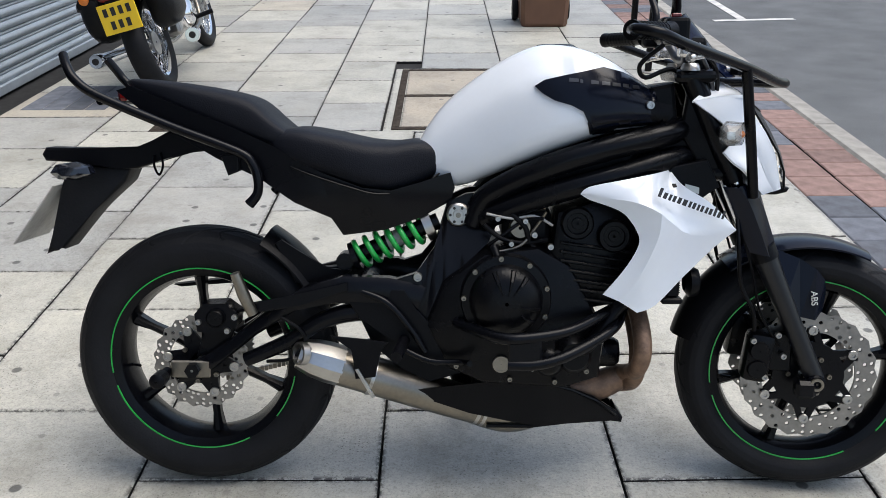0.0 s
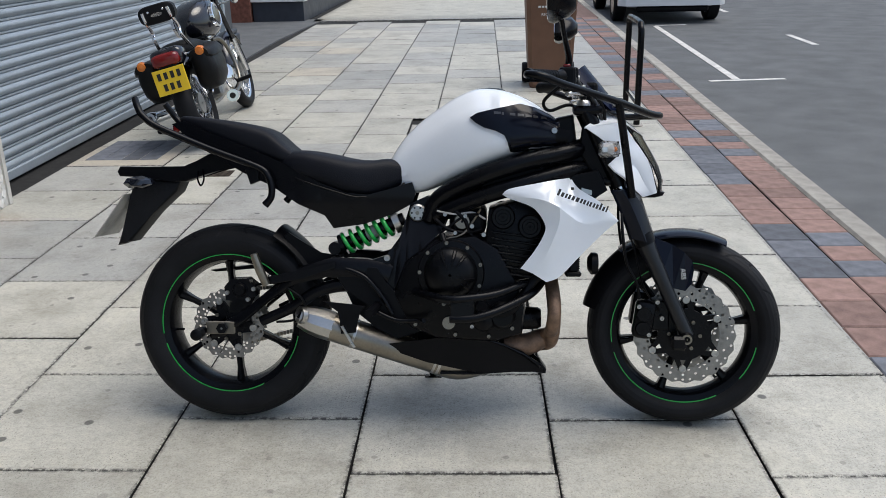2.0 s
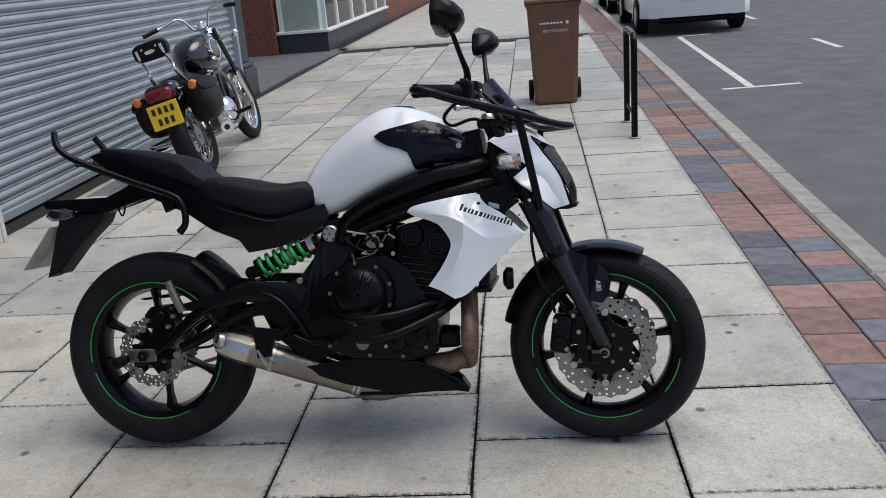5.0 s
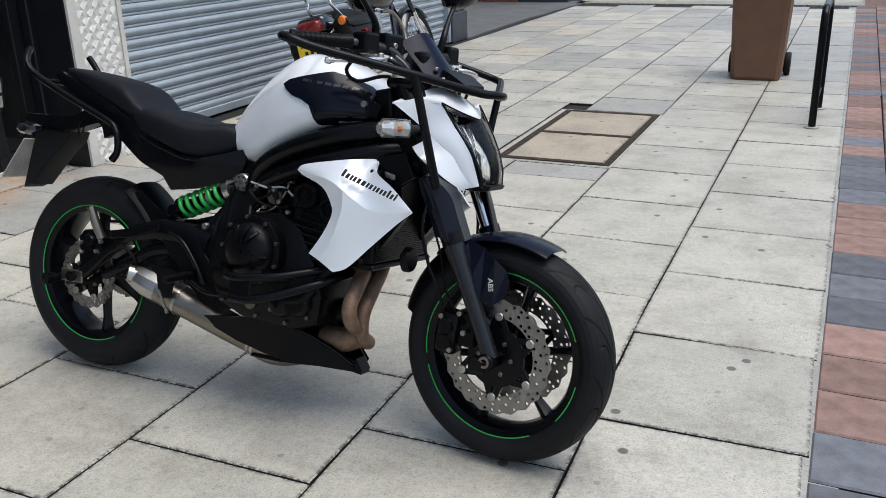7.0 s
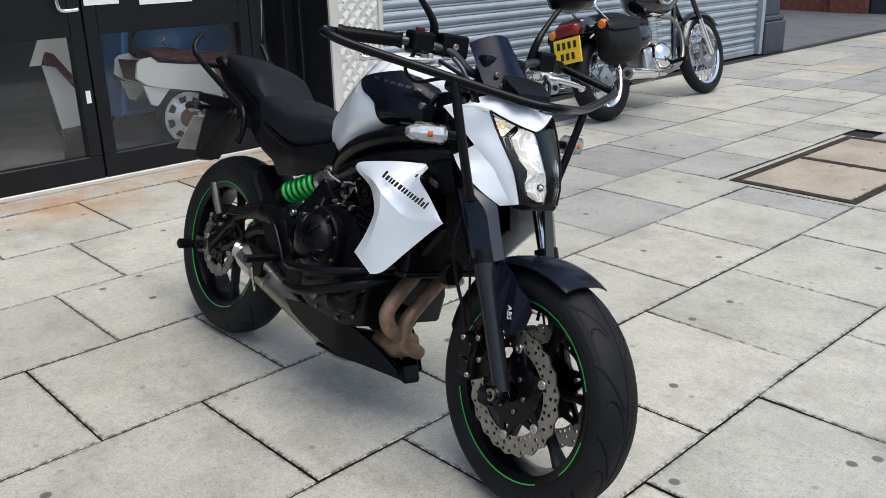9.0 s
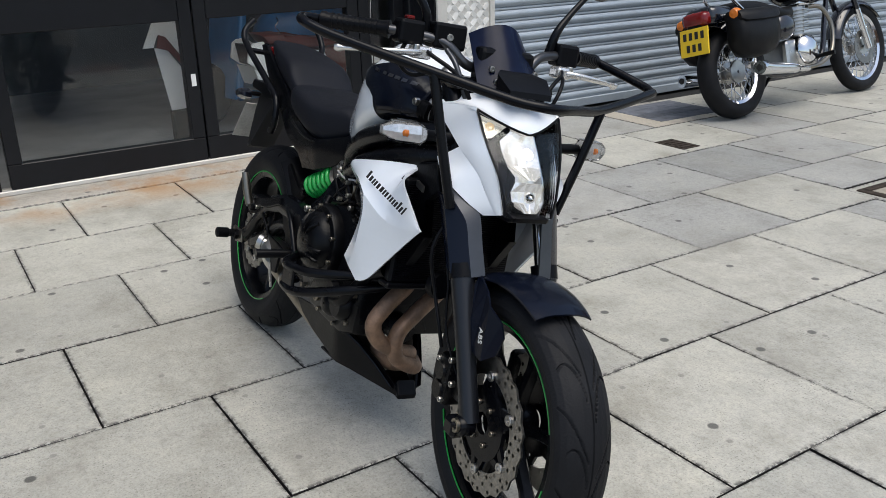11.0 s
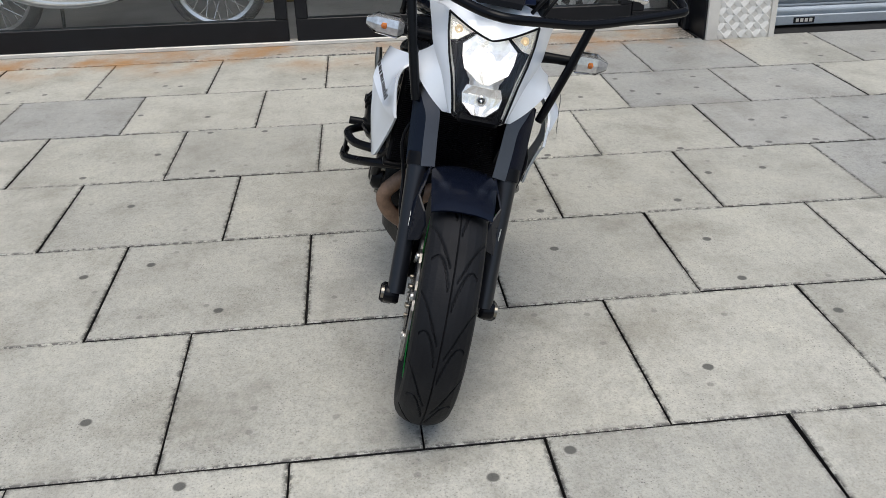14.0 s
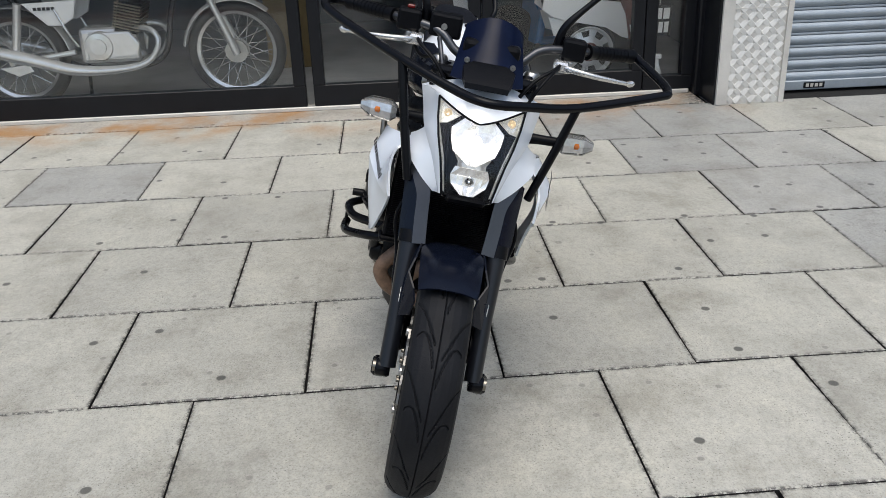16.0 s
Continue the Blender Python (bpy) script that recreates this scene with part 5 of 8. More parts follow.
part("oil_filter", lathe([(0.001, 0.055), (0.028, 0.055), (0.034, 0.045), (0.036, 0.0), (0.036, -0.03)], 24, "x", (0.205, -0.03, 0.33), closed=False), ENGINE, bike, smooth=40)
part("radiator", box(0.335, 0.365, -0.165, 0.165, 0.49, 0.74, 0.006), BLACK, bike, "black radiator core")
fins = bmesh.new()
for k in range(44):
    z0 = 0.50 + 0.0052 * k
    box(0.365, 0.368, -0.155, 0.155, z0, z0 + 0.0022, bm=fins)
tagged(part("radiator_mesh", fins, ENGINE, bike), kind="stuff")
part("radiator_frame", box(0.325, 0.372, -0.172, 0.172, 0.478, 0.492, 0.004), BLACK, bike)
part("horn", lathe([(0.002, 0.0), (0.03, 0.0), (0.034, -0.008), (0.034, -0.02), (0.02, -0.03)], 24, "x", (0.43, -0.06, 0.505), closed=False), BLACK, bike, smooth=40)

# white shrouds, as x, half width, z: rear tip to ear, ear to front tip, creases, inner and lower edge
SHR_TOP = [(0.140, 0.196, 0.721), (0.160, 0.199, 0.737), (0.235, 0.196, 0.752), (0.300, 0.175, 0.763), (0.343, 0.122, 0.767)]
SHR_FRONT = [(0.343, 0.122, 0.767), (0.350, 0.150, 0.751), (0.366, 0.176, 0.733), (0.420, 0.185, 0.699), (0.477, 0.175, 0.643)]
SHR_RIDGE = [(0.140, 0.196, 0.721), (0.190, 0.209, 0.714), (0.240, 0.222, 0.709), (0.275, 0.231, 0.699), (0.304, 0.235, 0.684)]
SHR_CREASE = [(0.304, 0.235, 0.684), (0.334, 0.221, 0.660), (0.365, 0.205, 0.640), (0.418, 0.189, 0.636), (0.477, 0.175, 0.643)]
SHR_LIP = [(0.304, 0.235, 0.684), (0.302, 0.229, 0.640), (0.286, 0.223, 0.592), (0.262, 0.214, 0.540), (0.228, 0.205, 0.492)]
SHR_INNER = [(0.140, 0.196, 0.721), (0.160, 0.198, 0.709), (0.205, 0.204, 0.694), (0.232, 0.208, 0.680), (0.252, 0.211, 0.656)]
SHR_INNER_LOW = [(0.252, 0.211, 0.656), (0.264, 0.213, 0.628), (0.256, 0.212, 0.598), (0.230, 0.207, 0.554), (0.193, 0.201, 0.506)]
SHR_LOW = [(0.477, 0.175, 0.643), (0.432, 0.176, 0.606), (0.368, 0.183, 0.543), (0.308, 0.193, 0.482), (0.268, 0.199, 0.466)]


def shroud(s):
    bm = bmesh.new()
    patch(SHR_TOP, SHR_RIDGE, 6, bm, s, 0.002)
    patch(SHR_FRONT, SHR_CREASE, 6, bm, s, 0.0015)
    patch(SHR_LIP, SHR_LOW, 20, bm, s, 0.0, SHR_CREASE)
    patch(SHR_INNER, SHR_RIDGE, 4, bm, s)
    patch(SHR_INNER_LOW, SHR_LIP, 4, bm, s)
    bmesh.ops.remove_doubles(bm, verts=bm.verts, dist=0.0012)
    bmesh.ops.translate(bm, verts=bm.verts, vec=(0, SHR_SHIFT[s], 0))
    return thicken(bm, 0.006)


SHR_SHIFT = {-1: 0.0, 1: 0.026}
for s, o in zip((-1, 1), sides("radiator_shroud", shroud, WHITE_BODY, bike, "pearl white radiator shroud with dark lettering strokes", 24)):
    k0, k1 = Vector((0.296, s * 0.2255 + SHR_SHIFT[s], 0.7275)), Vector((0.440, s * 0.1995 + SHR_SHIFT[s], 0.676))
    run = k1 - k0
    rise = Vector((0.10, s * -0.28, 1.0))
    rise = (rise - run * rise.dot(run) / run.dot(run)).normalized()
    out = Vector((0.15, s, 0.2)).normalized() * 0.003
    pos = 0.0
    for k, (w, h) in enumerate(((0.016, 0.020), (0.013, 0.0135), (0.018, 0.0135), (0.013, 0.0135), (0.012, 0.0135), (0.013, 0.0135), (0.013, 0.020), (0.004, 0.019))):
        for lo, hi in (((0, 0.36), (0.58, 1.0)) if w > 0.005 else ((0, 1.0),)):
            a, b = k0 + run * ((pos + w * lo) / 0.128), k0 + run * ((pos + w * hi) / 0.128)
            top = h if lo == 0 or h < 0.015 else 0.0135
            lean = run * (0.0022 / 0.128)
            bm = bmesh.new()
            bm.faces.new([bm.verts.new(p + out) for p in (a - rise * 0.008, b - rise * 0.008, b + lean + rise * (top - 0.008), a + lean + rise * (top - 0.008))])
            part("lettering_stroke", thicken(bm, 0.0008), LETTER, o)
        pos += w + 0.0037
sides("shroud_inner", lambda s: plate([(0.30, 0.765), (0.42, 0.79), (0.45, 0.73), (0.40, 0.70), (0.32, 0.62), (0.28, 0.50), (0.34, 0.50), (0.40, 0.58), (0.43, 0.62), (0.36, 0.60), (0.30, 0.72)], s * 0.118 - 0.012, s * 0.118 + 0.012, 0.004), BLACK, bike)
sides("shroud_badge", lambda s: plate([(0.372, 0.738), (0.402, 0.730), (0.402, 0.716), (0.372, 0.724)], s * 0.140 - 0.003, s * 0.140 + 0.003), STEEL, bike)

# exhaust
for pts in ([(0.225, -0.05, 0.55), (0.262, -0.05, 0.525), (0.285, -0.06, 0.47), (0.294, -0.115, 0.415), (0.295, -0.145, 0.365), (0.291, -0.118, 0.318), (0.285, -0.055, 0.288), (0.25, 0.0, 0.268)],
            [(0.225, 0.05, 0.55), (0.262, 0.052, 0.525), (0.288, 0.045, 0.47), (0.297, -0.03, 0.395), (0.299, -0.075, 0.34), (0.294, -0.066, 0.278), (0.28, 0.0, 0.243), (0.22, 0.03, 0.235)]):
    part("header_pipe", tube(pts, 0.0205, 16), HEADER, bike, "rust-brown exhaust header pipe", 60)
part("pipe_joint", tube([(0.27, -0.02, 0.268), (0.22, -0.02, 0.245), (0.15, -0.02, 0.235)], [0.03, 0.036, 0.04], 16), HEADER, bike, smooth=60)
part("collector", tube([(0.16, -0.02, 0.225), (0.08, -0.03, 0.20), (0.0, -0.045, 0.185), (-0.08, -0.055, 0.205)], [0.04, 0.05, 0.05, 0.045], 18), TITAN, bike, smooth=60)


SIL_A, SIL_B = Vector((-0.01, -0.046, 0.178)), Vector((-0.478, -0.122, 0.347))


def along(t, r, squash=0.94, n=28):
    """A ring across the silencer, t from its front to its rear."""
    ax = (SIL_B - SIL_A).normalized()
    side = Vector((0, 1, 0)) - ax * ax.y
    side.normalize()
    upv = side.cross(ax)
    c = SIL_A.lerp(SIL_B, t)
    return [c + side * (r * math.cos(a)) + upv * (r * squash * math.sin(a)) for a in [2 * math.pi * k / n for k in range(n)]]


silencer = part("silencer", loft([along(t, r) for t, r in ((-0.10, 0.020), (0.0, 0.030), (0.05, 0.040), (0.09, 0.0435), (0.30, 0.046), (0.62, 0.0475), (0.80, 0.048))]), TITAN, bike, "scuffed tan stainless steel silencer", 50)
part("end_cap", loft([along(t, r, 0.94, 10) for t, r in ((0.795, 0.0490), (0.86, 0.0500), (0.93, 0.046), (1.0, 0.036), (1.0, 0.022), (0.94, 0.020))]), STEEL, silencer, "polished angular end cap", 25)
mouth = SIL_B + Vector((0.016, -0.022, 0.006))
face = Vector((-0.72, -0.66, 0.2)).normalized()
fu = face.orthogonal().normalized()
fv = face.cross(fu)
part("tail_pipe", loft([[mouth + face * d + (fu * math.cos(a) + fv * math.sin(a)) * r for a in [2 * math.pi * k / 20 for k in range(20)]] for d, r in ((0.0, 0.027), (0.016, 0.026), (0.0165, 0.021), (-0.01, 0.019))]), STEEL, silencer, "bare steel tail pipe rim", 40)
# A solid black disc puts the shade inside the pipe into colour.
part("pipe_bore", loft([[mouth + face * d + (fu * math.cos(a) + fv * math.sin(a)) * r for a in [2 * math.pi * k / 20 for k in range(20)]] for d, r in ((0.004, 0.0195), (0.006, 0.0195))]), LETTER, silencer, "black disc for the shaded tail pipe opening")
for t, r in ((0.10, 0.0455), (0.13, 0.0455), (0.655, 0.0495)):
    part("silencer_band", loft([along(t - 0.008, r - 0.003), along(t - 0.008, r), along(t + 0.008, r), along(t + 0.008, r - 0.003)]), STEEL, silencer, smooth=40)
part("heat_shield", plate([(-0.40, 0.40), (-0.32, 0.392), (-0.27, 0.385), (-0.29, 0.365), (-0.30, 0.305), (-0.345, 0.30), (-0.35, 0.37)], -0.165, -0.157, 0.003), BLACK, bike, "black silencer bracket")
part("bracket_edge", plate([(-0.345, 0.325), (-0.337, 0.327), (-0.300, 0.262), (-0.308, 0.259)], -0.172, -0.166, 0.001), STEEL, bike)


def belly(s):
    return bent_plate([(-0.22, 0.262), (-0.11, 0.276), (-0.03, 0.287), (0.05, 0.285), (0.12, 0.272), (0.20, 0.232), (0.262, 0.184), (0.272, 0.158), (0.15, 0.168), (0.035, 0.178), (-0.09, 0.205), (-0.19, 0.24)], lambda x, z: s * (0.118 - 0.40 * max(0, x - 0.07) + 0.16 * (z - 0.23)), -s * 0.006, cuts=2)


sides("belly_pan", belly, BLACK, bike, "black plastic belly pan", 30)
part("belly_floor", plate([(-0.05, -0.10), (0.05, -0.10), (0.24, -0.035), (0.27, -0.022), (0.27, 0.022), (0.24, 0.035), (0.05, 0.10), (-0.05, 0.10)], 0.164, 0.172, 0.002, axis="z"), BLACK, bike)
part("belly_nose", plate([(0.245, 0.156), (0.276, 0.152), (0.279, 0.165), (0.258, 0.196)], -0.028, 0.028, 0.005), BLACK, bike)
sides("belly_wing", lambda s: thicken(loft([[(0.09, s * 0.122, 0.282), (0.11, s * 0.088, 0.268)], [(0.15, s * 0.096, 0.258), (0.165, s * 0.066, 0.238)], [(0.21, s * 0.070, 0.224), (0.215, s * 0.045, 0.204)], [(0.262, s * 0.045, 0.184), (0.258, s * 0.028, 0.170)]], closed=False), 0.004), SATIN, bike, "satin upper face of the belly pan")

# crash bars, pegs, levers, stand
sides("crash_bar", lambda s: tube([(0.24, s * 0.10, 0.455), (0.20, s * 0.17, 0.455), (0.12, s * 0.235, 0.435), (0.04, s * 0.258, 0.425), (-0.02, s * 0.255, 0.422), (-0.07, s * 0.21, 0.425), (-0.12, s * 0.15, 0.43)], 0.0125, 10), SATIN, bike, "black tubular crash bar", 60)
sides("crash_bar_lower", lambda s: tube([(0.26, s * 0.08, 0.45), (0.22, s * 0.18, 0.425), (0.12, s * 0.245, 0.385), (0.05, s * 0.262, 0.368), (-0.01, s * 0.258, 0.366)], 0.0125, 10), SATIN, bike, smooth=60)
sides("crash_plate", lambda s: box(-0.01, 0.06, s * 0.262 - 0.005, s * 0.262 + 0.005, 0.362, 0.43, 0.004), SATIN, bike)
sides("pillion_peg", lambda s: tube([(-0.60, s * 0.185, 0.545), (-0.585, s * 0.178, 0.495), (-0.568, s * 0.17, 0.45)], [0.011, 0.014, 0.012], 10, 3), TITAN, bike, "folded alloy pillion footpeg", 50)
sides("peg_hanger", lambda s: plate([(-0.58, 0.47), (-0.555, 0.45), (-0.46, 0.465), (-0.36, 0.50), (-0.36, 0.52), (-0.48, 0.49)], s * 0.15 - 0.006, s * 0.15 + 0.006, 0.003), SATIN, bike)
sides("rider_peg", lambda s: rod((-0.235, s * 0.135, 0.385), (-0.246, s * 0.253, 0.378), 0.0125, 12), BLACK, bike, "ribbed rubber rider footpeg", 60)
part("brake_pedal", tube([(-0.25, -0.155, 0.375), (-0.18, -0.165, 0.345), (-0.11, -0.175, 0.345), (-0.09, -0.20, 0.35)], 0.007, 8), SATIN, bike, smooth=60)
part("gear_lever", tube([(-0.25, 0.155, 0.375), (-0.18, 0.165, 0.355), (-0.11, 0.175, 0.355), (-0.09, 0.20, 0.36)], 0.007, 8), SATIN, bike, smooth=60)
part("side_stand", tube([(-0.14, 0.11, 0.28), (-0.12, 0.20, 0.16), (-0.10, 0.275, 0.066)], 0.011, 10), SATIN, bike, "black side stand", 60)
part("stand_foot", box(-0.13, -0.07, 0.255, 0.305, 0.060, 0.070, 0.003), SATIN, bike)
part("centre_bracket", box(-0.13, -0.08, -0.02, 0.02, 0.17, 0.29, 0.005), BLACK, bike)

# headlamp and cowl
CY = 0.005
# lens edge, crease and wing edge of the cowl, as x, half width, z
COWL_LENS = [(0.505, 0.105, 0.930), (0.533, 0.100, 0.886), (0.563, 0.091, 0.846), (0.587, 0.077, 0.803), (0.600, 0.067, 0.760), (0.610, 0.060, 0.722)]
COWL_CREASE = [(0.392, 0.152, 0.920), (0.446, 0.139, 0.882), (0.498, 0.126, 0.842), (0.550, 0.096, 0.790), (0.574, 0.078, 0.745), (0.594, 0.066, 0.717)]
COWL_FOLD = [(0.498, 0.126, 0.842), (0.524, 0.112, 0.817), (0.550, 0.096, 0.790), (0.574, 0.078, 0.745), (0.594, 0.066, 0.717)]
COWL_WING = [(0.462, 0.156, 0.812), (0.480, 0.156, 0.793), (0.508, 0.152, 0.772), (0.542, 0.115, 0.735), (0.567, 0.080, 0.710)]


def cowl_half(s):
    bm = bmesh.new()
    for a, b, bulge in ((COWL_LENS, COWL_CREASE, 0.002), (COWL_FOLD, COWL_WING, -0.003)):
        one = thicken(patch(a, b, 5, bmesh.new(), s, bulge), 0.005)
        me = bpy.data.meshes.new("cowl_skin")
        one.to_mesh(me)
        one.free()
        bm.from_mesh(me)
        bpy.data.meshes.remove(me)
    for v in bm.verts:
        v.co.y += CY
    return bm


cowls = sides("headlamp_cowl", cowl_half, WHITE_BODY, bike, "pearl white headlamp cowl", 22)
rows = []
for t in (0, 0.15, 0.3, 0.5, 0.7, 0.85, 1):
    row = []
    for k in range(13):
        u = -1 + k / 6
        v = abs(u)
        fx0, fz0 = 0.568 - 0.063 * v ** 1.25, 0.891 + 0.039 * v ** 1.4
        fx1, fz1 = 0.460 - 0.068 * v ** 2, 0.968 - 0.048 * v ** 2
        row.append((fx0 + (fx1 - fx0) * t, CY + u * (0.107 + 0.045 * t), fz0 + (fz1 - fz0) * t + 0.010 * math.sin(math.pi * min(1, t * 1.2)) * (1 - 0.6 * v)))
    rows.append(row)
part("headlamp_brow", thicken(loft(rows, closed=False), 0.006), WHITE_BODY, bike, "pearl white cowl top", 40)
lens_out = [(-0.042, 0.712), (0.042, 0.712), (0.059, 0.721), (0.066, 0.76), (0.076, 0.803), (0.091, 0.846), (0.100, 0.886), (0.106, 0.922), (0.075, 0.910), (0.045, 0.899), (0.0, 0.890),
            (-0.045, 0.899), (-0.075, 0.910), (-0.106, 0.922), (-0.100, 0.886), (-0.091, 0.846), (-0.076, 0.803), (-0.066, 0.76), (-0.059, 0.721)]
LENS_X = [(0.70, 0.618), (0.72, 0.627), (0.745, 0.629), (0.79, 0.617), (0.824, 0.601), (0.885, 0.565), (0.915, 0.545), (0.94, 0.530)]


def lens_x(y, z):
    return lerp_table(LENS_X, z)[0] - 0.38 * (math.sqrt(y * y + 0.0225 ** 2) - 0.0225)


def lens_shell(scale, dx, thick):
    bm = bmesh.new()
    f = bm.faces.new([bm.verts.new((0, y * scale, 0.81 + (z - 0.81) * scale)) for y, z in lens_out])
    bmesh.ops.triangulate(bm, faces=[f])
    for _ in range(2):
        bmesh.ops.subdivide_edges(bm, edges=bm.edges[:], cuts=1, use_grid_fill=True)
        bmesh.ops.triangulate(bm, faces=bm.faces[:])
    for v in bm.verts:
        v.co.x = lens_x(v.co.y, v.co.z) + dx
        v.co.y += CY
    r = bmesh.ops.extrude_face_region(bm, geom=bm.faces[:])
    for v in r["geom"]:
        if isinstance(v, bmesh.types.BMVert):
            v.co.x -= thick
    return bm


headlamp = part("headlamp", lens_shell(1.0, -0.032, 0.06), mat("grey_housing", (0.42, 0.42, 0.43), 0.35, 0.3), bike, "grey headlamp housing", 40)
lens = part("lens", lens_shell(1.0, 0.004, 0.003), CLEAR, headlamp, "clear faceted headlamp lens", 30)
lens.visible_shadow = False
def facets(bm, deep, seed):
    """Turns a shell into uneven facets, alike on both sides."""
    for v in bm.verts:
        k = random.Random(seed + int(abs(v.co.y - CY) * 400) * 131 + int(v.co.z * 400))
        v.co.x -= deep * k.random()
    return bm


def glow_mirror(name, col, strength, rough=0.14):
    """A chromed reflector facet; its own glow stands in for the bulb's light."""
    m = mat(name, col, rough, 0.85, var=0.25, scale=60)
    b = m.node_tree.nodes["Principled BSDF"]
    b.inputs["Emission Color"].default_value = (1.0, 0.97, 0.92, 1)
    b.inputs["Emission Strength"].default_value = strength
    return m


part("reflector_shell", facets(lens_shell(0.975, -0.026, 0.002), 0.006, 5), glow_mirror("glow_shell_chrome", (0.85, 0.85, 0.84), 0.10, 0.3), headlamp, "chrome reflector shell with a weak glow put in")
MAIN_REFL = glow_mirror("glow_main_reflector", (0.86, 0.86, 0.86), 0.30)
LOW_REFL = glow_mirror("glow_low_reflector", (0.82, 0.82, 0.82), 0.20)
WARM_REFL = glow_mirror("glow_corner_reflector", (0.86, 0.80, 0.70), 0.22, 0.25)


def half_width(half, z):
    """Half width of an outline at height z."""
    best = 0.0
    for (ya, za), (yb, zb) in zip(half, half[1:]):
        if min(za, zb) <= z <= max(za, zb) and za != zb:
            best = max(best, ya + (yb - ya) * (z - za) / (zb - za))
    return best


def facet_bowl(name, half, z0, z1, cols, rows, deep, material, label, seed):
    """A bowl of small mirror facets inside an outline, each leaning its own way."""
    rnd = random.Random(seed)
    zm = (z0 + z1) / 2
    for i in range(rows):
        za, zb = z0 + (z1 - z0) * i / rows, z0 + (z1 - z0) * (i + 1) / rows
        for k in range(cols):
            q = []
            for u, z in ((k / cols, za), ((k + 1) / cols, za), ((k + 1) / cols, zb), (k / cols, zb)):
                w = half_width(half, min(max(z, z0 + 0.0005), z1 - 0.0005))
                y = w * (2 * u - 1)
                d = deep * max(0.0, 1 - (y / 0.06) ** 2 - ((z - zm) / (z1 - z0) * 1.9) ** 2)
                q.append((lens_x(y, z) - 0.003 - d - 0.003 * rnd.random(), CY + y, z))
            bm = bmesh.new()
            bm.faces.new([bm.verts.new(p) for p in q])
            part(name, thicken(bm, 0.0015), material, headlamp, label if i + k == 0 else "")


def lens_poly(pts, dx):
    """A thin mask that follows the lens."""
    bm = bmesh.new()
    f = bm.faces.new([bm.verts.new((0, y, z)) for y, z in pts])
    bmesh.ops.triangulate(bm, faces=[f], ngon_method="EAR_CLIP")
    for v in bm.verts:
        v.co = (lens_x(v.co.y, v.co.z) + dx, CY + v.co.y, v.co.z)
    r = bmesh.ops.extrude_face_region(bm, geom=bm.faces[:])
    bmesh.ops.translate(bm, verts=[v for v in r["geom"] if isinstance(v, bmesh.types.BMVert)], vec=(-0.002, 0, 0))
    return bm


MAIN_HALF = [(0.0, 0.885), (0.034, 0.894), (0.066, 0.866), (0.050, 0.822), (0.034, 0.801), (0.0, 0.799)]
LOW_HALF = [(0.0, 0.793), (0.038, 0.793), (0.046, 0.772), (0.040, 0.745), (0.015, 0.731), (0.0, 0.730)]
facet_bowl("main_facet", MAIN_HALF, 0.799, 0.893, 7, 4, 0.014, MAIN_REFL, "glowing chrome facet of the main reflector", 3)
facet_bowl("low_facet", LOW_HALF, 0.731, 0.793, 6, 3, 0.012, LOW_REFL, "glowing chrome facet of the lower reflector", 4)
part("main_bulb", lathe([(0.001, 0.012), (0.012, 0.008), (0.016, -0.01), (0.016, -0.02)], 16, "x", (lens_x(0, 0.846) - 0.020, CY, 0.846), closed=False), glow_mat("lit_bulb", (1.0, 0.97, 0.9), 2.2), headlamp, "lit main bulb", 60)
part("low_bulb", lathe([(0.001, 0.012), (0.009, 0.008), (0.014, -0.006), (0.015, -0.016)], 16, "x", (lens_x(0, 0.762) - 0.016, CY, 0.762), closed=False), CHROME, headlamp, "chromed bulb shield", 60)
for s in (-1, 1):
    mask = [(0.091, 0.868), (0.083, 0.846), (0.068, 0.803), (0.058, 0.760), (0.052, 0.724), (0.030, 0.716), (0.0, 0.715), (0.0, 0.730), (0.015, 0.731), (0.040, 0.745), (0.046, 0.772), (0.038, 0.793), (0.034, 0.801), (0.050, 0.822), (0.066, 0.866), (0.034, 0.894), (0.038, 0.899), (0.074, 0.872)]
    part("lamp_mask", lens_poly([(s * y, z) for y, z in mask], -0.012), BLACK, headlamp, "black mask round the reflectors")
    part("corner_reflector", lens_poly([(s * y, z) for y, z in ((0.098, 0.916), (0.040, 0.898), (0.074, 0.874), (0.092, 0.870))], -0.012), WARM_REFL, headlamp, "warm corner reflector with a glow put in")
sides("side_lamp", lambda s: lathe([(0.004, 0.003), (0.009, 0.003), (0.010, -0.006)], 16, "x", (lens_x(0.076, 0.893) - 0.010, CY + s * 0.076, 0.893), closed=False), glow_mat("lit_side_lamp", (1.0, 0.72, 0.45), 0.2), headlamp, "warm side lamp", 60)


def lens_strip(pts, w, dx):
    """A narrow band that follows the lens."""
    rows = []
    for y, z in pts:
        rows.append([(lens_x(y + d, z) + dx, CY + y + d, z) for d in (-w, w)])
    return thicken(loft(rows, closed=False), 0.004)


for s in (-1, 1):
    part("lens_seal", lens_strip([(s * y, z) for y, z in ((0.0585, 0.722), (0.0655, 0.76), (0.0755, 0.803), (0.0895, 0.846), (0.0985, 0.886), (0.1035, 0.926))], 0.0022, 0.0065), BLACK, headlamp, "black lens seal")
part("lens_seal", tube([(lens_x(y, z) + 0.003, CY + y, z) for y, z in ((0.1035 * (k - 8) / 8, 0.889 + 0.037 * abs((k - 8) / 8) ** 1.4) for k in range(17))], 0.0026, 8), BLACK, headlamp, "black lens seal", 60)
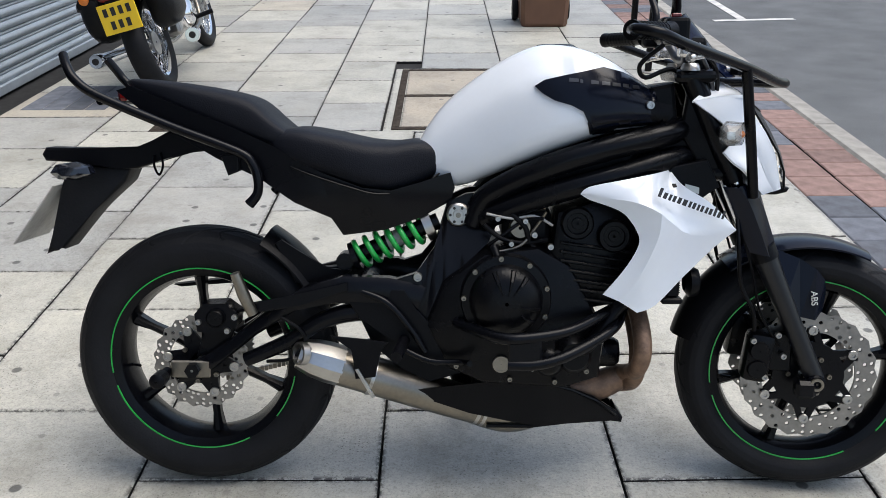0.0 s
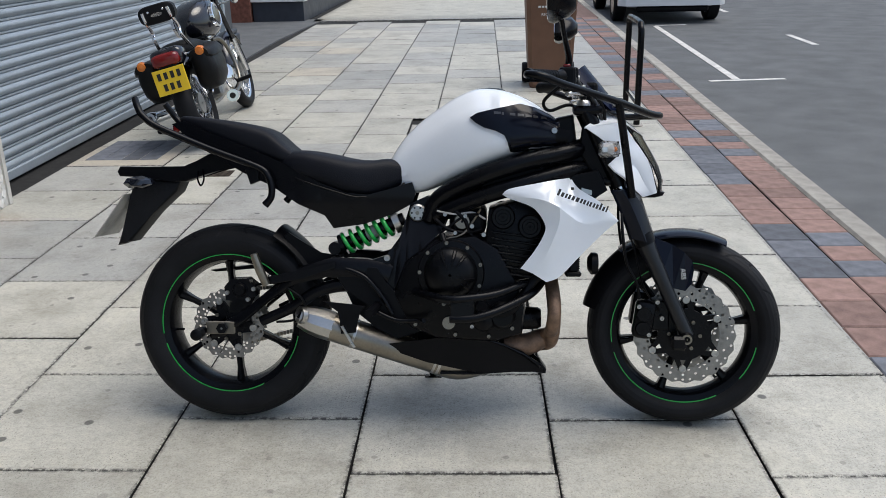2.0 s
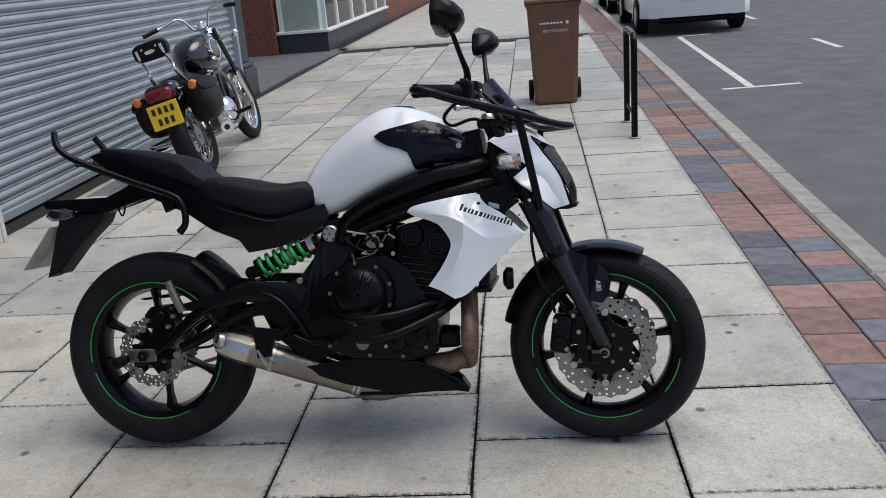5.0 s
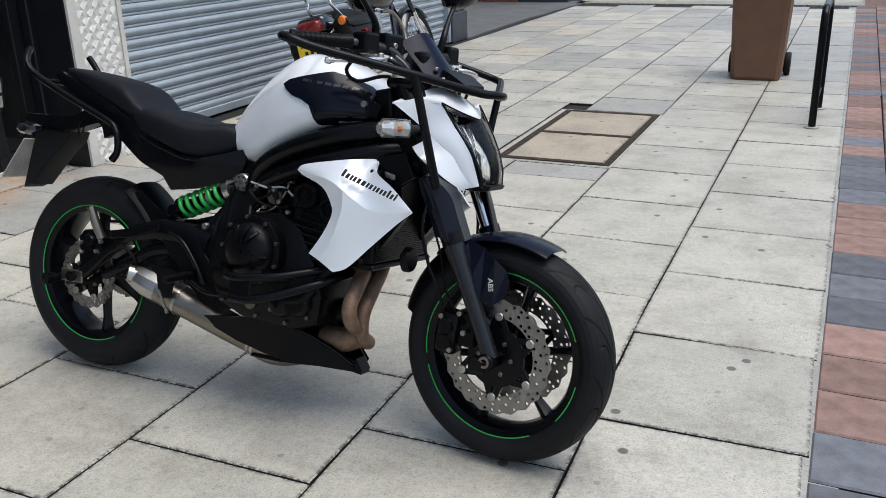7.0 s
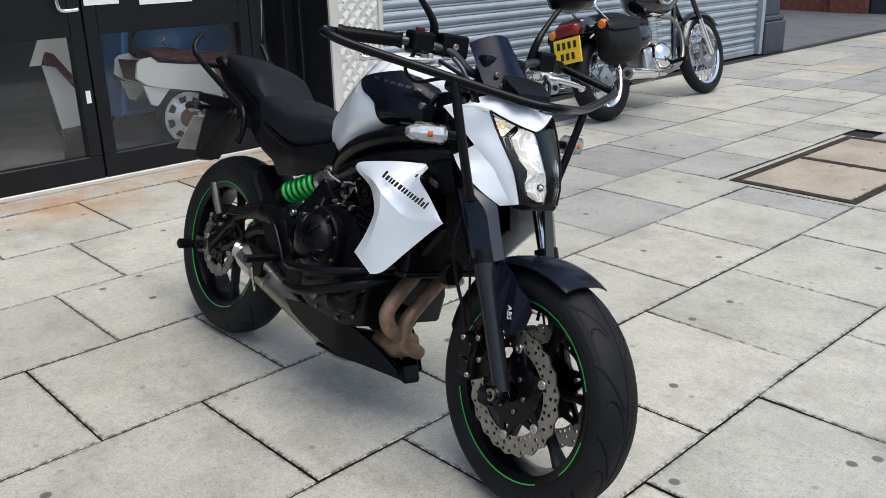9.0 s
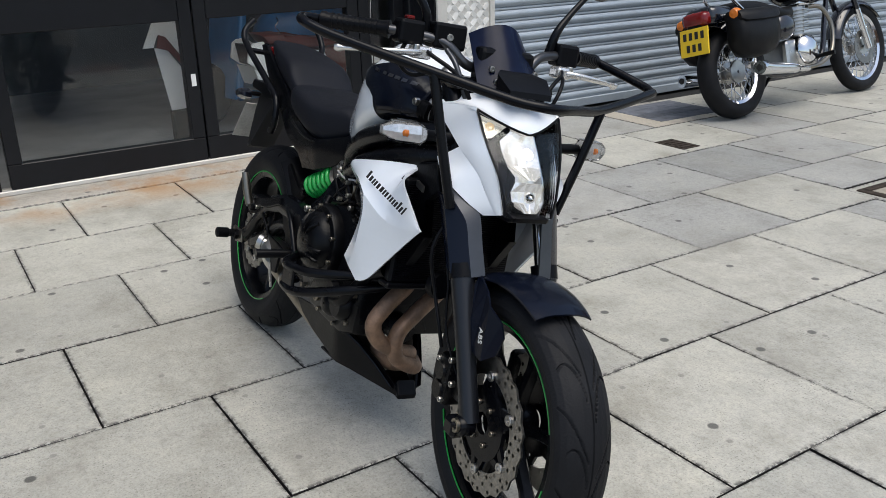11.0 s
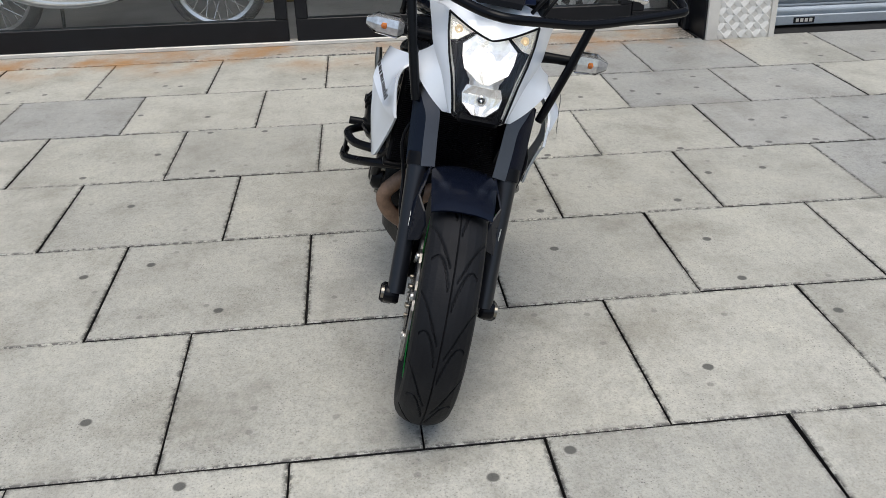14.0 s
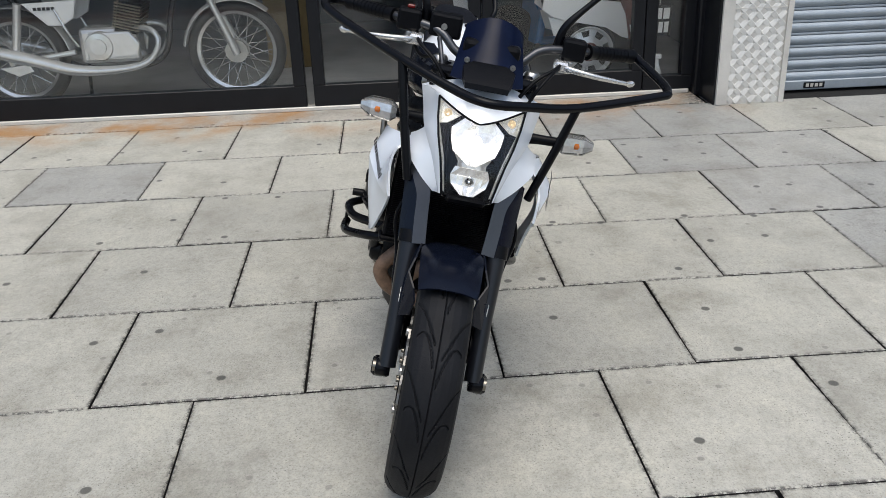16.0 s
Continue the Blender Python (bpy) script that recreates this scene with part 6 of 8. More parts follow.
part("headlamp_chin", plate([(0.56, 0.706), (0.605, 0.706), (0.628, 0.712), (0.634, 0.722), (0.56, 0.74)], CY - 0.046, CY + 0.046, 0.006), BLACK, bike)
sides("cowl_bracket", lambda s: box(0.42, 0.50, CY + s * 0.096 - 0.010, CY + s * 0.096 + 0.010, 0.80, 0.86, 0.006), BLACK, bike)
sides("indicator_stalk", lambda s: tube([(0.455, CY + s * 0.10, 0.85), (0.465, CY + s * 0.16, 0.855), (0.470, CY + s * 0.205, 0.857)], [0.016, 0.012, 0.012], 10, 3), BLACK, bike, smooth=60)


def indicator(s, k=1.0):
    return loft([[(0.470 - 0.25 * (y - 0.2) + 0.026 * k * w * c, CY + s * y, 0.857 + 0.0245 * k * w * d) for c, d in ((-1, -0.6), (-0.6, -1), (0.8, -0.9), (1, 0), (0.8, 0.9), (-0.6, 1), (-1, 0.6))] for y, w in ((0.198, 0.55), (0.212, 1.0), (0.262, 0.95), (0.288, 0.4))])


for s, o in zip((-1, 1), sides("front_indicator", lambda s: indicator(s), CLEAR, bike, "clear front indicator lens", 30)):
    o.visible_shadow = False
    part("indicator_reflector", indicator(s, 0.8), mat("indicator_chrome", (0.85, 0.84, 0.82), 0.22, 0.7, var=0.2, scale=90), o)
    part("indicator_bulb", lathe([(0.001, s * 0.252), (0.007, s * 0.249), (0.008, s * 0.24), (0.001, s * 0.235)], 12, "y", (0.476, CY, 0.857)), AMBER, o, "amber bulb")

# handlebar and controls
part("handlebar", tube([(0.238, -0.372, 1.058), (0.33, -0.235, 1.06), (0.365, -0.13, 1.05), (0.385, -0.075, 1.01), (0.39, 0.0, 1.0), (0.385, 0.075, 1.01), (0.365, 0.13, 1.05), (0.33, 0.235, 1.06), (0.238, 0.372, 1.058)], 0.011, 12), FORK_GREY, bike, "dark grey tubular handlebar", 60)


def grip(s):
    a, b = Vector((0.238, s * 0.37, 1.058)), Vector((0.325, s * 0.243, 1.06))
    bm = tube([a, a.lerp(b, 0.06), a.lerp(b, 0.1), a.lerp(b, 0.9), b], [0.019, 0.019, 0.0165, 0.0165, 0.02], 16, 1)
    return bm


def grip_rib(s, k):
    a, b = Vector((0.238, s * 0.37, 1.058)), Vector((0.325, s * 0.243, 1.06))
    return rod(a.lerp(b, 0.15 + 0.08 * k), a.lerp(b, 0.18 + 0.08 * k), 0.0178, 14)


for s, o in zip((-1, 1), sides("grip", grip, BLACK, bike, "ribbed black rubber grip", 40)):
    for k in range(9):
        part("rib", grip_rib(s, k), BLACK, o)
sides("switch_box", lambda s: box(0.318, 0.366, s * 0.205 - 0.03, s * 0.205 + 0.03, 1.035, 1.088, 0.008, seg=2), BLACK, bike)
part("kill_switch", box(0.33, 0.35, -0.215, -0.197, 1.088, 1.096, 0.002), RED_LENS, bike, "red kill switch")
sides("lever_perch", lambda s: box(0.350, 0.392, s * 0.185 - 0.022, s * 0.185 + 0.022, 1.008, 1.036, 0.008, seg=2), BARE_ALLOY, bike)
sides("lever", lambda s: tube([(0.375, s * 0.18, 1.02), (0.398, s * 0.215, 1.020), (0.398, s * 0.27, 1.016), (0.378, s * 0.325, 1.011), (0.360, s * 0.352, 1.008), (0.350, s * 0.362, 1.007), (0.344, s * 0.369, 1.007)], [0.0075, 0.007, 0.006, 0.005, 0.0045, 0.0085, 0.006], 12, flat=1.25), BARE_ALLOY, bike, "polished aluminium lever with a ball end", 60)
sides("lever_pivot", lambda s: bolt((0.385, s * 0.20, 1.032), 0.008, 0.006, "z", 1), STEEL, bike)
part("brake_reservoir", box(0.318, 0.372, -0.155, -0.075, 1.035, 1.092, 0.007, seg=2), BLACK, bike, "black brake fluid reservoir")
part("reservoir_screw", bolt((0.372, -0.118, 1.062), 0.008, 0.004, "x"), STEEL, bike)
part("brake_hose", tube([(0.38, -0.125, 1.035), (0.41, -0.115, 1.01), (0.435, -0.10, 0.96), (0.45, -0.08, 0.90)], 0.006, 8), FORK_GREY, bike, smooth=60)
for s in (-1, 1):
    part("mirror_stalk", tube([(0.338, s * 0.165, 1.06), (0.345, s * 0.172, 1.11), (0.335, s * 0.21, 1.16), (0.325, s * 0.26, 1.215)], [0.013, 0.010, 0.0075, 0.007], 10), SATIN, bike, "black mirror stalk", 60)
    out = ((-1, -0.45), (-0.75, -0.95), (0.1, -1), (0.85, -0.55), (1, 0.2), (0.75, 0.95), (0, 1.05), (-0.75, 0.5))
    head = loft([[(x, s * (0.305 + w * c), 1.252 + h * d) for c, d in out] for x, w, h in ((0.365, 0.03, 0.016), (0.345, 0.06, 0.036), (0.305, 0.078, 0.05), (0.29, 0.074, 0.046))])
    mh = part("mirror", head, SATIN, bike, "black mirror housing", 40)
    part("mirror_glass", loft([[(x, s * (0.305 + 0.068 * c), 1.252 + 0.042 * d) for c, d in out] for x in (0.2895, 0.288)]), CHROME, mh)
sides("cable", lambda s: tube([(0.345, s * 0.185, 1.04), (0.40, s * 0.17, 1.02), (0.44, s * 0.12, 0.985), (0.45, s * 0.08, 0.92), (0.42, s * 0.07, 0.84)], 0.005, 8), BLACK, bike, smooth=60)
part("clutch_cable", tube([(0.38, 0.18, 1.02), (0.44, 0.15, 1.0), (0.46, 0.12, 0.95), (0.42, 0.09, 0.85)], 0.0045, 8), BLACK, bike, smooth=60)
part("throttle_cable", tube([(0.32, -0.20, 1.035), (0.275, -0.19, 0.995), (0.29, -0.16, 0.968), (0.35, -0.11, 0.985), (0.40, -0.06, 0.95)], 0.005, 8), BLACK, bike, smooth=60)

# screen, clocks
scr = bmesh.new()
rows = []
for t in (0, 0.25, 0.5, 0.75, 1):
    row = []
    for k in range(9):
        u = -1 + k / 4
        w = 0.088 - 0.018 * t
        row.append((0.505 - 0.115 * t - 0.035 * u * u, CY + u * w, 0.968 + 0.14 * t - 0.03 * u * u * t))
    rows.append(row)
screen = part("fly_screen", thicken(loft(rows, closed=False, bm=scr), 0.003), SMOKE, bike, "dark smoked fly screen", 60)
for y, z in ((-0.05, 0.985), (0.05, 0.985), (-0.055, 1.01), (0.055, 1.01)):
    part("screen_screw", bolt((0.492 - 0.8 * (z - 0.97), y + CY, z), 0.007, 0.004, "x"), STEEL, screen)
part("instrument", box(0.385, 0.43, CY - 0.07, CY + 0.07, 0.975, 1.055, 0.012, seg=2), BLACK, bike, "black instrument cluster")
shelf = loft([[(0.545, CY - 0.052, 0.975), (0.545, CY + 0.052, 0.975), (0.548, CY + 0.05, 0.962), (0.548, CY - 0.05, 0.962)], [(0.50, CY - 0.062, 1.004), (0.50, CY + 0.062, 1.004), (0.50, CY + 0.06, 0.972), (0.50, CY - 0.06, 0.972)],
              [(0.468, CY - 0.040, 1.012), (0.468, CY + 0.040, 1.012), (0.468, CY + 0.038, 0.975), (0.468, CY - 0.038, 0.975)]])
part("cowl_shelf", shelf, BLACK, bike, "dusty black plastic screen mount", 20)

# training guard bars round the handlebar
part("hand_guard_bar", tube([(0.238, -0.375, 1.058), (0.246, -0.41, 1.058), (0.285, -0.425, 1.05), (0.34, -0.375, 1.03), (0.487, -0.199, 0.988), (0.58, -0.06, 0.958), (0.614, -0.005, 0.953), (0.612, 0.04, 0.952), (0.58, 0.10, 0.952), (0.505, 0.225, 0.955), (0.41, 0.425, 1.0),
                             (0.385, 0.45, 1.008), (0.345, 0.442, 1.022), (0.238, 0.38, 1.058)], 0.011, 12), SATIN, bike, "black tubular hand guard bar", 60)
part("guard_post", tube([(0.487, -0.199, 0.986), (0.51, -0.17, 0.85), (0.532, -0.138, 0.715)], 0.0115, 10), SATIN, bike, "black guard bar post", 60)
part("guard_post", tube([(0.505, 0.226, 0.957), (0.498, 0.196, 0.835), (0.49, 0.160, 0.706)], 0.0105, 10), SATIN, bike, "black guard bar post", 60)

# the front end stands turned a little to the right
STEER_AXIS, STEER_AT = Vector((-0.4, 0, 1)).normalized(), Vector((0.49, 0, 0.76))
STEER = Matrix.Translation(STEER_AT) @ Matrix.Rotation(radians(-5.5), 4, STEER_AXIS) @ Matrix.Translation(-STEER_AT)
TURNS = {"front_wheel", "front_mudguard", "mudguard_rear", "mudguard_side", "fork_slider", "fork_foot", "axle_end", "fork_lug", "dust_seal", "stanchion", "upper_tube", "cockpit_bracket", "fork_cover", "lower_yoke", "upper_yoke", "fork_cap", "front_caliper",
         "caliper_bolt", "brake_line", "sensor_wire", "headlamp_cowl", "headlamp_brow", "cowl_side", "headlamp", "headlamp_chin", "cowl_bracket", "indicator_stalk", "front_indicator", "handlebar", "grip", "switch_box",
         "kill_switch", "lever_perch", "lever", "lever_pivot", "brake_hose", "brake_reservoir", "reservoir_screw", "mirror_stalk", "mirror", "cable", "clutch_cable", "throttle_cable", "fly_screen", "instrument", "cowl_shelf", "hand_guard_bar", "guard_post"}
for o in bike.children:
    if o.name.split(".")[0] in TURNS:
        o.matrix_basis = STEER @ o.matrix_basis


# ---- wheels with wire spokes, used by the older motorcycles ----
def wire_wheel(name, parent, cx, R, tyre_w, rim_r, hub_r, rim_mat, tyre_mat, label):
    hub = lathe([(0.01, -0.05), (hub_r, -0.05), (hub_r, -0.035), (hub_r * 0.5, -0.03), (hub_r * 0.5, 0.03), (hub_r, 0.035), (hub_r, 0.05), (0.01, 0.05)], 28)
    w = part(name, hub, STEEL, parent, label, 40)
    w.location = (cx, 0, R)
    h = R - rim_r
    tp = [(rim_r, -tyre_w * 0.7), (rim_r + h * 0.35, -tyre_w), (rim_r + h * 0.65, -tyre_w * 0.92), (rim_r + h * 0.9, -tyre_w * 0.6), (R, 0)]
    tp += [(r, -y) for r, y in tp[-2::-1]]
    part("tyre", lathe(tp, 64), tyre_mat, w, smooth=50)
    part("rim", lathe([(rim_r + 0.004, -tyre_w * 0.72), (rim_r + 0.004, -tyre_w * 0.6), (rim_r - 0.012, -tyre_w * 0.45), (rim_r - 0.018, 0), (rim_r - 0.012, tyre_w * 0.45), (rim_r + 0.004, tyre_w * 0.6), (rim_r + 0.004, tyre_w * 0.72), (rim_r - 0.02, tyre_w * 0.5), (rim_r - 0.026, 0), (rim_r - 0.02, -tyre_w * 0.5)], 64), rim_mat, w, smooth=40)
    for k in range(32):
        a = 2 * math.pi * k / 32
        b = a + (0.5 if k % 2 else -0.5)
        y = 0.035 if (k // 2) % 2 else -0.035
        part("spoke", rod((hub_r * math.cos(b), y, hub_r * math.sin(b)), ((rim_r - 0.015) * math.cos(a), 0, (rim_r - 0.015) * math.sin(a)), 0.0026, 5), rim_mat, w)
    return w


def ellipsoid(c, r, n=20, m=12, p=1.0):
    rings = []
    for i in range(1, m):
        t = math.pi * i / m
        rings.append([(c[0] - r[0] * math.cos(t), c[1] + r[1] * math.sin(t) * math.copysign(abs(math.cos(a)) ** p, math.cos(a)), c[2] + r[2] * math.sin(t) * math.copysign(abs(math.sin(a)) ** p, math.sin(a))) for a in (2 * math.pi * k / n for k in range(n))])
    return loft(rings)


# ---- cruiser parked by the shutter ----
cm = Matrix.Translation((-1.90, 5.64, 0)) @ pose(0, 0, 0, 0, 0, 93.4) @ pose(0, 0, 0, -14.5)
cr = thing("motorcycle", "black and chrome cruiser motorcycle parked beside the shutter", "motorcycle", cm)
LEATHER = mat("black_leather", (0.005, 0.005, 0.0055), 0.45, spec=0.2, var=0.3, scale=14, fine=120, bump=0.3)
wire_wheel("rear_wheel", cr, -0.015, 0.312, 0.072, 0.215, 0.075, CHROME, RUBBER, "spoked rear wheel with a chromed rim")
wire_wheel("front_wheel", cr, 1.50, 0.335, 0.05, 0.255, 0.06, CHROME, RUBBER, "spoked front wheel with a chromed rim")
part("rear_fender", over_wheel(-0.02, 0.32, lambda t: 0.35 + 0.03 * math.sin(3 * t), radians(25), radians(118), lambda t: 0.10, drop=0.06), BLACK_GLOSS, cr, "gloss black rear fender", 40)
part("front_fender", over_wheel(1.50, 0.335, lambda t: 0.355, radians(35), radians(165), lambda t: 0.065, drop=0.04), BLACK_GLOSS, cr, "gloss black front fender", 40)
part("tail_lamp", loft([[(x, w * math.copysign(abs(math.cos(a)) ** 0.45, math.cos(a)), 0.688 + h * math.copysign(abs(math.sin(a)) ** 0.6, math.sin(a))) for a in (2 * math.pi * k / 28 for k in range(28))]
                        for x, w, h in ((-0.24, 0.095, 0.047), (-0.31, 0.100, 0.048), (-0.335, 0.094, 0.043), (-0.347, 0.07, 0.026))]), RED_LENS, cr, "wide dark red tail lamp", 50)
part("lamp_base", loft([[(x, w * math.copysign(abs(math.cos(a)) ** 0.5, math.cos(a)), 0.70 + h * math.copysign(abs(math.sin(a)) ** 0.6, math.sin(a))) for a in (2 * math.pi * k / 24 for k in range(24))]
                        for x, w, h in ((-0.05, 0.09, 0.05), (-0.18, 0.112, 0.062), (-0.27, 0.115, 0.062), (-0.285, 0.10, 0.05))]), BLACK_GLOSS, cr, "gloss black tail lamp base", 50)
pl = part("number_plate", box(-0.006, 0.006, -0.115, 0.115, -0.088, 0.088, 0.002), YELLOW, cr, "yellow rear number plate with dark bars")
pl.matrix_local = pose(-0.352, 0, 0.548, 0, 6, 0)
for j, n in enumerate((4, 3)):
    for i in range(n):
        w = 0.19 / 4
        y1 = (n * w / 2) - i * w
        part("plate_bar", box(-0.0085, -0.0062, y1 - w * 0.74, y1 - w * 0.2, 0.016 - 0.078 * j, 0.064 - 0.078 * j), LETTER, pl)
part("plate_bracket", box(-0.342, -0.27, -0.06, 0.06, 0.47, 0.66, 0.01), BLACK, cr)
for s in (-1, 1):
    part("indicator_arm", rod((-0.16, s * 0.05, 0.685), (-0.17, s * 0.20, 0.680), 0.010), CHROME, cr)
    part("rear_indicator", lathe([(0.001, -0.035), (0.028, -0.03), (0.036, -0.01), (0.036, 0.01), (0.02, 0.03), (0.001, 0.035)], 18, "x", (-0.185, s * 0.218, 0.680)), AMBER, cr, "round amber indicator", 50)
    bag = loft([[(x, s * (0.205 + 0.085 * k * c), 0.545 + 0.150 * k * d + dz) for c, d in ((-1, -0.7), (-0.7, -0.93), (-0.2, -1), (0.5, -0.9), (0.9, -0.55), (1, 0.0), (0.9, 0.5), (0.6, 0.85), (0.0, 1), (-0.6, 0.95), (-1, 0.7))] for x, dz, k in ((-0.21, 0.03, 0.6), (-0.19, 0.02, 0.85), (-0.14, 0.0, 1.0), (0.0, -0.008, 1.04), (0.12, 0.0, 1.0), (0.18, 0.01, 0.85), (0.20, 0.02, 0.6))])
    b = part("saddlebag", bag, LEATHER, cr, "black leather saddlebag", 50)
    part("lid", loft([[(x, s * (0.207 + 0.088 * k * c), 0.655 + 0.05 * k * d + dz) for c, d in ((-1, -0.6), (-0.5, -1), (0.5, -1), (1, -0.6), (0.97, 0.0), (0.7, 0.7), (0.0, 1), (-0.7, 0.8), (-1, 0.3))] for x, dz, k in ((-0.205, 0.01, 0.75), (-0.17, 0.0, 1.0), (0.0, -0.004, 1.04), (0.15, 0.0, 1.0), (0.195, 0.01, 0.75))]), LEATHER, b, "black rounded bag lid", 45)
    part("backrest_bar", tube([(0.12, s * 0.10, 0.66), (0.02, s * 0.11, 0.72), (-0.075, s * 0.10, 0.82), (-0.06, s * 0.098, 0.87), (-0.125, s * 0.095, 0.96), (-0.145, s * 0.092, 1.025)], 0.013, 10), CHROME, cr, "chromed sissy bar", 60)
    part("silencer", tube([(0.62, s * 0.15, 0.25), (0.42, s * 0.20, 0.262), (0.36, s * 0.22, 0.268), (0.02, s * 0.29, 0.295), (-0.12, s * 0.315, 0.31), (-0.15, s * 0.32, 0.313)], [0.02, 0.022, 0.033, 0.039, 0.047, 0.044], 20, 4), CHROME, cr, "chromed silencer", 60)
    # The silencer end is closed; this black disc is the mouth's shade.
    part("silencer_mouth", lathe([(0.0005, -0.004), (0.021, -0.004), (0.021, 0.002), (0.0005, 0.002)], 20, "x", (-0.152, s * 0.3205, 0.3133)), LETTER, cr)
    part("shock", rod((0.02, s * 0.13, 0.36), (0.12, s * 0.13, 0.66), 0.024, 14), CHROME, cr, smooth=60)
    part("fork_leg", tube([(1.52, s * 0.085, 0.32), (1.46, s * 0.085, 0.48), (1.41, s * 0.085, 0.62)], [0.026, 0.025, 0.024], 14, 1), CHROME, cr, "chromed fork leg", 60)
    part("upper_fork", tube([(1.41, s * 0.085, 0.62), (1.33, s * 0.085, 0.82), (1.25, s * 0.085, 1.02)], 0.021, 14, 1), BLACK_GLOSS, cr, smooth=60)
    oval = [[(0.80 + r * 1.25 * math.cos(a), s * y, 0.86 + r * math.sin(a)) for a in (2 * math.pi * k / 32 for k in range(32))] for r, y in ((0.100, 0.150), (0.098, 0.172), (0.088, 0.178), (0.080, 0.172))]
    part("tank_rim", loft(oval), CHROME, cr, "chromed oval tank rim", 40)
    part("tank_panel", loft([[(0.80 + r * 1.25 * math.cos(a), s * y, 0.86 + r * math.sin(a)) for a in (2 * math.pi * k / 32 for k in range(32))] for r, y in ((0.082, 0.150), (0.080, 0.174), (0.05, 0.178))]), BLACK_GLOSS, cr, "gloss black oval tank panel", 50)
    part("side_cover", ellipsoid((0.42, s * 0.13, 0.56), (0.12, 0.05, 0.09)), BLACK_GLOSS, cr, smooth=60)
    part("engine_case", lathe([(0.001, s * 0.18), (0.06, s * 0.178), (0.10, s * 0.15), (0.115, s * 0.11), (0.115, 0)], 28, "y", (0.66, 0, 0.38), closed=False), CHROME, cr, "polished engine case", 40)
    part("indicator_arm", rod((1.28, s * 0.08, 0.92), (1.25, s * 0.22, 0.93), 0.008), CHROME, cr)
    part("front_indicator", ellipsoid((1.25, s * 0.25, 0.93), (0.035, 0.035, 0.035)), CHROME, cr, smooth=60)
    part("foot_peg", rod((0.72, s * 0.15, 0.32), (0.74, s * 0.29, 0.33), 0.016), BLACK, cr)
part("backrest_pad", loft([[(-0.10 + dx, 0.132 * k * math.copysign(abs(math.cos(a)) ** 0.5, math.cos(a)), 0.995 + 0.066 * k * math.copysign(abs(math.sin(a)) ** 0.7, math.sin(a))) for a in (2 * math.pi * q / 28 for q in range(28))] for dx, k in ((-0.032, 0.9), (-0.024, 1.0), (0.03, 1.0), (0.045, 0.85))]), LEATHER, cr, "black padded backrest", 40)
part("backrest_badge", loft([[(x, 0.042 * math.cos(a), 0.99 + 0.014 * math.sin(a)) for a in (2 * math.pi * k / 16 for k in range(16))] for x in (-0.132, -0.136)]), CHROME, cr)
for y in (-0.055, 0.055):
    part("pad_stud", ellipsoid((-0.134, y, 1.018), (0.006, 0.009, 0.009)), CHROME, cr, smooth=60)
part("seat", seat_loft([(-0.05, 0.74, 0.70, 0.66, 0.09), (0.0, 0.77, 0.71, 0.655, 0.115), (0.20, 0.765, 0.70, 0.64, 0.125), (0.30, 0.73, 0.68, 0.62, 0.15), (0.45, 0.69, 0.65, 0.60, 0.16), (0.58, 0.70, 0.66, 0.61, 0.11), (0.64, 0.70, 0.68, 0.64, 0.06)], 30), LEATHER, cr, "black stepped seat", 60)
part("fuel_tank", ellipsoid((0.84, 0, 0.855), (0.32, 0.172, 0.165), 28, 18, 0.75), BLACK_GLOSS, cr, "gloss black teardrop tank", 60)
for y in (0.0,):
    cyl2 = part("cylinder", rod((0.72, y, 0.44), (0.76, y, 0.70), 0.065, 20), STEEL, cr, "polished cylinder with fins", 60)
    for k in range(9):
        part("fin", lathe([(0.06, -0.003), (0.10, -0.003), (0.10, 0.003), (0.06, 0.003)], 24, "z", (0.727 + 0.004 * k, y, 0.475 + 0.024 * k)), STEEL, cyl2)
    part("cylinder_head", box(0.69, 0.84, -0.09, 0.09, 0.69, 0.77, 0.02, seg=2), CHROME, cr)
part("crankcase", box(0.45, 0.82, -0.11, 0.11, 0.26, 0.47, 0.03, seg=2), STEEL, cr, "grey alloy crankcase")
part("exhaust_pipe", tube([(0.82, -0.06, 0.68), (0.93, -0.10, 0.66), (0.99, -0.13, 0.52), (0.92, -0.15, 0.34), (0.75, -0.155, 0.265), (0.60, -0.15, 0.26)], 0.016, 12), TITAN, cr, "dull steel exhaust pipe", 60)
part("frame_tube", tube([(1.22, 0, 0.88), (1.12, 0, 0.60), (1.02, 0, 0.32), (0.80, 0, 0.24), (0.40, 0, 0.25), (0.20, 0, 0.40), (0.20, 0, 0.62)], 0.02, 10), BLACK_GLOSS, cr, smooth=60)
part("headlamp", ellipsoid((1.36, 0, 0.97), (0.10, 0.09, 0.09)), CHROME, cr, "chromed round headlamp", 60)
part("handlebar", tube([(0.98, -0.40, 1.14), (1.08, -0.30, 1.16), (1.17, -0.14, 1.18), (1.22, -0.06, 1.06), (1.22, 0.06, 1.06), (1.17, 0.14, 1.18), (1.08, 0.30, 1.16), (0.98, 0.40, 1.14)], 0.012, 10), CHROME, cr, "wide chromed handlebar", 60)
for s in (-1, 1):
    part("grip", rod((0.965, s * 0.415, 1.14), (1.06, s * 0.315, 1.158), 0.018, 12), BLACK, cr)
part("clocks", lathe([(0.001, 0.03), (0.04, 0.03), (0.05, 0.02), (0.05, -0.03)], 20, "z", (1.24, 0, 1.08), closed=False), CHROME, cr, smooth=40)
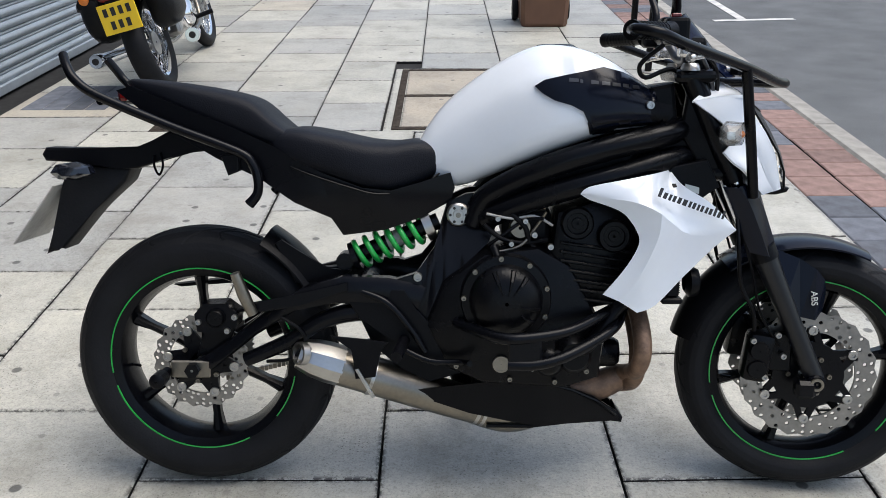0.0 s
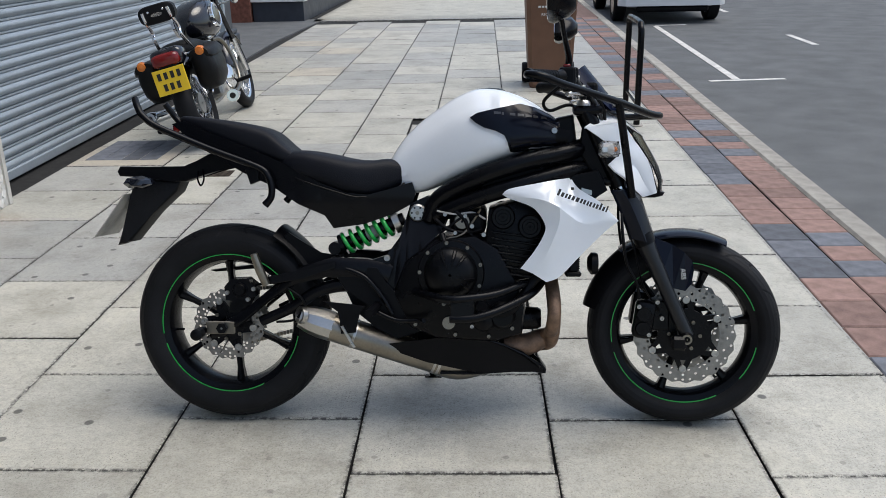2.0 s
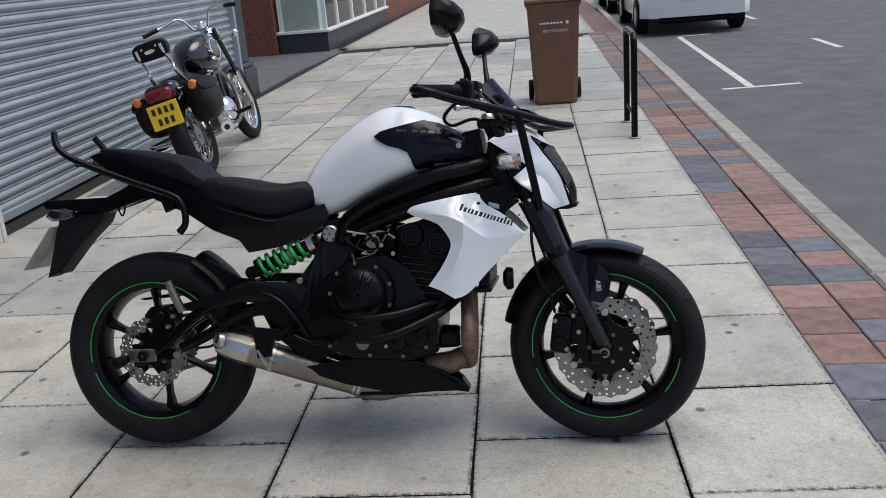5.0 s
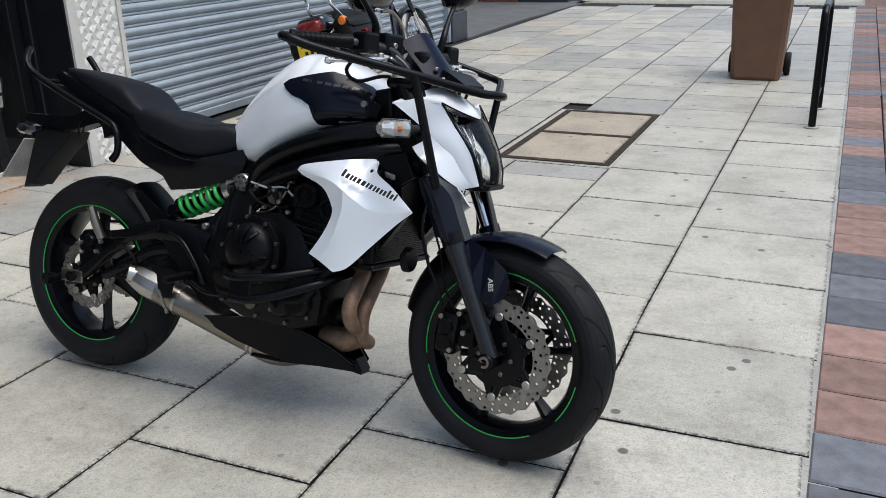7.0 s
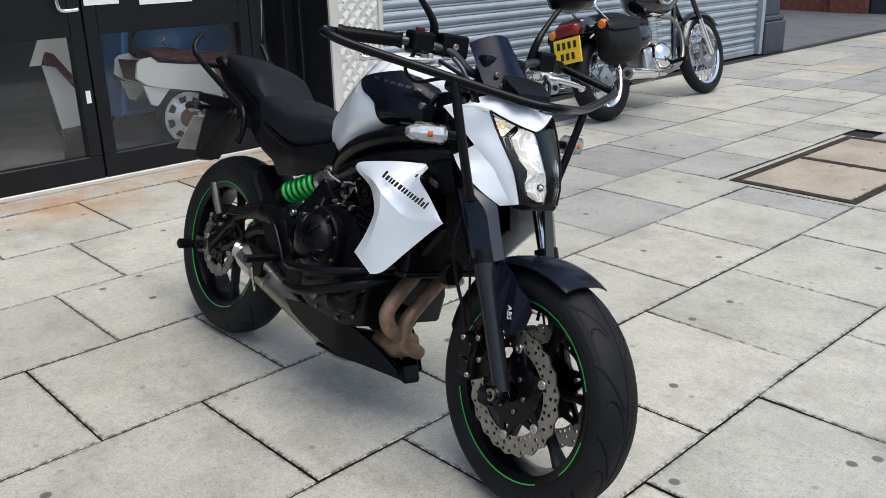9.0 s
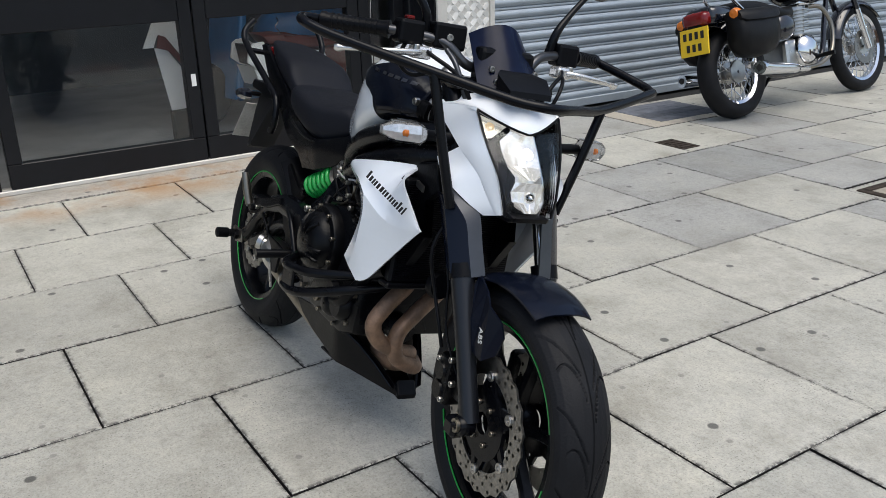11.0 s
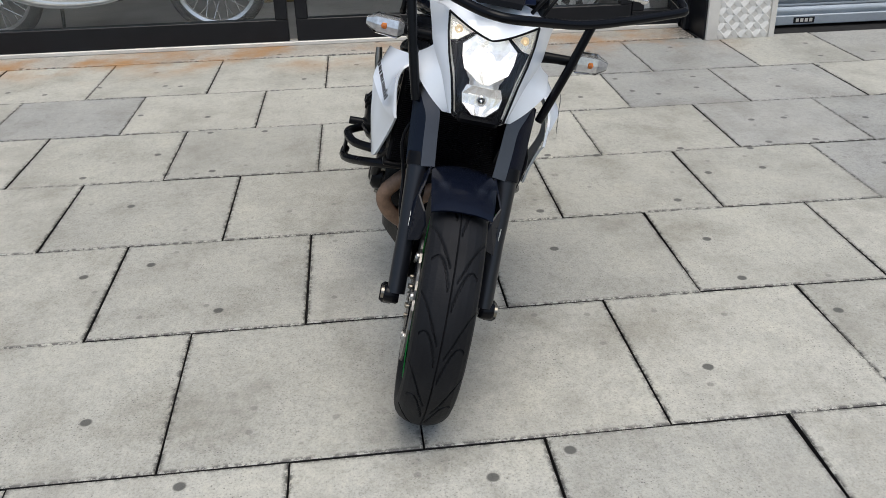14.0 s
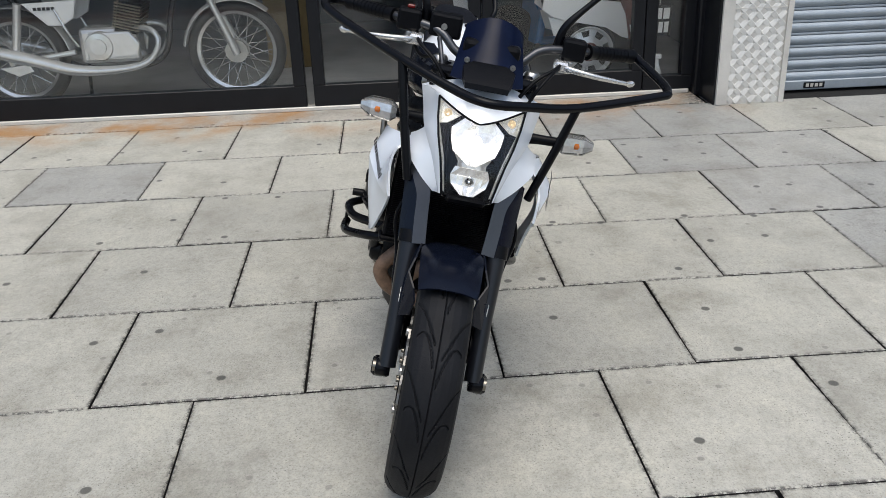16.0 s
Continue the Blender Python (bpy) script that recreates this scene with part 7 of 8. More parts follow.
part("brake_disc", holed_ring(0.08, 0.13, 2, 24, -0.062, -0.057, 0.006), DISC, cr).location = (1.50, 0, 0.335)
part("side_stand", tube([(0.55, 0.10, 0.25), (0.52, 0.20, 0.12), (0.50, 0.27, 0.045)], 0.012, 8), SATIN, cr)

# ---- classic motorcycle in the shop window ----
vm = Matrix.Translation((-3.42, -0.74, 0.012)) @ pose(0, 0, 0, 0, 0, 90)
PALE_METAL = mat("pale_display_metal", (0.80, 0.80, 0.79), 0.18, 0.68, var=0.1, scale=20)
vt = thing("motorcycle", "classic chrome and white motorcycle on show behind the shop window", "motorcycle", vm)
WHEEL_GREY = mat("dusty_rubber", (0.03, 0.03, 0.031), 0.7)
wire_wheel("rear_wheel", vt, 0.0, 0.325, 0.05, 0.255, 0.07, PALE_METAL, WHEEL_GREY, "spoked rear wheel")
wire_wheel("front_wheel", vt, 1.42, 0.325, 0.042, 0.262, 0.075, PALE_METAL, WHEEL_GREY, "spoked front wheel")
part("front_fender", over_wheel(1.42, 0.325, lambda t: 0.35, radians(48), radians(172), lambda t: 0.055, drop=0.02), PALE_METAL, vt, "chromed front mudguard", 40)
part("rear_fender", over_wheel(0, 0.325, lambda t: 0.36, radians(10), radians(170), lambda t: 0.06, drop=0.02), PALE_METAL, vt, "chromed rear mudguard", 40)
for s in (-1, 1):
    part("fork_leg", tube([(1.43, s * 0.08, 0.31), (1.34, s * 0.08, 0.55), (1.16, s * 0.08, 1.0)], [0.026, 0.022, 0.02], 14, 1), PALE_METAL, vt, "polished fork leg", 60)
    part("engine_cover", lathe([(0.001, s * 0.165), (0.05, s * 0.165), (0.052, s * 0.155), (0.085, s * 0.15), (0.095, s * 0.13), (0.095, 0)], 32, "y", (0.56, 0, 0.41), closed=False), PALE_METAL, vt, "round polished engine cover", 40)
    part("engine_side", plate([(0.47, 0.32), (0.80, 0.34), (0.82, 0.42), (0.76, 0.50), (0.50, 0.50)], s * 0.12 - 0.02, s * 0.12 + 0.02, 0.012), PALE_METAL, vt, "polished alloy engine casing")
    sp = part("side_panel", plate([(0.13, 0.70), (0.47, 0.71), (0.44, 0.60), (0.36, 0.555), (0.27, 0.56)], s * 0.15 - 0.012, s * 0.15 + 0.012, 0.006), WHITE_PAINT, vt, "white side panel with a dark badge")
    for k in range(5):
        part("badge_stroke", box(0.20 + 0.028 * k, 0.222 + 0.028 * k, s * 0.1635 - 0.001, s * 0.1635 + 0.001, 0.655, 0.675), LETTER, sp)
    part("exhaust", tube([(0.80, s * 0.09, 0.52), (0.91, s * 0.13, 0.50), (0.945, s * 0.15, 0.42), (0.87, s * 0.16, 0.31), (0.70, s * 0.165, 0.265), (0.40, s * 0.17, 0.27), (0.10, s * 0.18, 0.36), (-0.30, s * 0.185, 0.46)], [0.018, 0.018, 0.019, 0.02, 0.026, 0.038, 0.042, 0.036], 14), PALE_METAL, vt, "chromed exhaust pipe", 60)
    part("kick_lever", tube([(0.33, s * 0.17, 0.66), (0.39, s * 0.175, 0.52), (0.44, s * 0.165, 0.42)], 0.008, 8), PALE_METAL, vt)
part("cylinder", plate([(0.66, 0.50), (0.80, 0.47), (0.86, 0.66), (0.72, 0.69)], -0.10, 0.10, 0.005), ENGINE, vt, "dark finned cylinder")
for k in range(9):
    f = box(0.655, 0.825, -0.125, 0.125, 0.51 + 0.019 * k, 0.517 + 0.019 * k, 0.001)
    bmesh.ops.rotate(f, cent=(0.74, 0, 0.51), matrix=Matrix.Rotation(radians(14), 3, "Y"), verts=f.verts)
    part("fin", f, TITAN, vt)
part("crankcase", box(0.42, 0.80, -0.10, 0.10, 0.29, 0.52, 0.03, seg=2), PALE_METAL, vt)
part("frame_tube", tube([(1.12, 0, 0.90), (1.02, 0, 0.60), (0.92, 0, 0.30), (0.60, 0, 0.24), (0.30, 0, 0.30), (0.12, 0, 0.60), (0.0, 0, 0.72)], 0.02, 10), BLACK_GLOSS, vt, smooth=60)
part("fuel_tank", ellipsoid((0.80, 0, 0.83), (0.32, 0.14, 0.12)), WHITE_PAINT, vt, "white fuel tank", 60)
part("seat", seat_loft([(-0.25, 0.80, 0.77, 0.74, 0.09), (-0.20, 0.82, 0.77, 0.73, 0.12), (0.30, 0.81, 0.76, 0.72, 0.13), (0.50, 0.82, 0.77, 0.73, 0.10), (0.54, 0.80, 0.77, 0.74, 0.07)], 16), VINYL, vt, "black dual seat", 60)
part("seat_strip", tube([(-0.24, -0.125, 0.745), (0.0, -0.13, 0.735), (0.40, -0.135, 0.735)], 0.006, 8), PALE_METAL, vt)
part("headlamp", ellipsoid((1.24, 0, 0.92), (0.09, 0.09, 0.09)), PALE_METAL, vt, smooth=60)
part("handlebar", tube([(0.98, -0.36, 1.10), (1.10, -0.20, 1.12), (1.14, 0, 1.06), (1.10, 0.20, 1.12), (0.98, 0.36, 1.10)], 0.012, 10), PALE_METAL, vt, smooth=60)
part("swingarm", rod((0.40, -0.12, 0.38), (0.0, -0.12, 0.325), 0.018), PALE_METAL, vt)
part("chain_case", plate([(-0.10, 0.30), (0.02, 0.24), (0.12, 0.27), (0.10, 0.32)], -0.15, -0.14, 0.004), PALE_METAL, vt)
part("shock", rod((0.02, -0.14, 0.34), (0.10, -0.14, 0.70), 0.026, 14), PALE_METAL, vt, smooth=60)
part("stand", tube([(0.40, 0.08, 0.26), (0.36, 0.16, 0.10), (0.34, 0.20, 0.002)], 0.012, 8), SATIN, vt)

# ---- white scooter behind the door ----
sc = thing("scooter", "white scooter with dark red panel and chrome wheel behind door glass", "scooter", Matrix.Translation((-3.5, 3.08, 0.0)))
RED_SEAT = mat("dark_red_vinyl", (0.11, 0.022, 0.018), 0.45, var=0.2)
SCOOTER_WHITE = mat("scooter_white", (0.88, 0.89, 0.88), 0.3, var=0.04)
DULL_CHROME = mat("dull_chrome", (0.75, 0.75, 0.74), 0.28, 0.35, var=0.15)
rim_s = part("rear_wheel", lathe([(0.02, 0.03), (0.07, 0.035), (0.10, 0.015), (0.15, 0.01), (0.165, 0.03), (0.172, 0.03), (0.172, -0.09), (0.02, -0.09)], 40, "x"), DULL_CHROME, sc, "slotted chrome wheel", 40)
rim_s.location = (0, 0.0, 0.205)
part("tyre", lathe([(0.168, 0.02), (0.18, 0.03), (0.195, 0.01), (0.203, -0.03), (0.195, -0.07), (0.168, -0.08)], 48, "x"), RUBBER, rim_s, smooth=50)
part("hub_cap", lathe([(0.001, 0.05), (0.04, 0.048), (0.066, 0.034)], 24, "x", closed=False), RED_SEAT, rim_s, smooth=40)
for k in range(8):
    a = 2 * math.pi * k / 8 + 0.2
    # Slots are black plates on the disc, their shade put in as colour.
    part("slot", plate([(r * math.cos(b), r * math.sin(b)) for r, b in ((0.105, a - 0.2), (0.105, a + 0.2), (0.145, a + 0.2), (0.145, a - 0.2))], 0.012, 0.0185, axis="x"), LETTER, rim_s)
flank = [(-0.335, 0.505), (-0.315, 0.60), (-0.285, 0.622), (-0.215, 0.628), (-0.175, 0.583), (0.0, 0.560), (0.205, 0.534), (0.245, 0.449), (0.272, 0.285), (0.22, 0.30), (0.11, 0.375), (-0.05, 0.402), (-0.17, 0.425), (-0.27, 0.455)]
for x0 in (0.015, -0.31):
    part("body_panel", plate(flank, x0, x0 + 0.025, 0.006, axis="x"), SCOOTER_WHITE, sc, "white bodywork side")
    part("mud_wing", plate([(-0.29, 0.455), (-0.25, 0.325), (-0.205, 0.31), (-0.11, 0.41)], x0 - 0.01, x0 + 0.012, 0.004, axis="x"), SCOOTER_WHITE, sc)
part("body_core", plate([(-0.30, 0.60), (0.20, 0.53), (0.22, 0.32), (0.10, 0.40), (-0.28, 0.47)], -0.29, 0.013, 0.01, axis="x"), VINYL, sc)
part("seat", plate([(-0.21, 0.665), (-0.16, 0.60), (0.0, 0.575), (0.22, 0.555), (0.41, 0.567), (0.30, 0.60), (0.05, 0.625), (-0.05, 0.66)], -0.27, 0.0, 0.02, axis="x"), RED_SEAT, sc, "dark red seat", 40)
tailp = part("tail_panel", plate([(0.21, 0.545), (0.40, 0.555), (0.49, 0.36), (0.36, 0.27), (0.275, 0.27)], -0.28, 0.0, 0.015, axis="x"), RED_SEAT, sc, "dark red tail panel with pale bars")
for y0, z0 in ((0.29, 0.325), (0.33, 0.33), (0.385, 0.335), (0.42, 0.34)):
    part("plate_bar", plate([(y0, z0), (y0 + 0.028, z0 + 0.002), (y0 + 0.022, z0 + 0.05), (y0 - 0.006, z0 + 0.048)], 0.001, 0.004, axis="x"), LETTER_WHITE, tailp)
part("seat_spring", tube([(0.005 + 0.012 * math.cos(a), -0.10 + 0.012 * math.sin(a), 0.66 + 0.012 * a) for a in [0.6 * k for k in range(16)]], 0.003, 6, 1), CHROME, sc)

fp = thing("fairing_panel", "white folded plastic fairing panel standing inside the door", "panel", Matrix.Translation((-3.3, 2.04, 0.012)))
part("upper_sheet", plate([(0.105, 0.84), (0.246, 0.845), (0.249, 0.557), (0.20, 0.60), (0.111, 0.74), (0.08, 0.66), (0.016, 0.66)], 0.0, 0.012, 0.003, axis="x"), WHITE_PAINT, fp)
part("lower_sheet", plate([(0.08, 0.66), (0.15, 0.65), (0.249, 0.50), (0.262, 0.29), (0.135, 0.28)], 0.012, 0.024, 0.003, axis="x"), WHITE_PAINT, fp)
part("red_trim", plate([(0.111, 0.735), (0.15, 0.72), (0.25, 0.57), (0.25, 0.52), (0.16, 0.64), (0.09, 0.66)], 0.026, 0.034, 0.002, axis="x"), RED_SEAT, fp, "dark red trim strip")
part("foot", box(-0.02, 0.06, 0.13, 0.25, -0.012, 0.285, 0.01), LETTER, fp)

BLUE_PAINT = mat("blue_scooter_paint", (0.02, 0.16, 0.40), 0.3, coat=0.5)
bs = thing("scooter", "blue scooter standing deep in the dark shop", "scooter", Matrix.Translation((-4.15, 3.45, 0.012)) @ pose(0, 0, 0, 0, 0, -80))
part("body", ellipsoid((0, 0, 0.60), (0.42, 0.22, 0.22)), BLUE_PAINT, bs, smooth=60)
part("leg_shield", plate([(0.68, 0.2), (0.74, 0.2), (0.62, 0.95), (0.56, 0.95)], -0.22, 0.22, 0.02), BLUE_PAINT, bs)
part("seat", ellipsoid((-0.05, 0, 0.78), (0.33, 0.14, 0.07)), VINYL, bs, smooth=60)
part("floor", box(0.30, 0.70, -0.18, 0.18, 0.18, 0.24, 0.02), BLUE_PAINT, bs)
for x in (-0.12, 0.88):
    part("wheel", lathe([(0.02, -0.05), (0.20, -0.05), (0.23, 0), (0.20, 0.05), (0.02, 0.05)], 32), RUBBER, bs).location = (x, 0, 0.23)

# signs and fittings of the shop front
hp_ = thing("number_plate", "black number plate with pale bars hung inside the side panel", "number plate", Matrix.Translation((-3.09, 3.44, 0.46)) @ pose(0, 0, 0, 8, 0, 90))
part("sheet", box(-0.085, 0.085, -0.002, 0.002, -0.10, 0.10, 0.001), LETTER, hp_)
for j in range(2):
    for i in range(3 + j):
        w = 0.15 / (3 + j)
        part("plate_bar", box(-0.075 + i * w + 0.004, -0.075 + (i + 1) * w - 0.006, -0.004, -0.002, 0.012 - 0.09 * j, 0.082 - 0.09 * j), LETTER_WHITE, hp_)
part("cord", rod((0, 0, 0.10), (0, 0, 0.9), 0.002, 6), LETTER_WHITE, hp_)
sb = thing("spray_bottle", "white spray bottle on the shop floor behind the glass", "bottle", Matrix.Translation((-3.14, 3.46, 0.012)))
part("flask", lathe([(0.001, 0), (0.035, 0), (0.037, 0.10), (0.015, 0.16), (0.013, 0.19), (0.001, 0.19)], 20, "z"), WHITE_PAINT, sb, smooth=40)
part("trigger", box(-0.012, 0.012, -0.05, 0.03, 0.19, 0.225, 0.006), WHITE_PAINT, sb)
for y0, y1, z0, z1 in ((2.62, 2.95, 0.985, 1.06), (2.30, 2.50, 1.0, 1.08)):
    single("notice", box(SX + 0.0365, SX + 0.038, y0, y1, z0, z1), PAPER, "white paper notice taped to the door rail", "notice", group="door notices")
single("sticker", box(SX + 0.0335, SX + 0.035, 2.235, 2.262, 0.47, 0.54), PAPER, "small white sticker on the door stile", "sticker")
single("door_handle", tube([(SX + 0.03, 2.245, 0.985), (SX + 0.075, 2.245, 0.985), (SX + 0.08, 2.235, 0.983), (SX + 0.08, 2.17, 0.983), (SX + 0.08, 2.145, 1.0), (SX + 0.08, 2.14, 1.06), (SX + 0.08, 2.15, 1.12), (SX + 0.03, 2.16, 1.13)], 0.011, 10), CHROME, "chromed bent door pull handle", "door handle", smooth=60)
single("wooden_panel", box(-4.4, -4.36, 0.75, 1.12, 0.012, 1.2, 0.005), mat("ochre_board", (0.16, 0.11, 0.04), 0.6), "ochre board leaning inside the shop", "board")

# ---- street things ----
bn = thing("wheelie_bin", "brown plastic wheelie bin with pale writing", "bin", Matrix.Translation((0.80, 7.88, 0)))
rings = []
for z, w, d0, d1, b in ((0.0, 0.195, 0.02, 0.44, 0.03), (0.03, 0.205, 0.0, 0.46, 0.035), (0.90, 0.245, -0.03, 0.53, 0.04), (0.93, 0.255, -0.04, 0.54, 0.04)):
    rings.append([(-w + b, d0, z), (w - b, d0, z), (w, d0 + b, z), (w, d1 - b, z), (w - b, d1, z), (-w + b, d1, z), (-w, d1 - b, z), (-w, d0 + b, z)])
body_ = part("body", loft(rings), BROWN_BIN, bn, smooth=30)
part("rim", box(-0.265, 0.265, -0.055, 0.55, 0.93, 0.965, 0.012), BROWN_BIN, bn)
part("lid", loft([[(-w, d0, z), (w, d0, z), (w, d1, z), (-w, d1, z)] for z, w, d0, d1 in ((0.967, 0.27, -0.06, 0.56), (0.99, 0.265, -0.055, 0.55), (1.03, 0.22, 0.0, 0.50))]), BROWN_BIN, bn, "brown bin lid")
part("handle_bar", rod((-0.24, 0.57, 0.955), (0.24, 0.57, 0.955), 0.016), BROWN_BIN, bn)
for s in (-1, 1):
    wl = part("wheel", lathe([(0.01, -0.022), (0.06, -0.022), (0.095, -0.025), (0.10, -0.012), (0.10, 0.012), (0.095, 0.025), (0.06, 0.022), (0.01, 0.022)], 28, "x"), RUBBER, bn, "black bin wheel", 40)
    wl.location = (s * 0.235, 0.40, 0.10)
part("axle", rod((-0.23, 0.40, 0.10), (0.23, 0.40, 0.10), 0.012), STEEL, bn)
words("bin_writing", "RECYCLE ONLY", 0.034, pose(0.02, -0.0275, 0.70, 92, 0, 0), LETTER_WHITE, bn)
for k in range(7):
    part("writing_bar", box(-0.13 + 0.032 * k, -0.106 + 0.032 * k, -0.0295, -0.0275, 0.765, 0.782), LETTER_WHITE, bn)
part("crest", box(0.115, 0.14, -0.0295, -0.0275, 0.76, 0.79), LETTER_WHITE, bn)

cs = thing("cycle_stand", "black steel hoop cycle stand set in the pavement", "cycle stand")
part("hoop", tube([(1.345, 6.10, 0.0), (1.345, 6.10, 0.35), (1.346, 6.10, 0.68), (1.347, 6.14, 0.755), (1.35, 6.22, 0.775), (1.355, 6.66, 0.775), (1.358, 6.74, 0.755), (1.36, 6.78, 0.68), (1.36, 6.78, 0.35), (1.36, 6.78, 0.0)], 0.0245, 14), SATIN, cs, smooth=60)
part("crossbar", rod((1.345, 6.10, 0.16), (1.36, 6.78, 0.16), 0.012), SATIN, cs)
for y in (6.10, 6.78):
    part("collar", lathe([(0.025, 0.0), (0.05, 0.0), (0.05, 0.006), (0.025, 0.01)], 20, "z", (1.345 + (y - 6.1) * 0.022, y, 0.0)), KERB, cs)


def make_car(x, y, paint, label, plate_mat):
    """A parked hatchback; its tail at y, its middle at x."""
    c = thing("car", label, "car", Matrix.Translation((x, y, ROAD_Z)), group="parked cars")
    rings = []
    for yy, hw, zb, zt in ((0.0, 0.60, 0.34, 0.98), (0.05, 0.80, 0.30, 1.10), (0.25, 0.86, 0.26, 1.38), (0.7, 0.88, 0.24, 1.46), (1.6, 0.885, 0.22, 1.48), (2.2, 0.885, 0.22, 1.42), (2.9, 0.88, 0.22, 1.05), (3.6, 0.86, 0.24, 0.92), (3.95, 0.76, 0.28, 0.74), (4.02, 0.60, 0.34, 0.62)):
        zm = zb + (min(zt, 0.95) - zb) * 0.55
        top = max(0.25, 0.75 - 0.35 * (zt - 0.9)) if zt > 0.95 else 0.85
        rings.append([(u * hw, yy, z) for u, z in ((-0.8, zb), (0.8, zb), (0.96, zb + 0.06), (1.0, zm), (0.97, zm + 0.22 * min(1, zt - zm)), (top + 0.06, zt - 0.06), (top - 0.1, zt), (-top + 0.1, zt), (-top - 0.06, zt - 0.06), (-0.97, zm + 0.22 * min(1, zt - zm)), (-1.0, zm), (-0.96, zb + 0.06))])
    part("body", loft(rings), paint, c, smooth=35)
    part("bumper", loft([[(u * w, yy, z) for u, z in ((-1, 0.30), (1, 0.30), (1.0, 0.56), (0.95, 0.62), (-0.95, 0.62), (-1.0, 0.56))] for yy, w in ((-0.06, 0.62), (-0.03, 0.78), (0.10, 0.885), (0.20, 0.885))]), paint, c, smooth=35)
    part("valance", box(-0.6, 0.6, -0.045, 0.1, 0.20, 0.30, 0.03), BLACK, c, "black lower valance")
    npl = part("number_plate", box(-0.26, 0.26, -0.068, -0.06, 0.66 - 0.10, 0.66, 0.003), plate_mat, c, "rear number plate with dark bars")
    for k in range(7):
        part("plate_bar", box(-0.235 + 0.068 * k, -0.19 + 0.068 * k, -0.0705, -0.0682, 0.58, 0.645), LETTER, npl)
    for s in (-1, 1):
        part("tail_lamp", box(s * 0.72 - 0.12, s * 0.72 + 0.12, 0.0, 0.16, 0.78, 0.98, 0.03), RED_LENS, c)
        for yy in (0.72, 3.25):
            w = part("wheel", lathe([(0.02, -0.09), (0.16, -0.10), (0.19, -0.085), (0.2, 0.085), (0.02, 0.06)], 28, "x"), STEEL, c, smooth=40)
            w.location = (s * 0.80, yy, 0.30)
            part("tyre", lathe([(0.19, -0.10), (0.27, -0.105), (0.30, -0.08), (0.30, 0.08), (0.27, 0.105), (0.19, 0.10)], 36, "x"), RUBBER, w, smooth=40)
    part("rear_window", plate([(-0.55, 1.02), (0.55, 1.02), (0.48, 1.36), (-0.48, 1.36)], 0.06, 0.12, 0.01), BLACK_GLOSS, c)
    return c


make_car(3.30, 14.55, CAR_WHITE, "white hatchback car parked at the kerb", YELLOW)
make_car(3.30, 20.2, CAR_DARK, "dark car parked farther along the kerb", YELLOW)
make_car(7.4, 23.0, CAR_DARK, "dark car parked across the road", YELLOW)


# ---- paving pieces ----
SLAB_MESHES = {}


def slab(w, l, x, y, material, parent, name="slab", h=0.05, c=0.0025):
    key = (round(w, 3), round(l, 3), material.name)
    if key not in SLAB_MESHES:
        bm = chamfered(w, l, h, c)
        bm.normal_update()
        for f in bm.faces:
            f.material_index = 1 if abs(f.normal.z) < 0.2 else 0
        me = bpy.data.meshes.new(name)
        bm.to_mesh(me)
        bm.free()
        me.materials.append(material)
        me.materials.append(JOINT)
        SLAB_MESHES[key] = me
    o = new(name, SLAB_MESHES[key])
    o.parent = parent
    o.location = (x, y, random.uniform(-0.0025, 0.0005))
    o.rotation_euler = (random.uniform(-0.0025, 0.0025), random.uniform(-0.0025, 0.0025), random.uniform(-0.004, 0.004))
    return o


def joint_y(n):
    return 1.395 + (0.313 * n if n < 0 else 0.2975 * n if n < 5 else 1.19 + 0.3005 * (n - 4))


def row_x(a, y):
    """The joint lines run a little askew towards the road."""
    x = -0.24 + 0.6 * a
    return x if x < -0.3 else x - (0.022 if x > 0.3 else 0.008) * (max(0.3, min(2.8, y)) - 1.3)


random.seed(11)
for a in range(-4, 3):
    for k in range(-7, 26):
        n = 2 * k + (0 if a % 2 == 0 else 1)
        y0, y1 = joint_y(n), joint_y(n + 2)
        y0 = max(y0, joint_y(-12))
        if y1 - y0 < 0.1:
            continue
        ym = (y0 + y1) / 2
        xa = -2.73 if a == -4 else round(row_x(a, ym), 3)
        xb = 1.515 + round(0.004 * y0, 3) if a == 2 else round(row_x(a + 1, ym), 3)
        if y1 > 15.2:
            continue
        if y0 < 6.2 and y1 > 4.72:
            if a == 0:
                if y0 < 4.72 < y1 - 0.05:
                    y1 = 4.66
                elif y0 < 6.2 < y1 - 0.05:
                    y0 = 6.26
                else:
                    continue
            if a == -1:
                xb = -0.44
        r = random.random()
        dark = 0.66 if (y0 > 2.15 and xa < 0.0) or (y0 > 2.9 and xa < 0.5) or y0 > 7.5 else 0.02
        m = SLAB_GREY if r < dark * 0.7 else SLAB_PINK if r > 0.965 and y0 > 4 else SLAB
        o = slab(xb - xa - random.choice((0.004, 0.0055, 0.0075)), y1 - y0 - random.choice((0.0035, 0.005, 0.007)), (xa + xb) / 2, (y0 + y1) / 2, m, pavement)
        if 0.3 < ym < 2.8:
            o.rotation_euler.z = random.uniform(-0.002, 0.002) + (0.022 if a >= 1 else 0.012 if a == 0 else 0.004 if a == -1 else 0)
single("pavement_far", box(-2.9, 1.7, 15.2, 60, -0.05, 0.0), SLAB, "pale concrete pavement farther along the street", "pavement", "structure")
single("pavement_near", box(-2.73, 1.51, -30, -2.368, -0.05, -0.002), SLAB, "pale concrete pavement", "pavement", "structure")

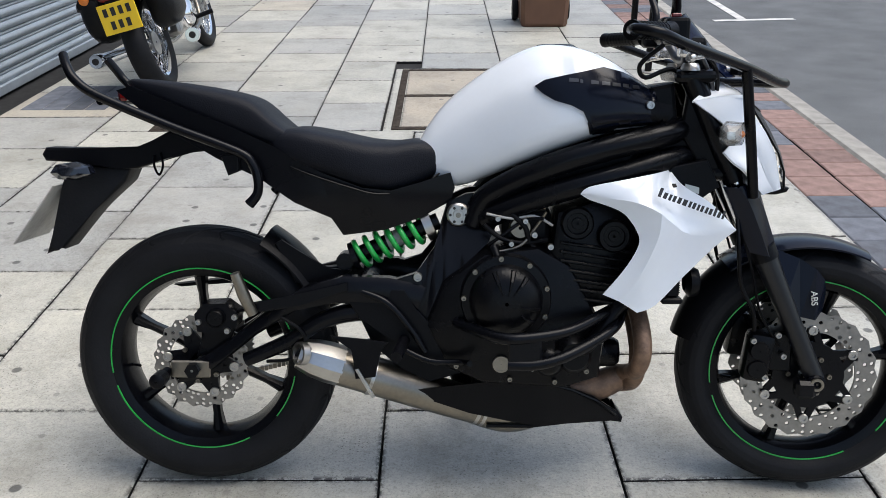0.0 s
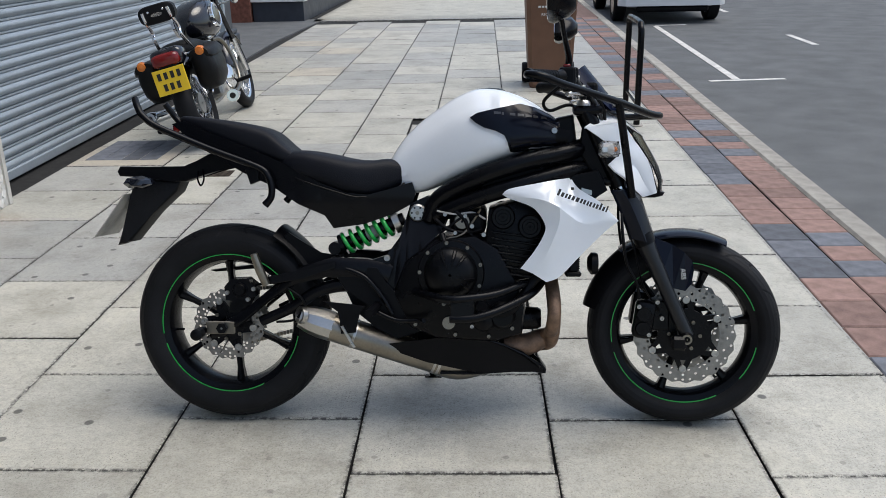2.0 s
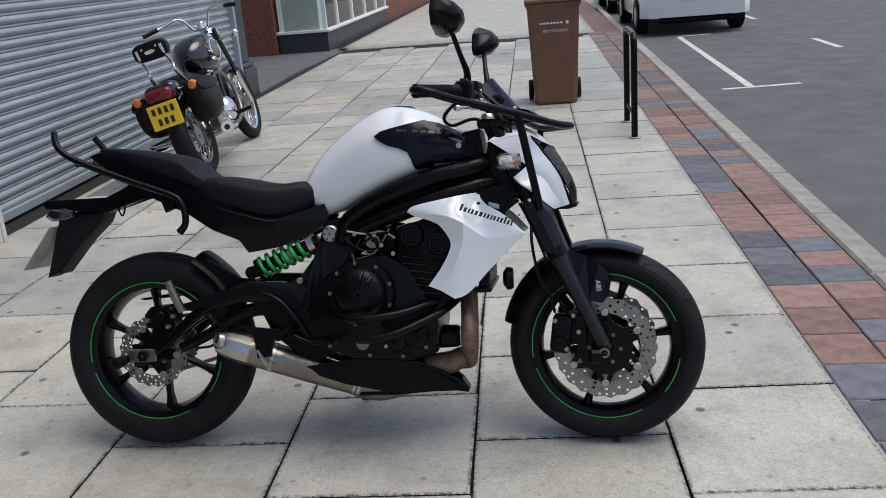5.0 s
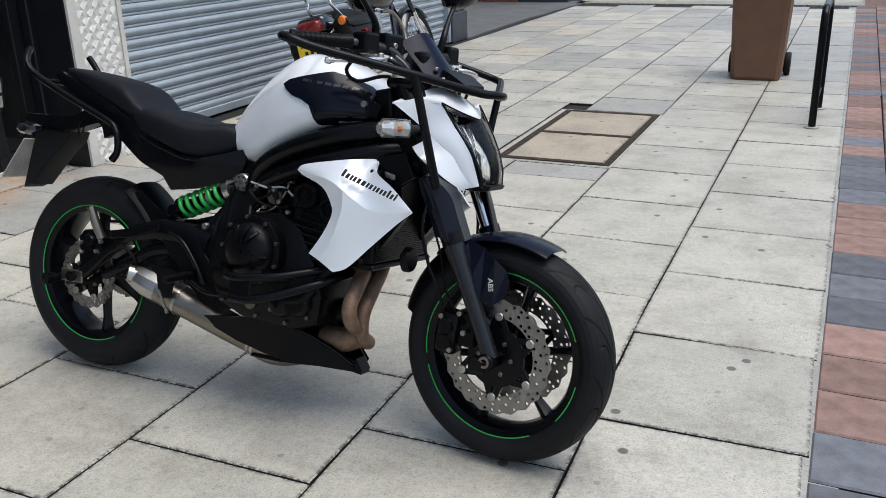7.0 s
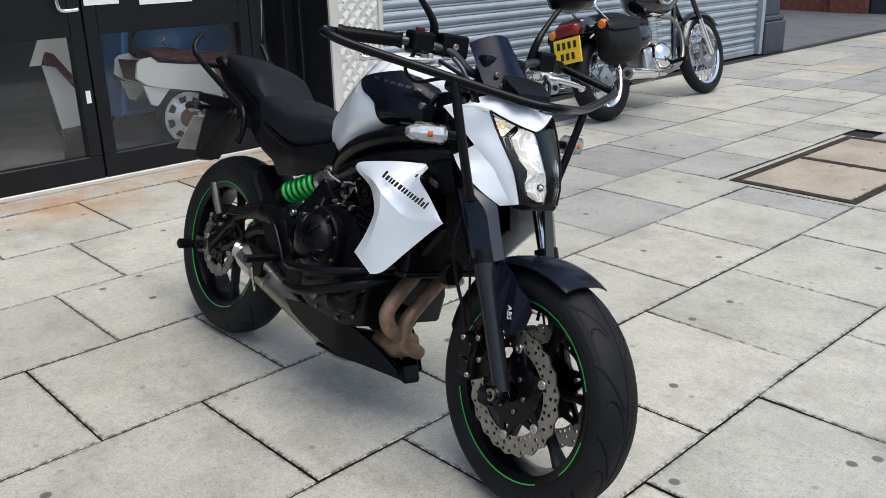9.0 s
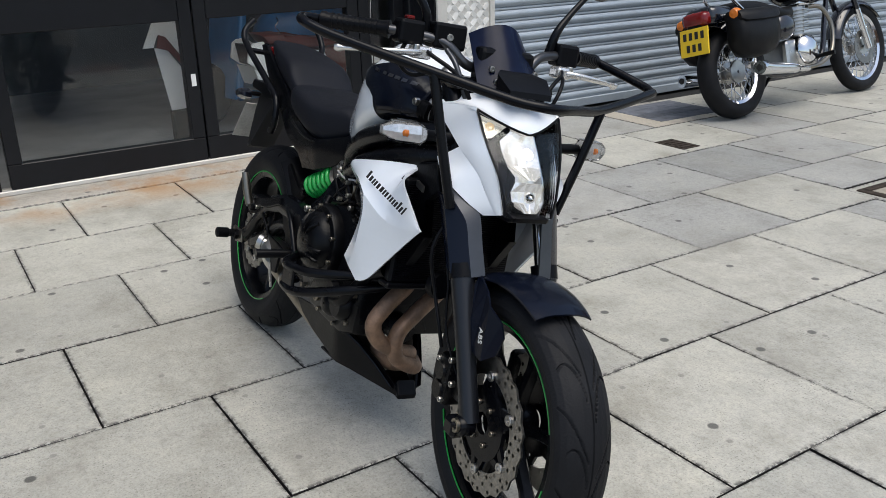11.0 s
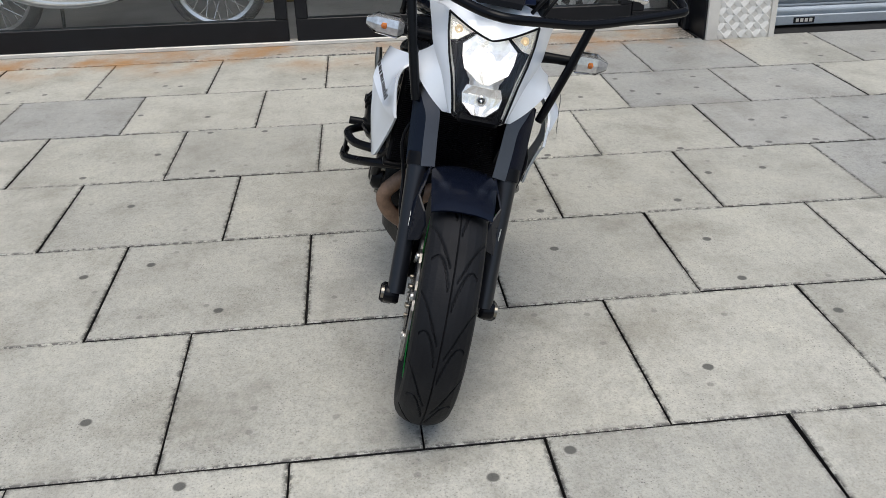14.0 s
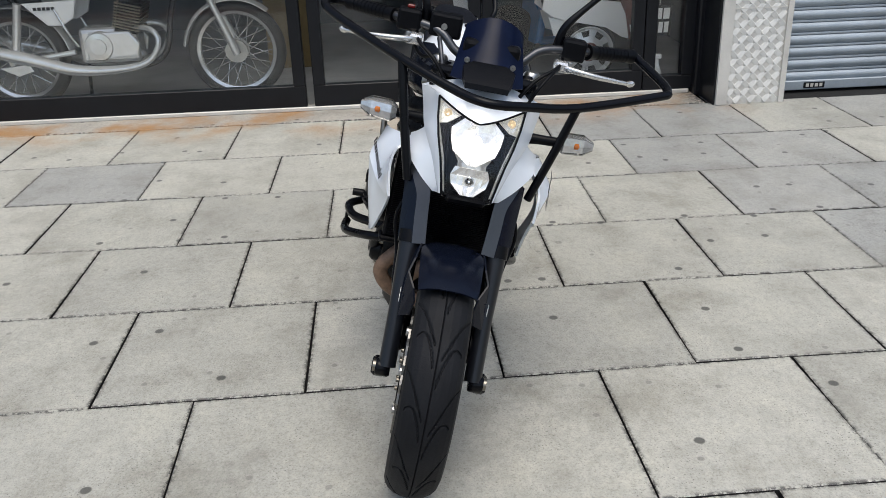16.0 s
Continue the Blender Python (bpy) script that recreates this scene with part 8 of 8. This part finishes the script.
# manhole with two trays
manhole = thing("manhole_cover", "double manhole cover with gravel concrete trays in a rusty steel frame", "manhole cover")
part("surround", box(-0.43, 0.35, 4.67, 6.25, -0.03, -0.003), SLAB, manhole)
GRAVEL = slab_mat("exposed_aggregate", (0.36, 0.315, 0.25), (0.36, 0.315, 0.25), (0.38, 0.33, 0.265), False)
RIM = mat("rusty_frame", (0.05, 0.04, 0.032), 0.9, spec=0.15, var=0.5, scale=30, fine=120, bump=0.6)
for y0, y1 in ((4.76, 5.43), (5.49, 6.16)):
    part("tray", box(-0.335, 0.265, y0, y1, -0.03, 0.002, 0.003), GRAVEL, manhole)
for x0, x1, y0, y1 in ((-0.385, -0.34, 4.71, 6.21), (0.27, 0.315, 4.71, 6.21), (-0.34, 0.27, 4.71, 4.755), (-0.34, 0.27, 5.437, 5.483), (-0.34, 0.27, 6.165, 6.21)):
    part("frame_bar", box(x0, x1, y0, y1, -0.03, 0.004, 0.003), RIM, manhole)
dg = thing("drain_grate", "small dark iron drain grate set in the paving", "drain grate")
part("frame", box(-1.74, -1.50, 4.68, 4.83, -0.03, 0.004, 0.003), RIM, dg)
for k in range(5):
    part("bar", box(-1.72 + 0.044 * k, -1.70 + 0.044 * k, 4.70, 4.81, 0.004, 0.008), RIM, dg)
dp2 = thing("coal_plate", "dark blue-grey engineering brick patch set in the paving", "paving patch")
for k in range(4):
    part("brick", box(-2.66 + 0.13 * k, -2.535 + 0.13 * k, 5.15, 5.75, -0.03, 0.004, 0.003), BRICK_BLUE, dp2)

single("edge_fill", box(1.475, 1.60, -2.3, 15.0, -0.05, -0.007), SLAB_GREY, "grey mortar bed between slabs and blocks", "pavement", "structure")
# block strip and kerb stones
for col, (ln, off) in enumerate(((0.252, 0.0), (0.2, 0.11))):
    y = -2.4 + off
    while y < 15:
        m = BRICK_BLUE if random.random() < 0.33 else BRICK_RED
        ym = y + ln / 2
        e0, e1 = 1.52 + 0.004 * ym, kerb_x(ym) - 0.003
        w = (e1 - e0) / 2
        slab(round(w - 0.007, 2), ln - 0.007, e0 + w * (0.5 + col), ym, m, pavement, "block", 0.05, 0.005)
        y += ln
y = -2.4
while y < 22:
    o = slab(0.135, 0.9 - 0.006, kerb_x(y + 0.45) + 0.075, y + 0.45, KERB, kerb, "kerb_stone", 0.12, 0.014)
    o.rotation_euler = (0, 0, -0.011)
    y += 0.9
single("kerb_far", box(2.15, 2.35, 21.6, 80, -0.1, -0.002), KERB, "grey granite kerb farther along", "kerb", "structure")
single("block_strip_far", box(1.62, 2.14, 15.0, 60, -0.05, -0.002), BRICK_RED, "red block paving strip farther along", "pavement", "structure")
single("block_strip_near", box(1.513, 1.915, -30, -2.41, -0.05, -0.002), BRICK_RED, "red block paving strip", "pavement", "structure")
single("kerb_near", box(1.92, 2.07, -30, -2.41, -0.1, -0.002), KERB, "grey granite kerb", "kerb", "structure")
